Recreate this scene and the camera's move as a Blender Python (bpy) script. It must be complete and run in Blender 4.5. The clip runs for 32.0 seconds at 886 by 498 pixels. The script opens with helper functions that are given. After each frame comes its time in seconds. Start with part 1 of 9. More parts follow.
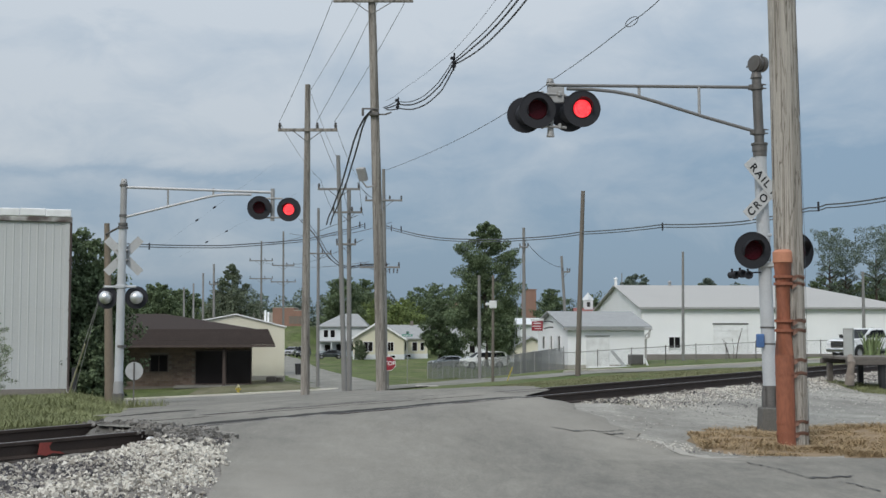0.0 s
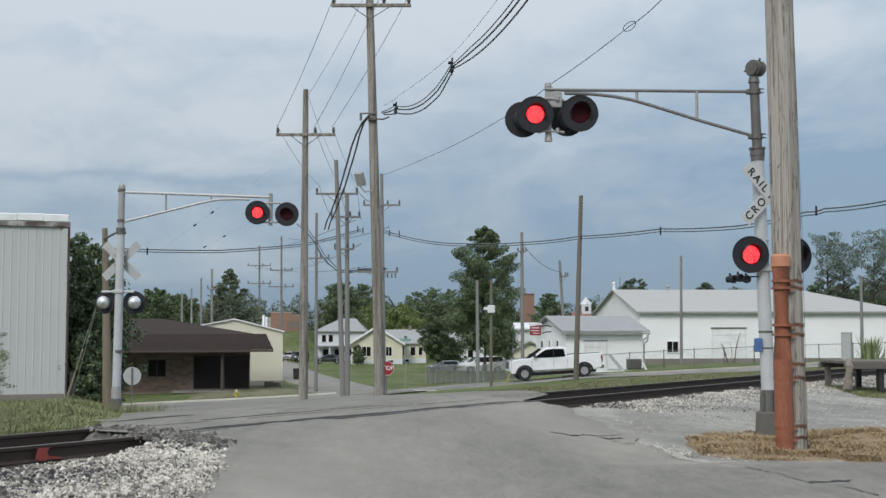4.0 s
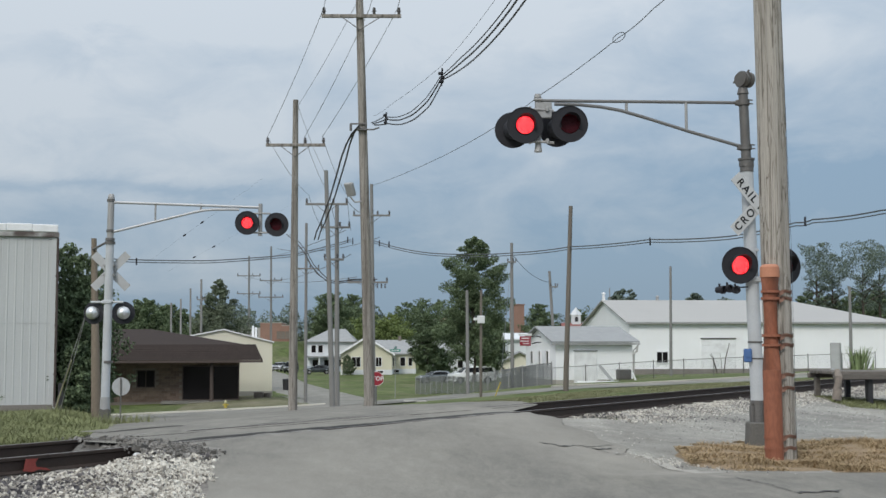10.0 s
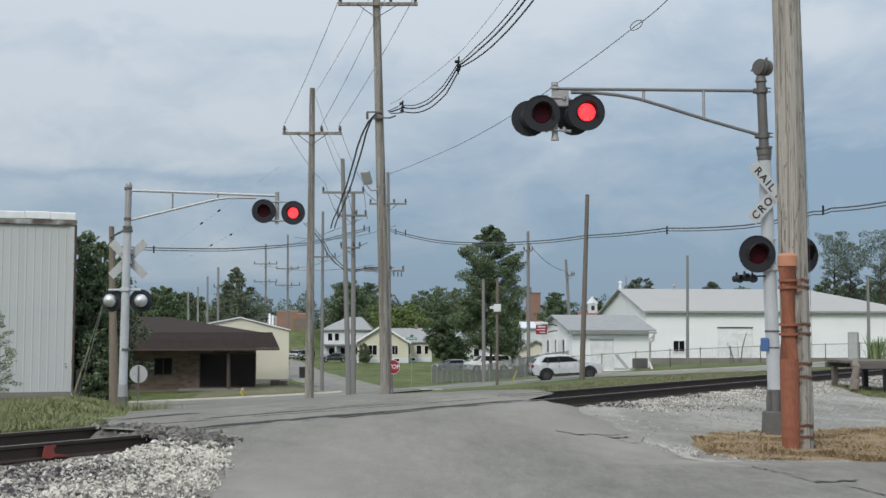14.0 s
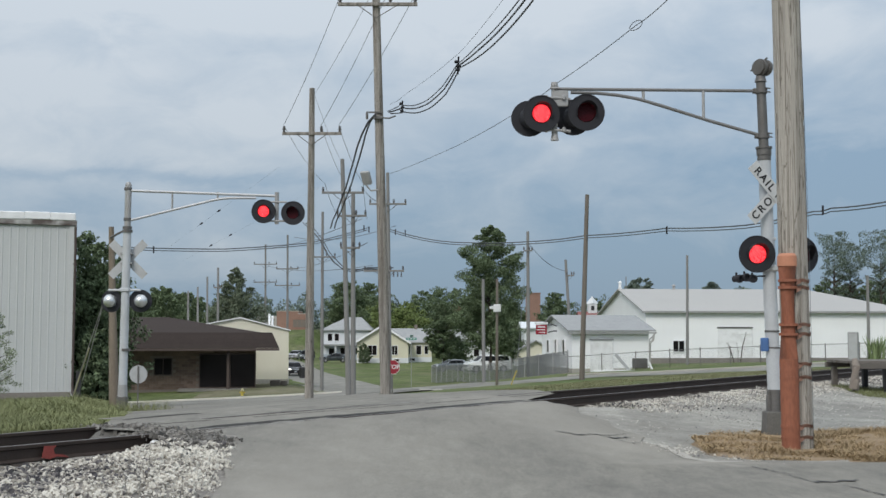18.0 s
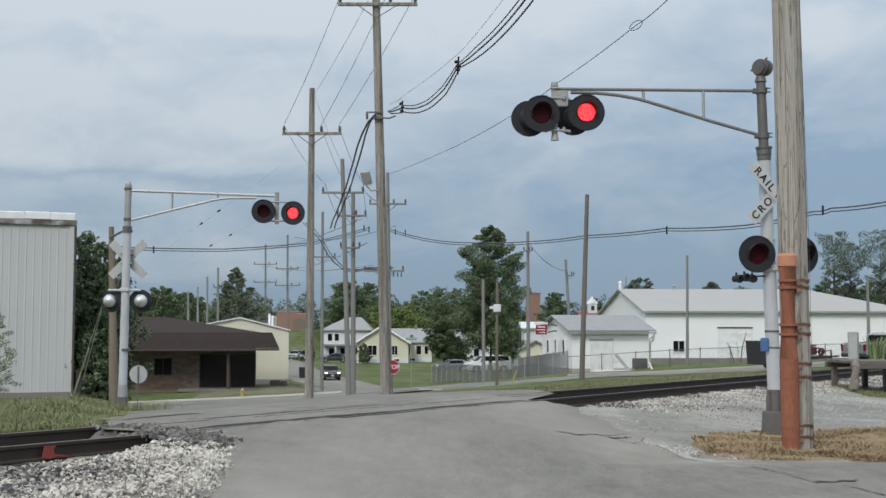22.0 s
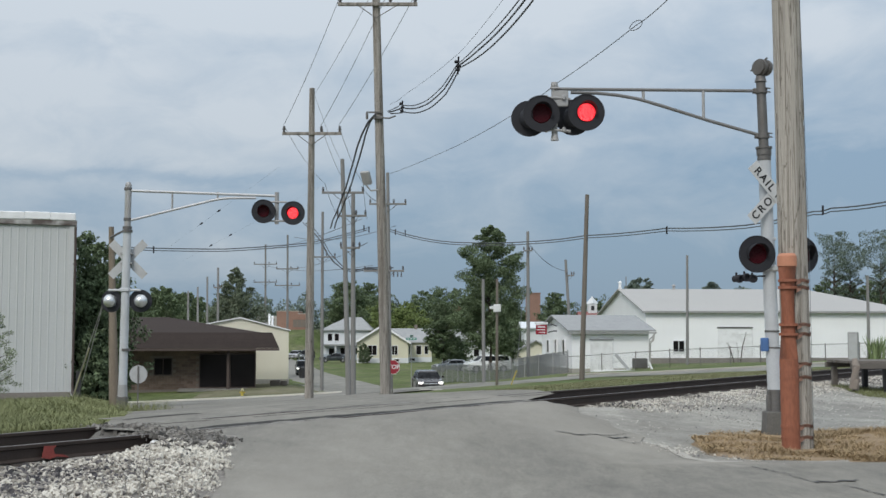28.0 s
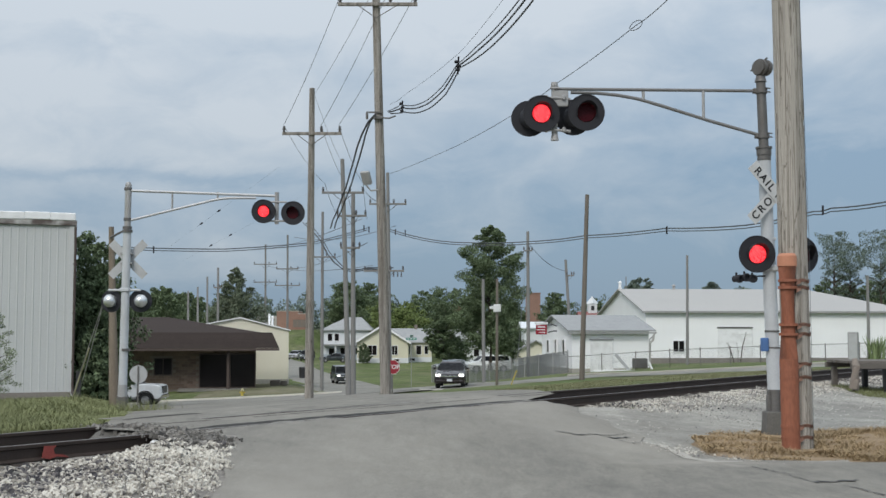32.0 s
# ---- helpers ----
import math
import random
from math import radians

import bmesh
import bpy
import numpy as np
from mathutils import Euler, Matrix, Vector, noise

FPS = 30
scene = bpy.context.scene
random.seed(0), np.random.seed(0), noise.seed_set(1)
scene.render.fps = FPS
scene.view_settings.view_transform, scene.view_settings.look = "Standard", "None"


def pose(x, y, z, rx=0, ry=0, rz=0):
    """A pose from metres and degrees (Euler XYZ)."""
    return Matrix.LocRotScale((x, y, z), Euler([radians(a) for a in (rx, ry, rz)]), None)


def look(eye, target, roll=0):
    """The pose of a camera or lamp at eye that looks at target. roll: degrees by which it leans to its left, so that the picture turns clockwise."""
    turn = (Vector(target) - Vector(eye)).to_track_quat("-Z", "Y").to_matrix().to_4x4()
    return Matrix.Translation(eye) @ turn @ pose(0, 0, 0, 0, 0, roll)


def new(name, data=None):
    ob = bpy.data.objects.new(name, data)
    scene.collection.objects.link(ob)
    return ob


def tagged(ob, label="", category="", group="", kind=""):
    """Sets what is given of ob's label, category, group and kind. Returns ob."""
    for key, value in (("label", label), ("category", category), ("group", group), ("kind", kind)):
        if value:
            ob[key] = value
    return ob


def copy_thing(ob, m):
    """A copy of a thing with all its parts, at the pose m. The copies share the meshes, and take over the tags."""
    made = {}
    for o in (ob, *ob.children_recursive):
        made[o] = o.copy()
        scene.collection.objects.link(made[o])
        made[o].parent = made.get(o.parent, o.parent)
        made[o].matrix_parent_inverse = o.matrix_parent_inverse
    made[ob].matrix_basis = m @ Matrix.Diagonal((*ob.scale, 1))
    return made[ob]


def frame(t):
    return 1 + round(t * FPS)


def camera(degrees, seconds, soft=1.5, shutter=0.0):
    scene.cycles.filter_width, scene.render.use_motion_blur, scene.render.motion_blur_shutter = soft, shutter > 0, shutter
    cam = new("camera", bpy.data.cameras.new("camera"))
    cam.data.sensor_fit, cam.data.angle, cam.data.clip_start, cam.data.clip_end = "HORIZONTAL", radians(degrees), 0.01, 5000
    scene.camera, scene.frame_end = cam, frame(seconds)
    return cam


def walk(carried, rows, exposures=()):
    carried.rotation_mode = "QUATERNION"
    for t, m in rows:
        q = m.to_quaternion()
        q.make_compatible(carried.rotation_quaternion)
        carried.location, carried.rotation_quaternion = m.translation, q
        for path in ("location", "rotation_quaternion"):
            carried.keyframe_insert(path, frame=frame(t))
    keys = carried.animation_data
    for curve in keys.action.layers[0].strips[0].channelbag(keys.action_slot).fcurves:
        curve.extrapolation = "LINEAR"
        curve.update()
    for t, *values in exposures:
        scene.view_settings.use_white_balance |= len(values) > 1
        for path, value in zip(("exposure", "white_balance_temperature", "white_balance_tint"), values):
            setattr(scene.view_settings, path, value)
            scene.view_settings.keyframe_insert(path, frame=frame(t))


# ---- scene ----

# ---------- camera: a tripod beside the road, panned a little by hand ----------
EYE = (0.0, 0.0, 1.2)
cam = camera(40.0, 32.0, soft=1.5)


def aim(right, up, lean):
    """The camera's pose, turned by small angles (degrees) from its resting aim."""
    return pose(*EYE, 93.957 + up, 0, -right) @ pose(0, 0, 0, 0, 0, lean)


# seconds, degrees to the right, degrees upward, degrees of lean
PAN = [(0.0, 0.193, -0.169, -0.04), (0.1, 0.235, -0.15, -0.05), (0.2, 0.24, -0.10, -0.07), (0.3, 0.21, -0.03, -0.08), (0.4, 0.155, 0.025, -0.09), (0.5, 0.085, 0.036, -0.09),
       (1.0, -0.202, -0.005, -0.099), (1.5, -0.344, 0.017, -0.04), (2.0, -0.347, 0.018, -0.045), (2.5, -0.309, 0.014, -0.079), (3.0, -0.113, -0.013, -0.078), (3.5, 0.121, -0.015, -0.094),
       (4.5, 0.40, 0.17, -0.12), (5.5, 0.595, 0.347, -0.146), (6.0, 0.645, 0.387, -0.15), (6.5, 0.680, 0.427, -0.15), (7.0, 0.710, 0.46, -0.155), (7.5, 0.725, 0.475, -0.152),
       (8.0, 0.750, 0.505, -0.158), (9.0, 0.752, 0.507, -0.158), (9.5, 0.757, 0.525, -0.12), (10.5, 0.762, 0.539, -0.11), (10.8, 0.762, 0.53, -0.13), (11.0, 0.745, 0.441, -0.18), (11.1, 0.60, 0.375, -0.15),
       (11.2, 0.42, 0.29, -0.10), (11.3, -0.27, 0.05, 0.10), (11.4, -0.47, 0.03, 0.15), (11.5, -0.469, 0.074, 0.15), (12.0, -0.380, 0.008, 0.141), (12.2, -0.32, -0.06, 0.10),
       (12.5, 0.008, -0.084, 0.0), (12.7, -0.03, -0.05, 0.03), (13.0, -0.021, -0.010, 0.035), (13.5, -0.010, -0.008, 0.025), (14.5, -0.010, -0.008, 0.02), (16.5, 0.0, 0.0, 0.0), (32.0, 0.0, 0.0, 0.0)]
walk(cam, [(t, aim(r, u, a)) for t, r, u, a in PAN], [(0.0, -0.10), (1.0, -0.05), (2.0, -0.01), (32.0, -0.01)])

# ---------- light: bright overcast, a soft sun behind thin cloud ----------
world = bpy.data.worlds.new("world")
scene.world = world
world.use_nodes = True
SUN_UP, SUN_TURN = radians(40), radians(204)


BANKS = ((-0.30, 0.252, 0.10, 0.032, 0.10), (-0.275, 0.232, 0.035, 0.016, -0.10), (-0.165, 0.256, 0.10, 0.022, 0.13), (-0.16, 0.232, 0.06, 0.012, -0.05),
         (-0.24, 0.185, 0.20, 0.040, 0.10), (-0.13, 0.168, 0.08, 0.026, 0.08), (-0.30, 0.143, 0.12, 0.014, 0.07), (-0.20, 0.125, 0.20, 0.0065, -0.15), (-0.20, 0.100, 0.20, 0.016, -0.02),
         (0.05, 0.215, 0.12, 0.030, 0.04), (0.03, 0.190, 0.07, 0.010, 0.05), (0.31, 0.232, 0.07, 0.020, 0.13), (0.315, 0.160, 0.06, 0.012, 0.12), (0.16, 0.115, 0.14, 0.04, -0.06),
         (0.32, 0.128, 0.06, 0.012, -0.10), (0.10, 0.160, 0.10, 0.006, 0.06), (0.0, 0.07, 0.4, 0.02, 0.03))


def sky():
    nt = world.node_tree
    nodes, link = nt.nodes, nt.links.new
    nodes.clear()
    out = nodes.new("ShaderNodeOutputWorld")
    bg = nodes.new("ShaderNodeBackground")
    tex = nodes.new("ShaderNodeTexSky")
    tex.sky_type = "NISHITA"
    tex.sun_disc = False
    tex.sun_elevation, tex.sun_rotation = SUN_UP, SUN_TURN
    tex.air_density, tex.dust_density = 1.0, 1.5
    dim = nodes.new("ShaderNodeMixRGB")
    dim.blend_type = "MULTIPLY"
    dim.inputs[0].default_value = 1.0
    dim.inputs[2].default_value = (0.062, 0.060, 0.060, 1)
    link(tex.outputs[0], dim.inputs[1])
    co = nodes.new("ShaderNodeTexCoord")
    sep = nodes.new("ShaderNodeSeparateXYZ")
    link(co.outputs["Generated"], sep.inputs[0])
    # clouds lie in a flat layer: project the direction on a plane overhead
    low = nodes.new("ShaderNodeMath")
    low.operation = "MAXIMUM"
    low.inputs[1].default_value = 0.0
    link(sep.outputs[2], low.inputs[0])
    add = nodes.new("ShaderNodeMath")
    add.operation = "ADD"
    add.inputs[1].default_value = 0.42
    link(low.outputs[0], add.inputs[0])
    flat = nodes.new("ShaderNodeCombineXYZ")
    for k in (0, 1):
        div = nodes.new("ShaderNodeMath")
        div.operation = "DIVIDE"
        link(sep.outputs[k], div.inputs[0])
        link(add.outputs[0], div.inputs[1])
        link(div.outputs[0], flat.inputs[k])
    big = nodes.new("ShaderNodeTexNoise")
    big.inputs["Scale"].default_value = 2.3
    big.inputs["Detail"].default_value = 7
    big.inputs["Roughness"].default_value = 0.56
    big.inputs["Distortion"].default_value = 0.35
    shift = nodes.new("ShaderNodeMapping")
    shift.inputs["Location"].default_value = (3.1, 1.4, 0)
    shift.inputs["Scale"].default_value = (0.75, 1.1, 1.0)
    link(flat.outputs[0], shift.inputs[0])
    link(shift.outputs[0], big.inputs["Vector"])
    ramp = nodes.new("ShaderNodeValToRGB")
    e = ramp.color_ramp.elements
    e[0].position, e[0].color = 0.34, (0.0, 0.0, 0.0, 1)
    e[1].position, e[1].color = 0.735, (1.0, 1.0, 1.0, 1)
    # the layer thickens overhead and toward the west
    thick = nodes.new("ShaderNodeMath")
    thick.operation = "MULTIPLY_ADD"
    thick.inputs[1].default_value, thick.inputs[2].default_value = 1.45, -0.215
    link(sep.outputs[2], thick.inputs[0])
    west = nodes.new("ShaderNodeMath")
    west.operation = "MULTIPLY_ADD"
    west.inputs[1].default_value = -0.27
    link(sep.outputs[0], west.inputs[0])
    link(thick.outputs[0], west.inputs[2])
    total = nodes.new("ShaderNodeMath")
    total.operation = "ADD"
    # smaller puffs ride on the broad layer
    puff = nodes.new("ShaderNodeTexNoise")
    puff.inputs["Scale"].default_value = 12.0
    puff.inputs["Detail"].default_value = 6
    puff.inputs["Roughness"].default_value = 0.6
    puff.inputs["Distortion"].default_value = 0.5
    billow = nodes.new("ShaderNodeMapping")
    billow.inputs["Location"].default_value = (0.4, 0.9, 0.2)
    billow.inputs["Scale"].default_value = (1.0, 1.0, 1.9)
    link(co.outputs["Generated"], billow.inputs[0])
    link(billow.outputs[0], puff.inputs["Vector"])
    both = nodes.new("ShaderNodeMixRGB")
    both.inputs[0].default_value = 0.42
    link(big.outputs[0], both.inputs[1])
    link(puff.outputs[0], both.inputs[2])
    link(both.outputs[0], total.inputs[0])
    link(west.outputs[0], total.inputs[1])
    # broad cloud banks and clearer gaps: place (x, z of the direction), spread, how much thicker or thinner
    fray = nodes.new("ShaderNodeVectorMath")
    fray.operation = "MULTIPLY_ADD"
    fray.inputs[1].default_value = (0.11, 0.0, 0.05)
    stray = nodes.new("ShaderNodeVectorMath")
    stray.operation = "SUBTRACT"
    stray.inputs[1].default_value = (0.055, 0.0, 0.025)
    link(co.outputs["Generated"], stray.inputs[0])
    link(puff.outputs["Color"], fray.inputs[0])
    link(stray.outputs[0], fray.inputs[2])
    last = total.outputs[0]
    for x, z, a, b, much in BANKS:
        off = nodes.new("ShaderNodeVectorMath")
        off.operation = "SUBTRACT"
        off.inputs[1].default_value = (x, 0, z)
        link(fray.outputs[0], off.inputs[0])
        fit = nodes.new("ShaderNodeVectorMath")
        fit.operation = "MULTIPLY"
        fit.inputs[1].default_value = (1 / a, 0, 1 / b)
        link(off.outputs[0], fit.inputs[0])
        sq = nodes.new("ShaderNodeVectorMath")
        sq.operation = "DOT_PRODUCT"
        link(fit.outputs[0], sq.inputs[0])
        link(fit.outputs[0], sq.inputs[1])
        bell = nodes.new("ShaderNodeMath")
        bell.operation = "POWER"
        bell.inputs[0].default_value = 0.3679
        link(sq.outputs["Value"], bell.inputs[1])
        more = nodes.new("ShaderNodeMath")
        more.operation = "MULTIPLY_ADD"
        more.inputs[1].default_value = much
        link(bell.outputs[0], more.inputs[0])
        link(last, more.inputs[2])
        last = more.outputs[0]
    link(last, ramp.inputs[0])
    # thin veil of grey-blue cloud everywhere, whiter where it is thick
    veil = nodes.new("ShaderNodeMixRGB")
    veil.inputs[1].default_value = (0.292, 0.420, 0.565, 1)
    veil.inputs[2].default_value = (0.640, 0.705, 0.770, 1)
    link(ramp.outputs[0], veil.inputs[0])
    # brighter overhead, as under any thin overcast
    lift = nodes.new("ShaderNodeMapRange")
    lift.clamp = False
    lift.inputs["From Min"].default_value, lift.inputs["From Max"].default_value = 0.05, 0.30
    lift.inputs["To Min"].default_value, lift.inputs["To Max"].default_value = 0.90, 1.16
    link(sep.outputs[2], lift.inputs[0])
    up = nodes.new("ShaderNodeVectorMath")
    up.operation = "SCALE"
    link(veil.outputs[0], up.inputs[0])
    link(lift.outputs[0], up.inputs["Scale"])
    mix = nodes.new("ShaderNodeMixRGB")
    mix.inputs[0].default_value = 0.82
    link(dim.outputs[0], mix.inputs[1])
    link(up.outputs[0], mix.inputs[2])
    link(mix.outputs[0], bg.inputs[0])
    bg.inputs[1].default_value = 1.0
    link(bg.outputs[0], out.inputs[0])


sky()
sun_data = bpy.data.lights.new("sun", "SUN")
sun_data.energy, sun_data.angle, sun_data.color = 1.5, radians(18), (1.0, 0.95, 0.88)
sun = new("sun", sun_data)
sun.matrix_world = look((0, 0, 0), (-math.sin(SUN_TURN) * math.cos(SUN_UP), -math.cos(SUN_TURN) * math.cos(SUN_UP), -math.sin(SUN_UP)))

# ---------- materials ----------
def mat(name, colour, rough=0.7, metal=0.0, vary=0.15, scale=3.0, fine=60.0, bump=0.15, dirt=None, dirt_amount=0.35, stretch=(1, 1, 1), spec=0.5,
        by_object=0.0, emit=None, strength=0.0):
    """A worn surface: base colour varied at two scales, patches of dirt, fine relief. Coordinates are in metres."""
    m = bpy.data.materials.new(name)
    m.use_nodes = True
    nt = m.node_tree
    nodes, link = nt.nodes, nt.links.new
    bsdf = nodes["Principled BSDF"]
    co = nodes.new("ShaderNodeTexCoord")
    mp = nodes.new("ShaderNodeMapping")
    mp.inputs["Scale"].default_value = stretch
    link(co.outputs["Object"], mp.inputs[0])

    def noise_at(s, detail=5):
        n = nodes.new("ShaderNodeTexNoise")
        n.inputs["Scale"].default_value = s
        n.inputs["Detail"].default_value = detail
        link(mp.outputs[0], n.inputs["Vector"])
        return n

    a, b = noise_at(scale), noise_at(fine, 3)
    hue = nodes.new("ShaderNodeMixRGB")
    k = 1 - vary
    hue.inputs[1].default_value = (*[c * k for c in colour], 1)
    hue.inputs[2].default_value = (*[min(1, c * (2 - k)) for c in colour], 1)
    link(a.outputs[0], hue.inputs[0])
    grain = nodes.new("ShaderNodeMixRGB")
    grain.blend_type = "OVERLAY"
    grain.inputs[0].default_value = min(0.6, vary * 1.6)
    link(hue.outputs[0], grain.inputs[1])
    link(b.outputs[0], grain.inputs[2])
    last = grain
    if dirt:
        c = noise_at(scale * 0.45, 8)
        r = nodes.new("ShaderNodeValToRGB")
        r.color_ramp.elements[0].position, r.color_ramp.elements[1].position = 0.45, 0.72
        link(c.outputs[0], r.inputs[0])
        amt = nodes.new("ShaderNodeMath")
        amt.operation = "MULTIPLY"
        amt.inputs[1].default_value = dirt_amount
        link(r.outputs[0], amt.inputs[0])
        d = nodes.new("ShaderNodeMixRGB")
        d.inputs[2].default_value = (*dirt, 1)
        link(amt.outputs[0], d.inputs[0])
        link(last.outputs[0], d.inputs[1])
        last = d
    if by_object:
        info = nodes.new("ShaderNodeObjectInfo")
        r = nodes.new("ShaderNodeMapRange")
        r.inputs["To Min"].default_value, r.inputs["To Max"].default_value = 1 - by_object, 1 + by_object
        link(info.outputs["Random"], r.inputs[0])
        v = nodes.new("ShaderNodeVectorMath")
        v.operation = "SCALE"
        link(last.outputs[0], v.inputs[0])
        link(r.outputs[0], v.inputs["Scale"])
        last = v
    link(last.outputs[0], bsdf.inputs["Base Color"])
    rr = nodes.new("ShaderNodeMapRange")
    rr.inputs["To Min"].default_value, rr.inputs["To Max"].default_value = max(0.02, rough - 0.12), min(1, rough + 0.1)
    link(a.outputs[0], rr.inputs[0])
    link(rr.outputs[0], bsdf.inputs["Roughness"])
    bsdf.inputs["Metallic"].default_value = metal
    bsdf.inputs["Specular IOR Level"].default_value = spec
    if bump:
        bp = nodes.new("ShaderNodeBump")
        bp.inputs["Strength"].default_value = bump
        bp.inputs["Distance"].default_value = 0.01
        link(b.outputs[0], bp.inputs["Height"])
        link(bp.outputs[0], bsdf.inputs["Normal"])
    if emit:
        bsdf.inputs["Emission Color"].default_value = (*emit, 1)
        bsdf.inputs["Emission Strength"].default_value = strength
    return m


def island(m, amount):
    """Vary a joined mesh's loose pieces (leaves, stones, blades) by island."""
    nt = m.node_tree
    nodes, link = nt.nodes, nt.links.new
    bsdf = nodes["Principled BSDF"]
    src = bsdf.inputs["Base Color"].links[0].from_socket
    geo = nodes.new("ShaderNodeNewGeometry")
    r = nodes.new("ShaderNodeMapRange")
    r.inputs["To Min"].default_value, r.inputs["To Max"].default_value = 1 - amount, 1 + amount
    link(geo.outputs["Random Per Island"], r.inputs[0])
    v = nodes.new("ShaderNodeVectorMath")
    v.operation = "SCALE"
    link(src, v.inputs[0])
    link(r.outputs[0], v.inputs["Scale"])
    link(v.outputs[0], bsdf.inputs["Base Color"])
    return m


def leafy(name, colour, vary=0.3):
    m = island(mat(name, colour, 0.6, vary=vary, scale=0.5, fine=8, bump=0, spec=0.10), 0.4)
    b = m.node_tree.nodes["Principled BSDF"]
    b.inputs["Subsurface Weight"].default_value = 0.0
    return m


ASPHALT = mat("asphalt", (0.232, 0.223, 0.205), 0.92, vary=0.16, scale=2.2, fine=110, bump=0.6, dirt=(0.165, 0.158, 0.145), dirt_amount=0.4, spec=0.15)


def blotches(m, scales, dark, pale, stretch=1.0):
    """Old patched paving: broad soft stains and small mottling multiplied over the base colour."""
    nt = m.node_tree
    nodes, link = nt.nodes, nt.links.new
    bsdf = nodes["Principled BSDF"]
    src = bsdf.inputs["Base Color"].links[0].from_socket
    co = nodes.new("ShaderNodeTexCoord")
    for s, rough, amount in scales:
        n = nodes.new("ShaderNodeTexNoise")
        n.inputs["Scale"].default_value = s
        n.inputs["Detail"].default_value = 8
        along = nodes.new("ShaderNodeMapping")
        along.inputs["Scale"].default_value = (1, stretch, 1)
        link(co.outputs["Object"], along.inputs[0])
        n.inputs["Roughness"].default_value = rough
        n.inputs["Distortion"].default_value = 0.6
        link(along.outputs[0], n.inputs["Vector"])
        ramp = nodes.new("ShaderNodeValToRGB")
        e = ramp.color_ramp.elements
        e[0].position, e[0].color = 0.33, (*dark, 1)
        e[1].position, e[1].color = 0.66, (*pale, 1)
        link(n.outputs[0], ramp.inputs[0])
        mix = nodes.new("ShaderNodeMixRGB")
        mix.blend_type = "MULTIPLY"
        mix.inputs[0].default_value = amount
        link(src, mix.inputs[1])
        link(ramp.outputs[0], mix.inputs[2])
        src = mix.outputs[0]
    link(src, bsdf.inputs["Base Color"])
    return m


blotches(ASPHALT, ((0.45, 0.55, 0.55), (1.6, 0.6, 0.35), (7.0, 0.7, 0.42), (38.0, 0.6, 0.30)), (0.72, 0.72, 0.72), (1.26, 1.25, 1.21), 0.3)

def dusty(m, places, dust):
    """Pale trodden dust on the paving, ragged at its rim: plan place, spread, strength."""
    nt = m.node_tree
    nodes, link = nt.nodes, nt.links.new
    bsdf = nodes["Principled BSDF"]
    src = bsdf.inputs["Base Color"].links[0].from_socket
    co = nodes.new("ShaderNodeTexCoord")
    wild = nodes.new("ShaderNodeTexNoise")
    wild.inputs["Scale"].default_value = 2.2
    wild.inputs["Detail"].default_value = 6
    link(co.outputs["Object"], wild.inputs["Vector"])
    fray = nodes.new("ShaderNodeVectorMath")
    fray.operation = "MULTIPLY_ADD"
    fray.inputs[1].default_value = (0.9, 1.6, 0)
    link(wild.outputs["Color"], fray.inputs[0])
    link(co.outputs["Object"], fray.inputs[2])
    for x, y, a, b, much in places:
        off = nodes.new("ShaderNodeVectorMath")
        off.operation = "SUBTRACT"
        off.inputs[1].default_value = (x + 0.45, y + 0.8, 0)
        link(fray.outputs[0], off.inputs[0])
        fit = nodes.new("ShaderNodeVectorMath")
        fit.operation = "MULTIPLY"
        fit.inputs[1].default_value = (1 / a, 1 / b, 0)
        link(off.outputs[0], fit.inputs[0])
        sq = nodes.new("ShaderNodeVectorMath")
        sq.operation = "DOT_PRODUCT"
        link(fit.outputs[0], sq.inputs[0])
        link(fit.outputs[0], sq.inputs[1])
        bell = nodes.new("ShaderNodeMath")
        bell.operation = "POWER"
        bell.inputs[0].default_value = 0.3679
        link(sq.outputs["Value"], bell.inputs[1])
        amt = nodes.new("ShaderNodeMath")
        amt.operation = "MULTIPLY"
        amt.inputs[1].default_value = much
        link(bell.outputs[0], amt.inputs[0])
        mix = nodes.new("ShaderNodeMixRGB")
        mix.inputs[2].default_value = (*dust, 1)
        link(amt.outputs[0], mix.inputs[0])
        link(src, mix.inputs[1])
        src = mix.outputs[0]
    link(src, bsdf.inputs["Base Color"])


dusty(ASPHALT, ((1.5, 20.2, 0.9, 2.6, 0.6), (2.2, 17.6, 0.8, 1.4, 0.5), (0.6, 22.6, 1.2, 1.0, 0.35), (-1.0, 18.0, 2.2, 2.0, 0.2), (-1.5, 11.0, 0.7, 2.2, 0.75), (-1.0, 14.5, 1.2, 2.0, 0.35), (2.6, 16.6, 0.7, 0.9, 0.5), (3.5, 15.4, 0.9, 0.35, 0.7)), (0.345, 0.325, 0.288))
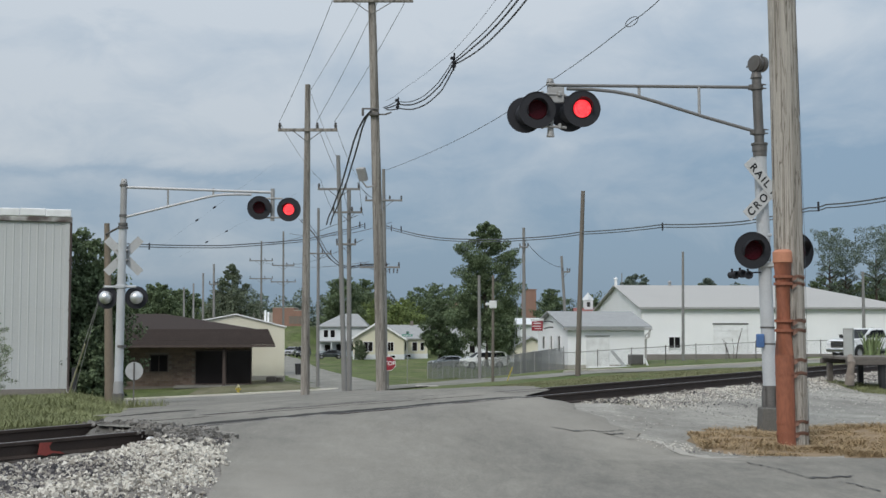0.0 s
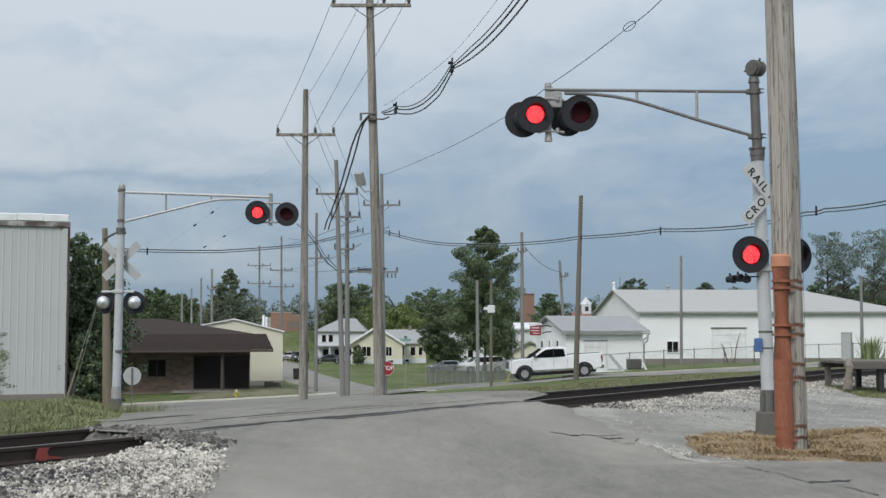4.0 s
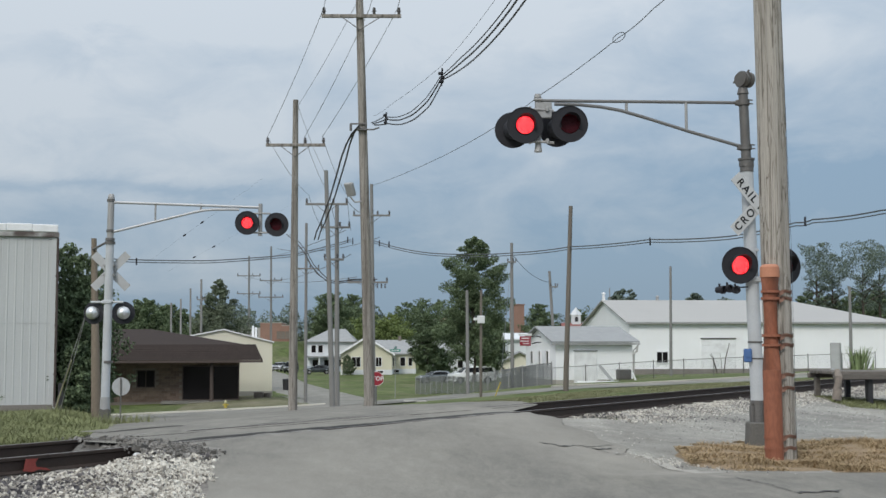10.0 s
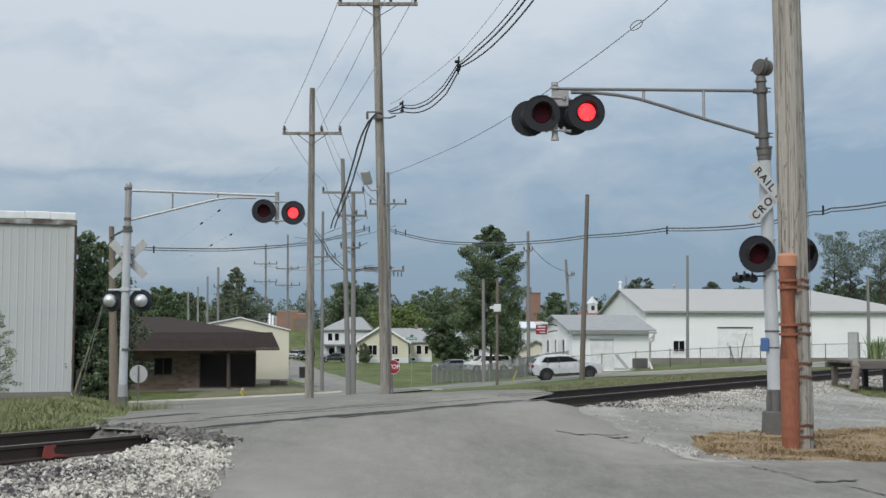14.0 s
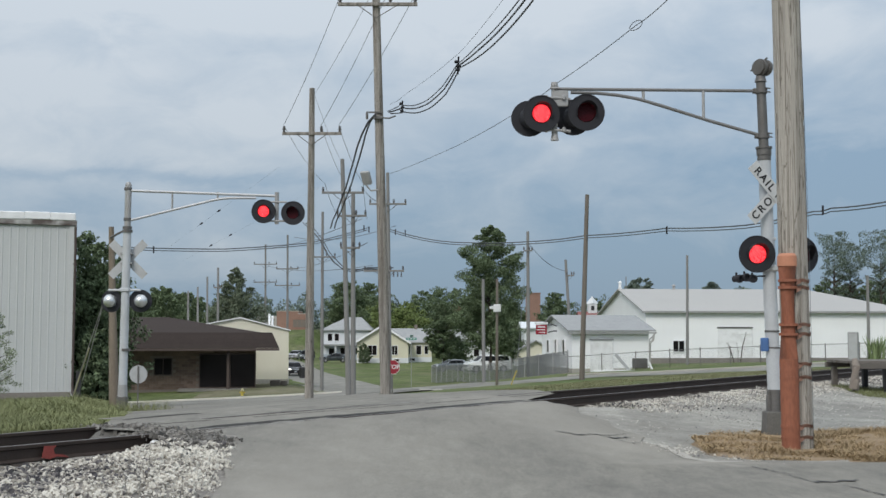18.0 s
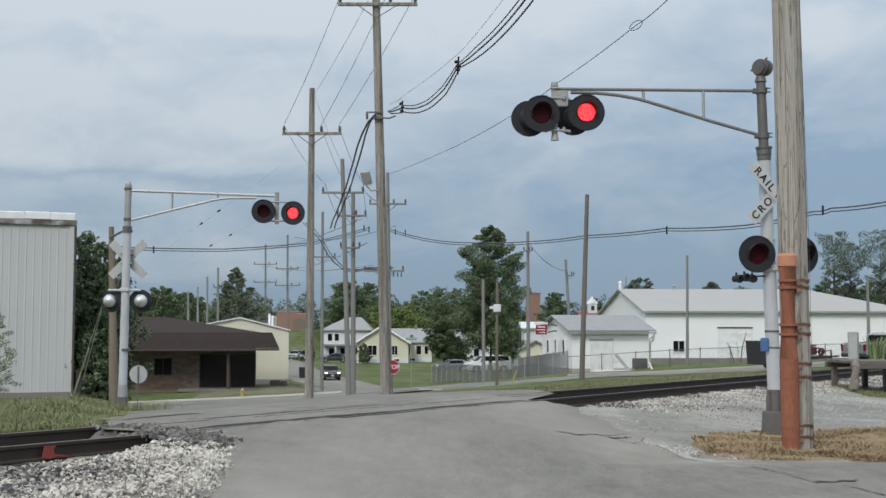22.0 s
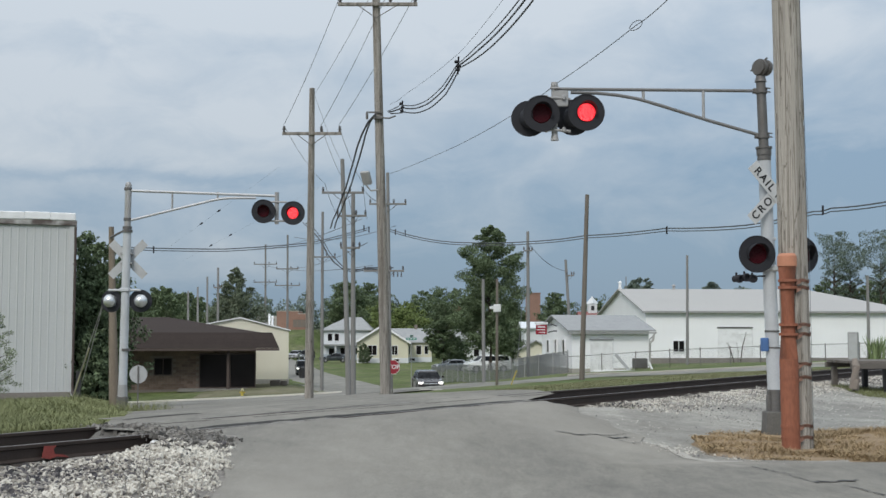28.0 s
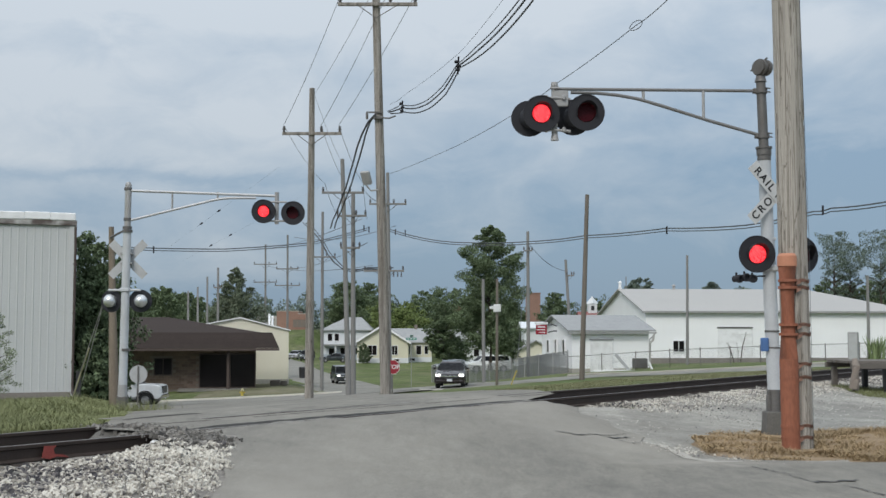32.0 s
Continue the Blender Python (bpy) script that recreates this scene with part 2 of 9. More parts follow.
# old oil-darkened paving at the road's edge
dusty(ASPHALT, ((6.0, 13.9, 1.5, 1.3, 0.5),), (0.165, 0.158, 0.145))
GRAVEL_LOT = blotches(mat("gravel_lot", (0.335, 0.325, 0.300), 0.95, vary=0.3, scale=1.6, fine=45, bump=0.9, dirt=(0.19, 0.18, 0.165), dirt_amount=0.5, spec=0.1), ((0.4, 0.6, 0.7), (6.0, 0.7, 0.6)), (0.72, 0.72, 0.71), (1.22, 1.21, 1.19))
STREET = blotches(mat("street_asphalt", (0.245, 0.238, 0.218), 0.92, vary=0.2, scale=0.6, fine=30, bump=0.3, spec=0.2), ((0.35, 0.65, 0.8),), (0.72, 0.72, 0.7), (1.2, 1.2, 1.17))
GRASS_SOIL = blotches(mat("grass_ground", (0.108, 0.138, 0.054), 0.95, vary=0.5, scale=0.5, fine=7, bump=0.6, dirt=(0.19, 0.17, 0.125), dirt_amount=0.6, spec=0.1), ((1.1, 0.7, 0.7), (0.12, 0.6, 0.6)), (0.62, 0.66, 0.62), (1.3, 1.27, 1.25))
WORN_VERGE = blotches(mat("worn_verge", (0.150, 0.150, 0.092), 0.95, vary=0.4, scale=0.9, fine=9, bump=0.6, dirt=(0.24, 0.215, 0.165), dirt_amount=0.7, spec=0.1), ((0.8, 0.7, 0.7),), (0.7, 0.72, 0.68), (1.25, 1.22, 1.2))
CONCRETE = mat("concrete", (0.42, 0.40, 0.36), 0.9, vary=0.15, scale=1.2, fine=40, bump=0.3, dirt=(0.2, 0.19, 0.17), spec=0.2)
PALE_KERB = mat("pale_kerb", (0.60, 0.58, 0.52), 0.9, vary=0.12, scale=1.2, fine=40, bump=0.2, dirt=(0.34, 0.32, 0.28), spec=0.2)
DARK_CONCRETE = mat("stained_concrete", (0.15, 0.145, 0.135), 0.9, vary=0.2, scale=2.5, fine=40, bump=0.4, dirt=(0.07, 0.07, 0.065), spec=0.2)
STAINED_BASE = mat("stained_base_wall", (0.24, 0.22, 0.20), 0.9, vary=0.2, scale=1.2, fine=20, bump=0.3, dirt=(0.13, 0.115, 0.10), spec=0.2)
TAR = mat("tar", (0.055, 0.053, 0.050), 0.7, vary=0.2, bump=0.4)
RUBBLE = island(mat("broken_asphalt", (0.175, 0.167, 0.155), 0.95, vary=0.3, scale=9, fine=60, bump=0.6, spec=0.1), 0.6)
RUBBLE_BED = mat("crumbled_paving", (0.15, 0.145, 0.135), 0.95, vary=0.35, scale=6, fine=45, bump=1.0, dirt=(0.08, 0.075, 0.07), spec=0.1)
RAIL = mat("rusted_rail", (0.052, 0.038, 0.032), 0.75, 0.3, vary=0.3, scale=4, fine=70, bump=0.4, dirt=(0.04, 0.03, 0.026))
RAIL_TOP = mat("rail_head", (0.17, 0.155, 0.145), 0.42, 0.7, vary=0.15, stretch=(1, 1, 1))
TIE = mat("tie_wood", (0.055, 0.045, 0.038), 0.9, vary=0.3, scale=5, bump=0.6, by_object=0.25)
STONE = mat("ballast_stone", (0.44, 0.42, 0.39), 0.9, vary=0.25, scale=8, fine=80, bump=0.6, spec=0.2)


def stone_colours(m, low_end):
    """Mixed crushed rock: dark trap, grey, tan and whitish pieces, the dark ones in drifts."""
    nt = m.node_tree
    nodes, link = nt.nodes, nt.links.new
    geo = nodes.new("ShaderNodeNewGeometry")
    co = nodes.new("ShaderNodeTexCoord")
    drift = nodes.new("ShaderNodeTexNoise")
    drift.inputs["Scale"].default_value = 0.55
    link(co.outputs["Object"], drift.inputs["Vector"])
    mix = nodes.new("ShaderNodeMath")
    mix.operation = "MULTIPLY_ADD"
    mix.inputs[1].default_value = -2.4
    link(drift.outputs[0], mix.inputs[0])
    low = nodes.new("ShaderNodeMath")
    low.operation = "SUBTRACT"
    low.inputs[1].default_value = low_end
    link(geo.outputs["Random Per Island"], low.inputs[0])
    link(low.outputs[0], mix.inputs[2])
    ramp = nodes.new("ShaderNodeValToRGB")
    e = ramp.color_ramp.elements
    e[0].position, e[0].color = 0.0, (0.055, 0.053, 0.058, 1)
    e[1].position, e[1].color = 1.0, (0.68, 0.65, 0.585, 1)
    for pos, c in ((0.28, (0.135, 0.128, 0.135, 1)), (0.5, (0.31, 0.287, 0.25, 1)), (0.75, (0.50, 0.472, 0.42, 1))):
        k = e.new(pos)
        k.color = c
    link(mix.outputs[0], ramp.inputs[0])
    link(ramp.outputs[0], nodes["Principled BSDF"].inputs["Base Color"])


stone_colours(STONE, -1.35)
STONE_DULL = mat("dull_ballast_stone", (0.44, 0.42, 0.39), 0.9, vary=0.25, scale=8, fine=80, bump=0.6, spec=0.2)
stone_colours(STONE_DULL, -1.33)
BALLAST = mat("ballast_bed", (0.26, 0.243, 0.222), 0.95, vary=0.4, scale=9, fine=40, bump=1.0, dirt=(0.08, 0.075, 0.07), dirt_amount=0.6, spec=0.15)
GALV = mat("galvanised_steel", (0.36, 0.36, 0.36), 0.55, 0.15, vary=0.15, scale=4, fine=50, bump=0.1, dirt=(0.22, 0.205, 0.19))
SILVER = mat("silver_paint", (0.50, 0.525, 0.55), 0.5, 0.0, vary=0.10, scale=3, fine=40, bump=0.08, dirt=(0.36, 0.34, 0.31))
GREY_STEEL = mat("weathered_steel", (0.16, 0.155, 0.15), 0.6, 0.5, vary=0.2, scale=6, bump=0.2, dirt=(0.10, 0.08, 0.065))
BLACK = mat("black_paint", (0.027, 0.028, 0.034), 0.7, vary=0.2, scale=6, bump=0.1, spec=0.3)
SIGN_WHITE = mat("sign_white", (0.72, 0.73, 0.74), 0.5, vary=0.06, scale=5, bump=0.05, dirt=(0.5, 0.48, 0.44))
CROSSBUCK = mat("weathered_white_sign", (0.56, 0.57, 0.575), 0.5, vary=0.08, scale=5, bump=0.05, dirt=(0.4, 0.39, 0.37))
STOP_RED = mat("faded_stop_red", (0.29, 0.018, 0.034), 0.5, vary=0.1, bump=0.03)
ARM_GREY = mat("dull_galvanised", (0.185, 0.185, 0.185), 0.55, 0.15, vary=0.15, scale=4, fine=50, bump=0.1, dirt=(0.16, 0.15, 0.14))
SHINY = mat("bright_aluminium", (0.74, 0.75, 0.76), 0.32, 0.75, vary=0.08, scale=6, bump=0.04)
ARM_WHITE = mat("bright_arm_pipe", (0.50, 0.51, 0.53), 0.5, 0.25, vary=0.12, scale=4, bump=0.03, dirt=(0.45, 0.45, 0.45))
POLE_TAN = mat("tan_pole", (0.225, 0.188, 0.148), 0.9, vary=0.3, scale=2.2, fine=26, bump=0.6, dirt=(0.10, 0.085, 0.07), stretch=(6, 6, 0.25), spec=0.15)
FAR_ROOF = mat("dull_red_roof", (0.25, 0.10, 0.09), 0.9, vary=0.15, scale=1, fine=8, bump=0.2)
GUY_YELLOW = mat("faded_guard", (0.46, 0.43, 0.26), 0.6, vary=0.15, bump=0.05)
SIGN_BACK = mat("sign_back", (0.47, 0.48, 0.49), 0.5, 0.4, vary=0.1, scale=6, bump=0.05, dirt=(0.32, 0.31, 0.29))
SIGN_INK = mat("sign_black", (0.018, 0.018, 0.02), 0.6, vary=0.05, bump=0)
LENS_OFF = mat("dark_red_lens", (0.045, 0.004, 0.008), 0.3, vary=0.25, scale=30, fine=120, bump=0.4, spec=0.12)
LENS_ON = mat("lit_red_lens", (0.35, 0.01, 0.012), 0.3, vary=0.3, scale=40, fine=120, bump=0.3, emit=(1.0, 0.016, 0.03), strength=1.15)
LED_DOT = mat("lit_led", (0.6, 0.05, 0.05), 0.3, vary=0.05, bump=0, emit=(1.0, 0.12, 0.13), strength=2.0)
ORANGE = mat("orange_plastic", (0.275, 0.098, 0.054), 0.65, vary=0.24, scale=3, fine=30, bump=0.15, dirt=(0.24, 0.085, 0.05), stretch=(1, 1, 0.35))
STRAP = mat("rusty_strap", (0.30, 0.165, 0.12), 0.8, vary=0.3, scale=8, bump=0.3, dirt=(0.10, 0.07, 0.055))
ORANGE_TOP = mat("bright_orange_plastic", (0.50, 0.22, 0.13), 0.6, vary=0.1, scale=4, bump=0.1)
POLE_WOOD = mat("weathered_pole", (0.345, 0.322, 0.293), 0.9, vary=0.46, scale=2.2, fine=26, bump=1.0, dirt=(0.10, 0.088, 0.075), dirt_amount=0.75, stretch=(9, 9, 0.25), spec=0.15)
NEAR_WOOD = mat("silvered_pole", (0.50, 0.465, 0.415), 0.9, vary=0.34, scale=2.0, fine=30, bump=0.9, dirt=(0.20, 0.175, 0.15), dirt_amount=0.5, stretch=(19, 19, 0.24), spec=0.15)


def checks(m, width, depth):
    """Long dark drying checks along a pole."""
    nt = m.node_tree
    nodes, link = nt.nodes, nt.links.new
    bsdf = nodes["Principled BSDF"]
    src = bsdf.inputs["Base Color"].links[0].from_socket
    co = nodes.new("ShaderNodeTexCoord")
    for s, lo in ((26.0, width), (9.0, width * 0.7)):
        mp = nodes.new("ShaderNodeMapping")
        mp.inputs["Scale"].default_value = (s, s, 0.55)
        link(co.outputs["Object"], mp.inputs[0])
        n = nodes.new("ShaderNodeTexNoise")
        n.inputs["Scale"].default_value = 1.0
        n.inputs["Detail"].default_value = 3
        n.inputs["Distortion"].default_value = 0.4
        link(mp.outputs[0], n.inputs["Vector"])
        ramp = nodes.new("ShaderNodeValToRGB")
        e = ramp.color_ramp.elements
        e[0].position, e[0].color = 0.5 - lo, (1, 1, 1, 1)
        e[1].position, e[1].color = 0.5 + lo, (1, 1, 1, 1)
        k = e.new(0.5)
        k.color = (depth, depth * 0.95, depth * 0.9, 1)
        link(n.outputs[0], ramp.inputs[0])
        mix = nodes.new("ShaderNodeMixRGB")
        mix.blend_type = "MULTIPLY"
        mix.inputs[0].default_value = 1.0
        link(src, mix.inputs[1])
        link(ramp.outputs[0], mix.inputs[2])
        src = mix.outputs[0]
    link(src, bsdf.inputs["Base Color"])
    return m


checks(NEAR_WOOD, 0.024, 0.40)
checks(POLE_WOOD, 0.03, 0.5)
POLE_DARK = mat("brown_pole", (0.185, 0.163, 0.142), 0.9, vary=0.25, scale=2.2, fine=26, bump=0.6, dirt=(0.07, 0.06, 0.05), stretch=(5, 5, 0.25), spec=0.15)
POLE_FAR = mat("grey_pole", (0.235, 0.232, 0.225), 0.9, vary=0.15, scale=2, fine=20, bump=0.3, stretch=(5, 5, 0.3), spec=0.15)
WIRE = mat("cable", (0.028, 0.028, 0.03), 0.6, vary=0.1, bump=0)
WIRE_GREY = mat("bare_wire", (0.10, 0.11, 0.12), 0.5, 0.3, vary=0.1, bump=0)
INSULATOR = mat("porcelain", (0.055, 0.050, 0.048), 0.3, vary=0.1, bump=0)
BLUE_BOX = mat("blue_tag", (0.075, 0.16, 0.36), 0.5, vary=0.12, bump=0.05)
YELLOW = mat("yellow_plastic", (0.47, 0.37, 0.07), 0.55, vary=0.12, bump=0.05)
METAL_WALL = mat("grey_metal_siding", (0.53, 0.545, 0.545), 0.6, 0.0, vary=0.06, scale=0.8, fine=18, bump=0.1, dirt=(0.48, 0.485, 0.475), dirt_amount=0.5, stretch=(1, 1, 0.35))
WHITE_WALL = mat("white_metal_siding", (0.90, 0.91, 0.92), 0.6, vary=0.05, scale=0.5, fine=12, bump=0.08, dirt=(0.77, 0.78, 0.78))
GREY_ROOF = mat("grey_metal_roof", (0.425, 0.415, 0.395), 0.55, 0.15, vary=0.08, scale=0.6, fine=10, bump=0.1, dirt=(0.38, 0.37, 0.36))
SNOWY_TRIM = mat("white_coping", (0.86, 0.87, 0.88), 0.6, vary=0.06, bump=0.1, dirt=(0.3, 0.28, 0.26), dirt_amount=0.25)
FLAKED = mat("flaking_paint", (0.10, 0.08, 0.072), 0.8, vary=0.2, scale=3, fine=30, bump=0.3, dirt=(0.66, 0.66, 0.65), dirt_amount=0.9)
BROWN_TRIM = mat("brown_trim", (0.075, 0.055, 0.048), 0.6, vary=0.15, bump=0.1)
SHINGLE = mat("brown_shingle", (0.050, 0.040, 0.037), 0.9, vary=0.2, scale=2, fine=14, bump=0.4, by_object=0.04, spec=0.15)
GREY_SHINGLE = mat("grey_shingle", (0.33, 0.34, 0.345), 0.9, vary=0.15, scale=1.5, fine=10, bump=0.3, spec=0.15)
BRICK = mat("tan_brick", (0.180, 0.136, 0.110), 0.9, vary=0.22, scale=3, fine=14, bump=0.4, by_object=0.22, spec=0.15)
MORTAR = mat("mortar", (0.20, 0.175, 0.15), 0.95, vary=0.15, bump=0.3)
RED_BRICK = mat("red_brick", (0.29, 0.175, 0.135), 0.9, vary=0.2, scale=0.6, fine=6, bump=0.3)
CREAM = mat("cream_siding", (0.72, 0.695, 0.575), 0.6, vary=0.05, scale=0.6, fine=14, bump=0.08, dirt=(0.55, 0.5, 0.38))
YELLOW_SIDING = mat("yellow_siding", (0.65, 0.625, 0.49), 0.7, vary=0.06, scale=0.6, bump=0.08)
HOUSE_WHITE = mat("white_siding", (0.66, 0.69, 0.71), 0.7, vary=0.06, scale=0.6, bump=0.08)
HOUSE_GREY = mat("blue_grey_siding", (0.36, 0.41, 0.47), 0.7, vary=0.08, scale=0.6, bump=0.08)
DARK_GLASS = mat("dark_glass", (0.014, 0.012, 0.013), 0.10, vary=0.3, scale=0.8, bump=0, spec=0.22)
CAR_GLASS = mat("car_glass", (0.016, 0.018, 0.021), 0.14, vary=0.1, bump=0, spec=0.25)
CHAIN = mat("chain_link", (0.30, 0.31, 0.32), 0.5, 0.6, vary=0.1, bump=0)
SACKCLOTH = mat("sackcloth", (0.26, 0.225, 0.195), 0.95, vary=0.25, scale=5, fine=60, bump=0.8, dirt=(0.15, 0.13, 0.11), spec=0.1)
OLD_WOOD = mat("grey_timber", (0.15, 0.135, 0.12), 0.9, vary=0.3, scale=4, fine=30, bump=0.6, stretch=(0.3, 4, 4), by_object=0.2)
BARK = mat("bark", (0.075, 0.060, 0.048), 0.95, vary=0.3, scale=5, fine=30, bump=0.8)
LEAF_MID = leafy("leaves_mid", (0.130, 0.172, 0.096))
LEAF_DARK = leafy("leaves_dark", (0.114, 0.152, 0.086))
LEAF_CONIFER = leafy("leaves_conifer", (0.150, 0.178, 0.122))
LEAF_PALE = leafy("leaves_pale", (0.160, 0.205, 0.075))
LEAF_SILVER = leafy("leaves_silver", (0.25, 0.285, 0.20))
# distance haze put into the leaf colour: paler and bluer
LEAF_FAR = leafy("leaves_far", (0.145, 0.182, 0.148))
DRY_SOIL = mat("dry_soil", (0.285, 0.215, 0.142), 0.95, vary=0.3, scale=2, fine=25, bump=0.8, dirt=(0.17, 0.14, 0.10), spec=0.1)
VERGE = island(mat("verge_blades", (0.210, 0.212, 0.122), 0.7, vary=0.35, scale=0.4, fine=6, bump=0, spec=0.1), 0.18)
BLADE = island(mat("grass_blades", (0.196, 0.212, 0.104), 0.6, vary=0.5, scale=0.5, fine=8, bump=0, spec=0.10), 0.22)
SPIKY = leafy("sword_leaves", (0.20, 0.25, 0.13))
DRY = island(mat("dry_grass", (0.365, 0.275, 0.165), 0.7, vary=0.35, scale=1.2, fine=8, bump=0, spec=0.1), 0.25)
TYRE = mat("tyre_rubber", (0.022, 0.022, 0.023), 0.85, vary=0.15, bump=0.2)
RIM = mat("alloy", (0.42, 0.42, 0.43), 0.4, 0.3, vary=0.1, bump=0)
RIM_DARK = mat("dark_alloy", (0.10, 0.10, 0.105), 0.4, 0.7, vary=0.1, bump=0)
CHROME = mat("chrome", (0.70, 0.71, 0.72), 0.15, 0.95, vary=0.05, bump=0)
BLACK_TRIM = mat("black_trim", (0.030, 0.030, 0.033), 0.5, vary=0.1, bump=0)
LAMP_CLEAR = mat("clear_lamp", (0.62, 0.64, 0.66), 0.15, vary=0.05, bump=0)
LAMP_LIT = mat("lit_headlamp", (0.9, 0.9, 0.85), 0.2, vary=0.02, bump=0, emit=(1.0, 0.97, 0.9), strength=2.2)
LAMP_RED = mat("tail_lamp", (0.14, 0.008, 0.012), 0.2, vary=0.05, bump=0)
PLATE = mat("plate", (0.6, 0.62, 0.66), 0.5, vary=0.05, bump=0)


def paint(name, colour, metal=0.0, rough=0.28):
    m = mat(name, colour, rough, metal, vary=0.04, scale=1.0, fine=8, bump=0)
    m.node_tree.nodes["Principled BSDF"].inputs["Coat Weight"].default_value = 0.6
    return m


CAR_WHITE = paint("white_car_paint", (0.78, 0.79, 0.80))
CAR_SILVER = paint("silver_car_paint", (0.365, 0.365, 0.38), 0.4)
CAR_PEARL = paint("pearl_car_paint", (0.55, 0.56, 0.58), 0.2)
CAR_MAROON = paint("dark_maroon_paint", (0.030, 0.023, 0.025), 0.2)
CAR_DARK = paint("dark_blue_grey_paint", (0.035, 0.042, 0.045), 0.3)
CAR_GREY = paint("grey_car_paint", (0.22, 0.24, 0.26), 0.4)
MACHINE_RED = mat("red_machine_paint", (0.105, 0.026, 0.024), 0.55, vary=0.2, scale=5, bump=0.1, dirt=(0.1, 0.05, 0.04))
PINK_SPRAY = mat("red_paint_mark", (0.27, 0.055, 0.045), 0.8, vary=0.25, scale=12, bump=0.1)
GREEN_SIGN = mat("green_sign", (0.02, 0.22, 0.16), 0.5, vary=0.05, bump=0)

# ---------- building tools ----------
def mesh_of(name, bm, material, smooth=False):
    me = bpy.data.meshes.new(name)
    bmesh.ops.recalc_face_normals(bm, faces=bm.faces)
    bm.to_mesh(me)
    bm.free()
    for m in material if isinstance(material, (list, tuple)) else [material]:
        me.materials.append(m)
    if smooth:
        me.polygons.foreach_set("use_smooth", [True] * len(me.polygons))
        me.set_sharp_from_angle(angle=radians(38))
    return me


def part(name, bm, material, parent, label="", smooth=False, at=None):
    """ONE mesh object under a thing or a part."""
    ob = new(name, mesh_of(name, bm, material, smooth))
    ob.parent = parent
    if at is not None:
        ob.matrix_basis = at
    if label:
        ob["label"] = label
    return ob


def thing(name, label, category, at=(0, 0, 0), rz=0.0, group="", kind=""):
    ob = new(name)
    ob.empty_display_size = 0.2
    ob.matrix_basis = pose(at[0], at[1], at[2], 0, 0, rz)
    return tagged(ob, label, category, group, kind)


def solid(name, bm, material, label, category, at=(0, 0, 0), rz=0.0, group="", kind="", smooth=False):
    """A thing that is one plain mesh."""
    ob = new(name, mesh_of(name, bm, material, smooth))
    ob.matrix_basis = pose(at[0], at[1], at[2], 0, 0, rz)
    return tagged(ob, label, category, group, kind)


def sheet(name, verts, faces, material, label, category, kind="structure", smooth=True):
    me = bpy.data.meshes.new(name)
    me.from_pydata(verts, [], faces)
    for m in material if isinstance(material, (list, tuple)) else [material]:
        me.materials.append(m)
    if smooth:
        me.polygons.foreach_set("use_smooth", [True] * len(me.polygons))
    me.update()
    return tagged(new(name, me), label, category, kind=kind)


def box(bm, centre, size, m=None, bevel=0.0, index=0):
    r = bmesh.ops.create_cube(bm, size=1.0, matrix=(m or Matrix()) @ Matrix.Translation(centre) @ Matrix.Diagonal((*size, 1)))
    faces = list({f for v in r["verts"] for f in v.link_faces})
    for f in faces:
        f.material_index = index
    if bevel:
        edges = list({e for v in r["verts"] for e in v.link_edges})
        bmesh.ops.bevel(bm, geom=edges, offset=bevel, segments=1, affect="EDGES", clamp_overlap=True)
    return r["verts"]


def rod(bm, a, b, ra, rb=None, seg=12, index=0, caps=True):
    """A tapered round bar from a to b."""
    a, b = Vector(a), Vector(b)
    d = b - a
    turn = d.to_track_quat("Z", "Y").to_matrix().to_4x4()
    r = bmesh.ops.create_cone(bm, cap_ends=caps, segments=seg, radius1=ra, radius2=ra if rb is None else rb, depth=d.length,
                              matrix=Matrix.Translation((a + b) / 2) @ turn)
    for f in {f for v in r["verts"] for f in v.link_faces}:
        f.material_index = index
    return r["verts"]


def tube(bm, pts, r, seg=8, index=0):
    """A bent round bar along points."""
    pts = [Vector(p) for p in pts]
    rings = []
    for i, p in enumerate(pts):
        d = (pts[min(i + 1, len(pts) - 1)] - pts[max(i - 1, 0)]).normalized()
        q = d.to_track_quat("Z", "Y")
        rad = r[i] if isinstance(r, (list, tuple)) else r
        rings.append([bm.verts.new(p + q @ Vector((math.cos(2 * math.pi * k / seg) * rad, math.sin(2 * math.pi * k / seg) * rad, 0))) for k in range(seg)])
    for a, b in zip(rings, rings[1:]):
        for k in range(seg):
            bm.faces.new((a[k], a[(k + 1) % seg], b[(k + 1) % seg], b[k])).material_index = index
    bm.faces.new(rings[0][::-1]).material_index = index
    bm.faces.new(rings[-1]).material_index = index


def prism(bm, outline, depth, m=None, index=0):
    """A plate: an outline in x and z, pulled along y from 0 to depth."""
    m = m or Matrix()
    front = [bm.verts.new(m @ Vector((x, 0, z))) for x, z in outline]
    back = [bm.verts.new(m @ Vector((x, depth, z))) for x, z in outline]
    n = len(outline)
    fs = [bm.faces.new(front), bm.faces.new(back[::-1])]
    for k in range(n):
        fs.append(bm.faces.new((front[k], back[k], back[(k + 1) % n], front[(k + 1) % n])))
    for f in fs:
        f.material_index = index
    return front + back


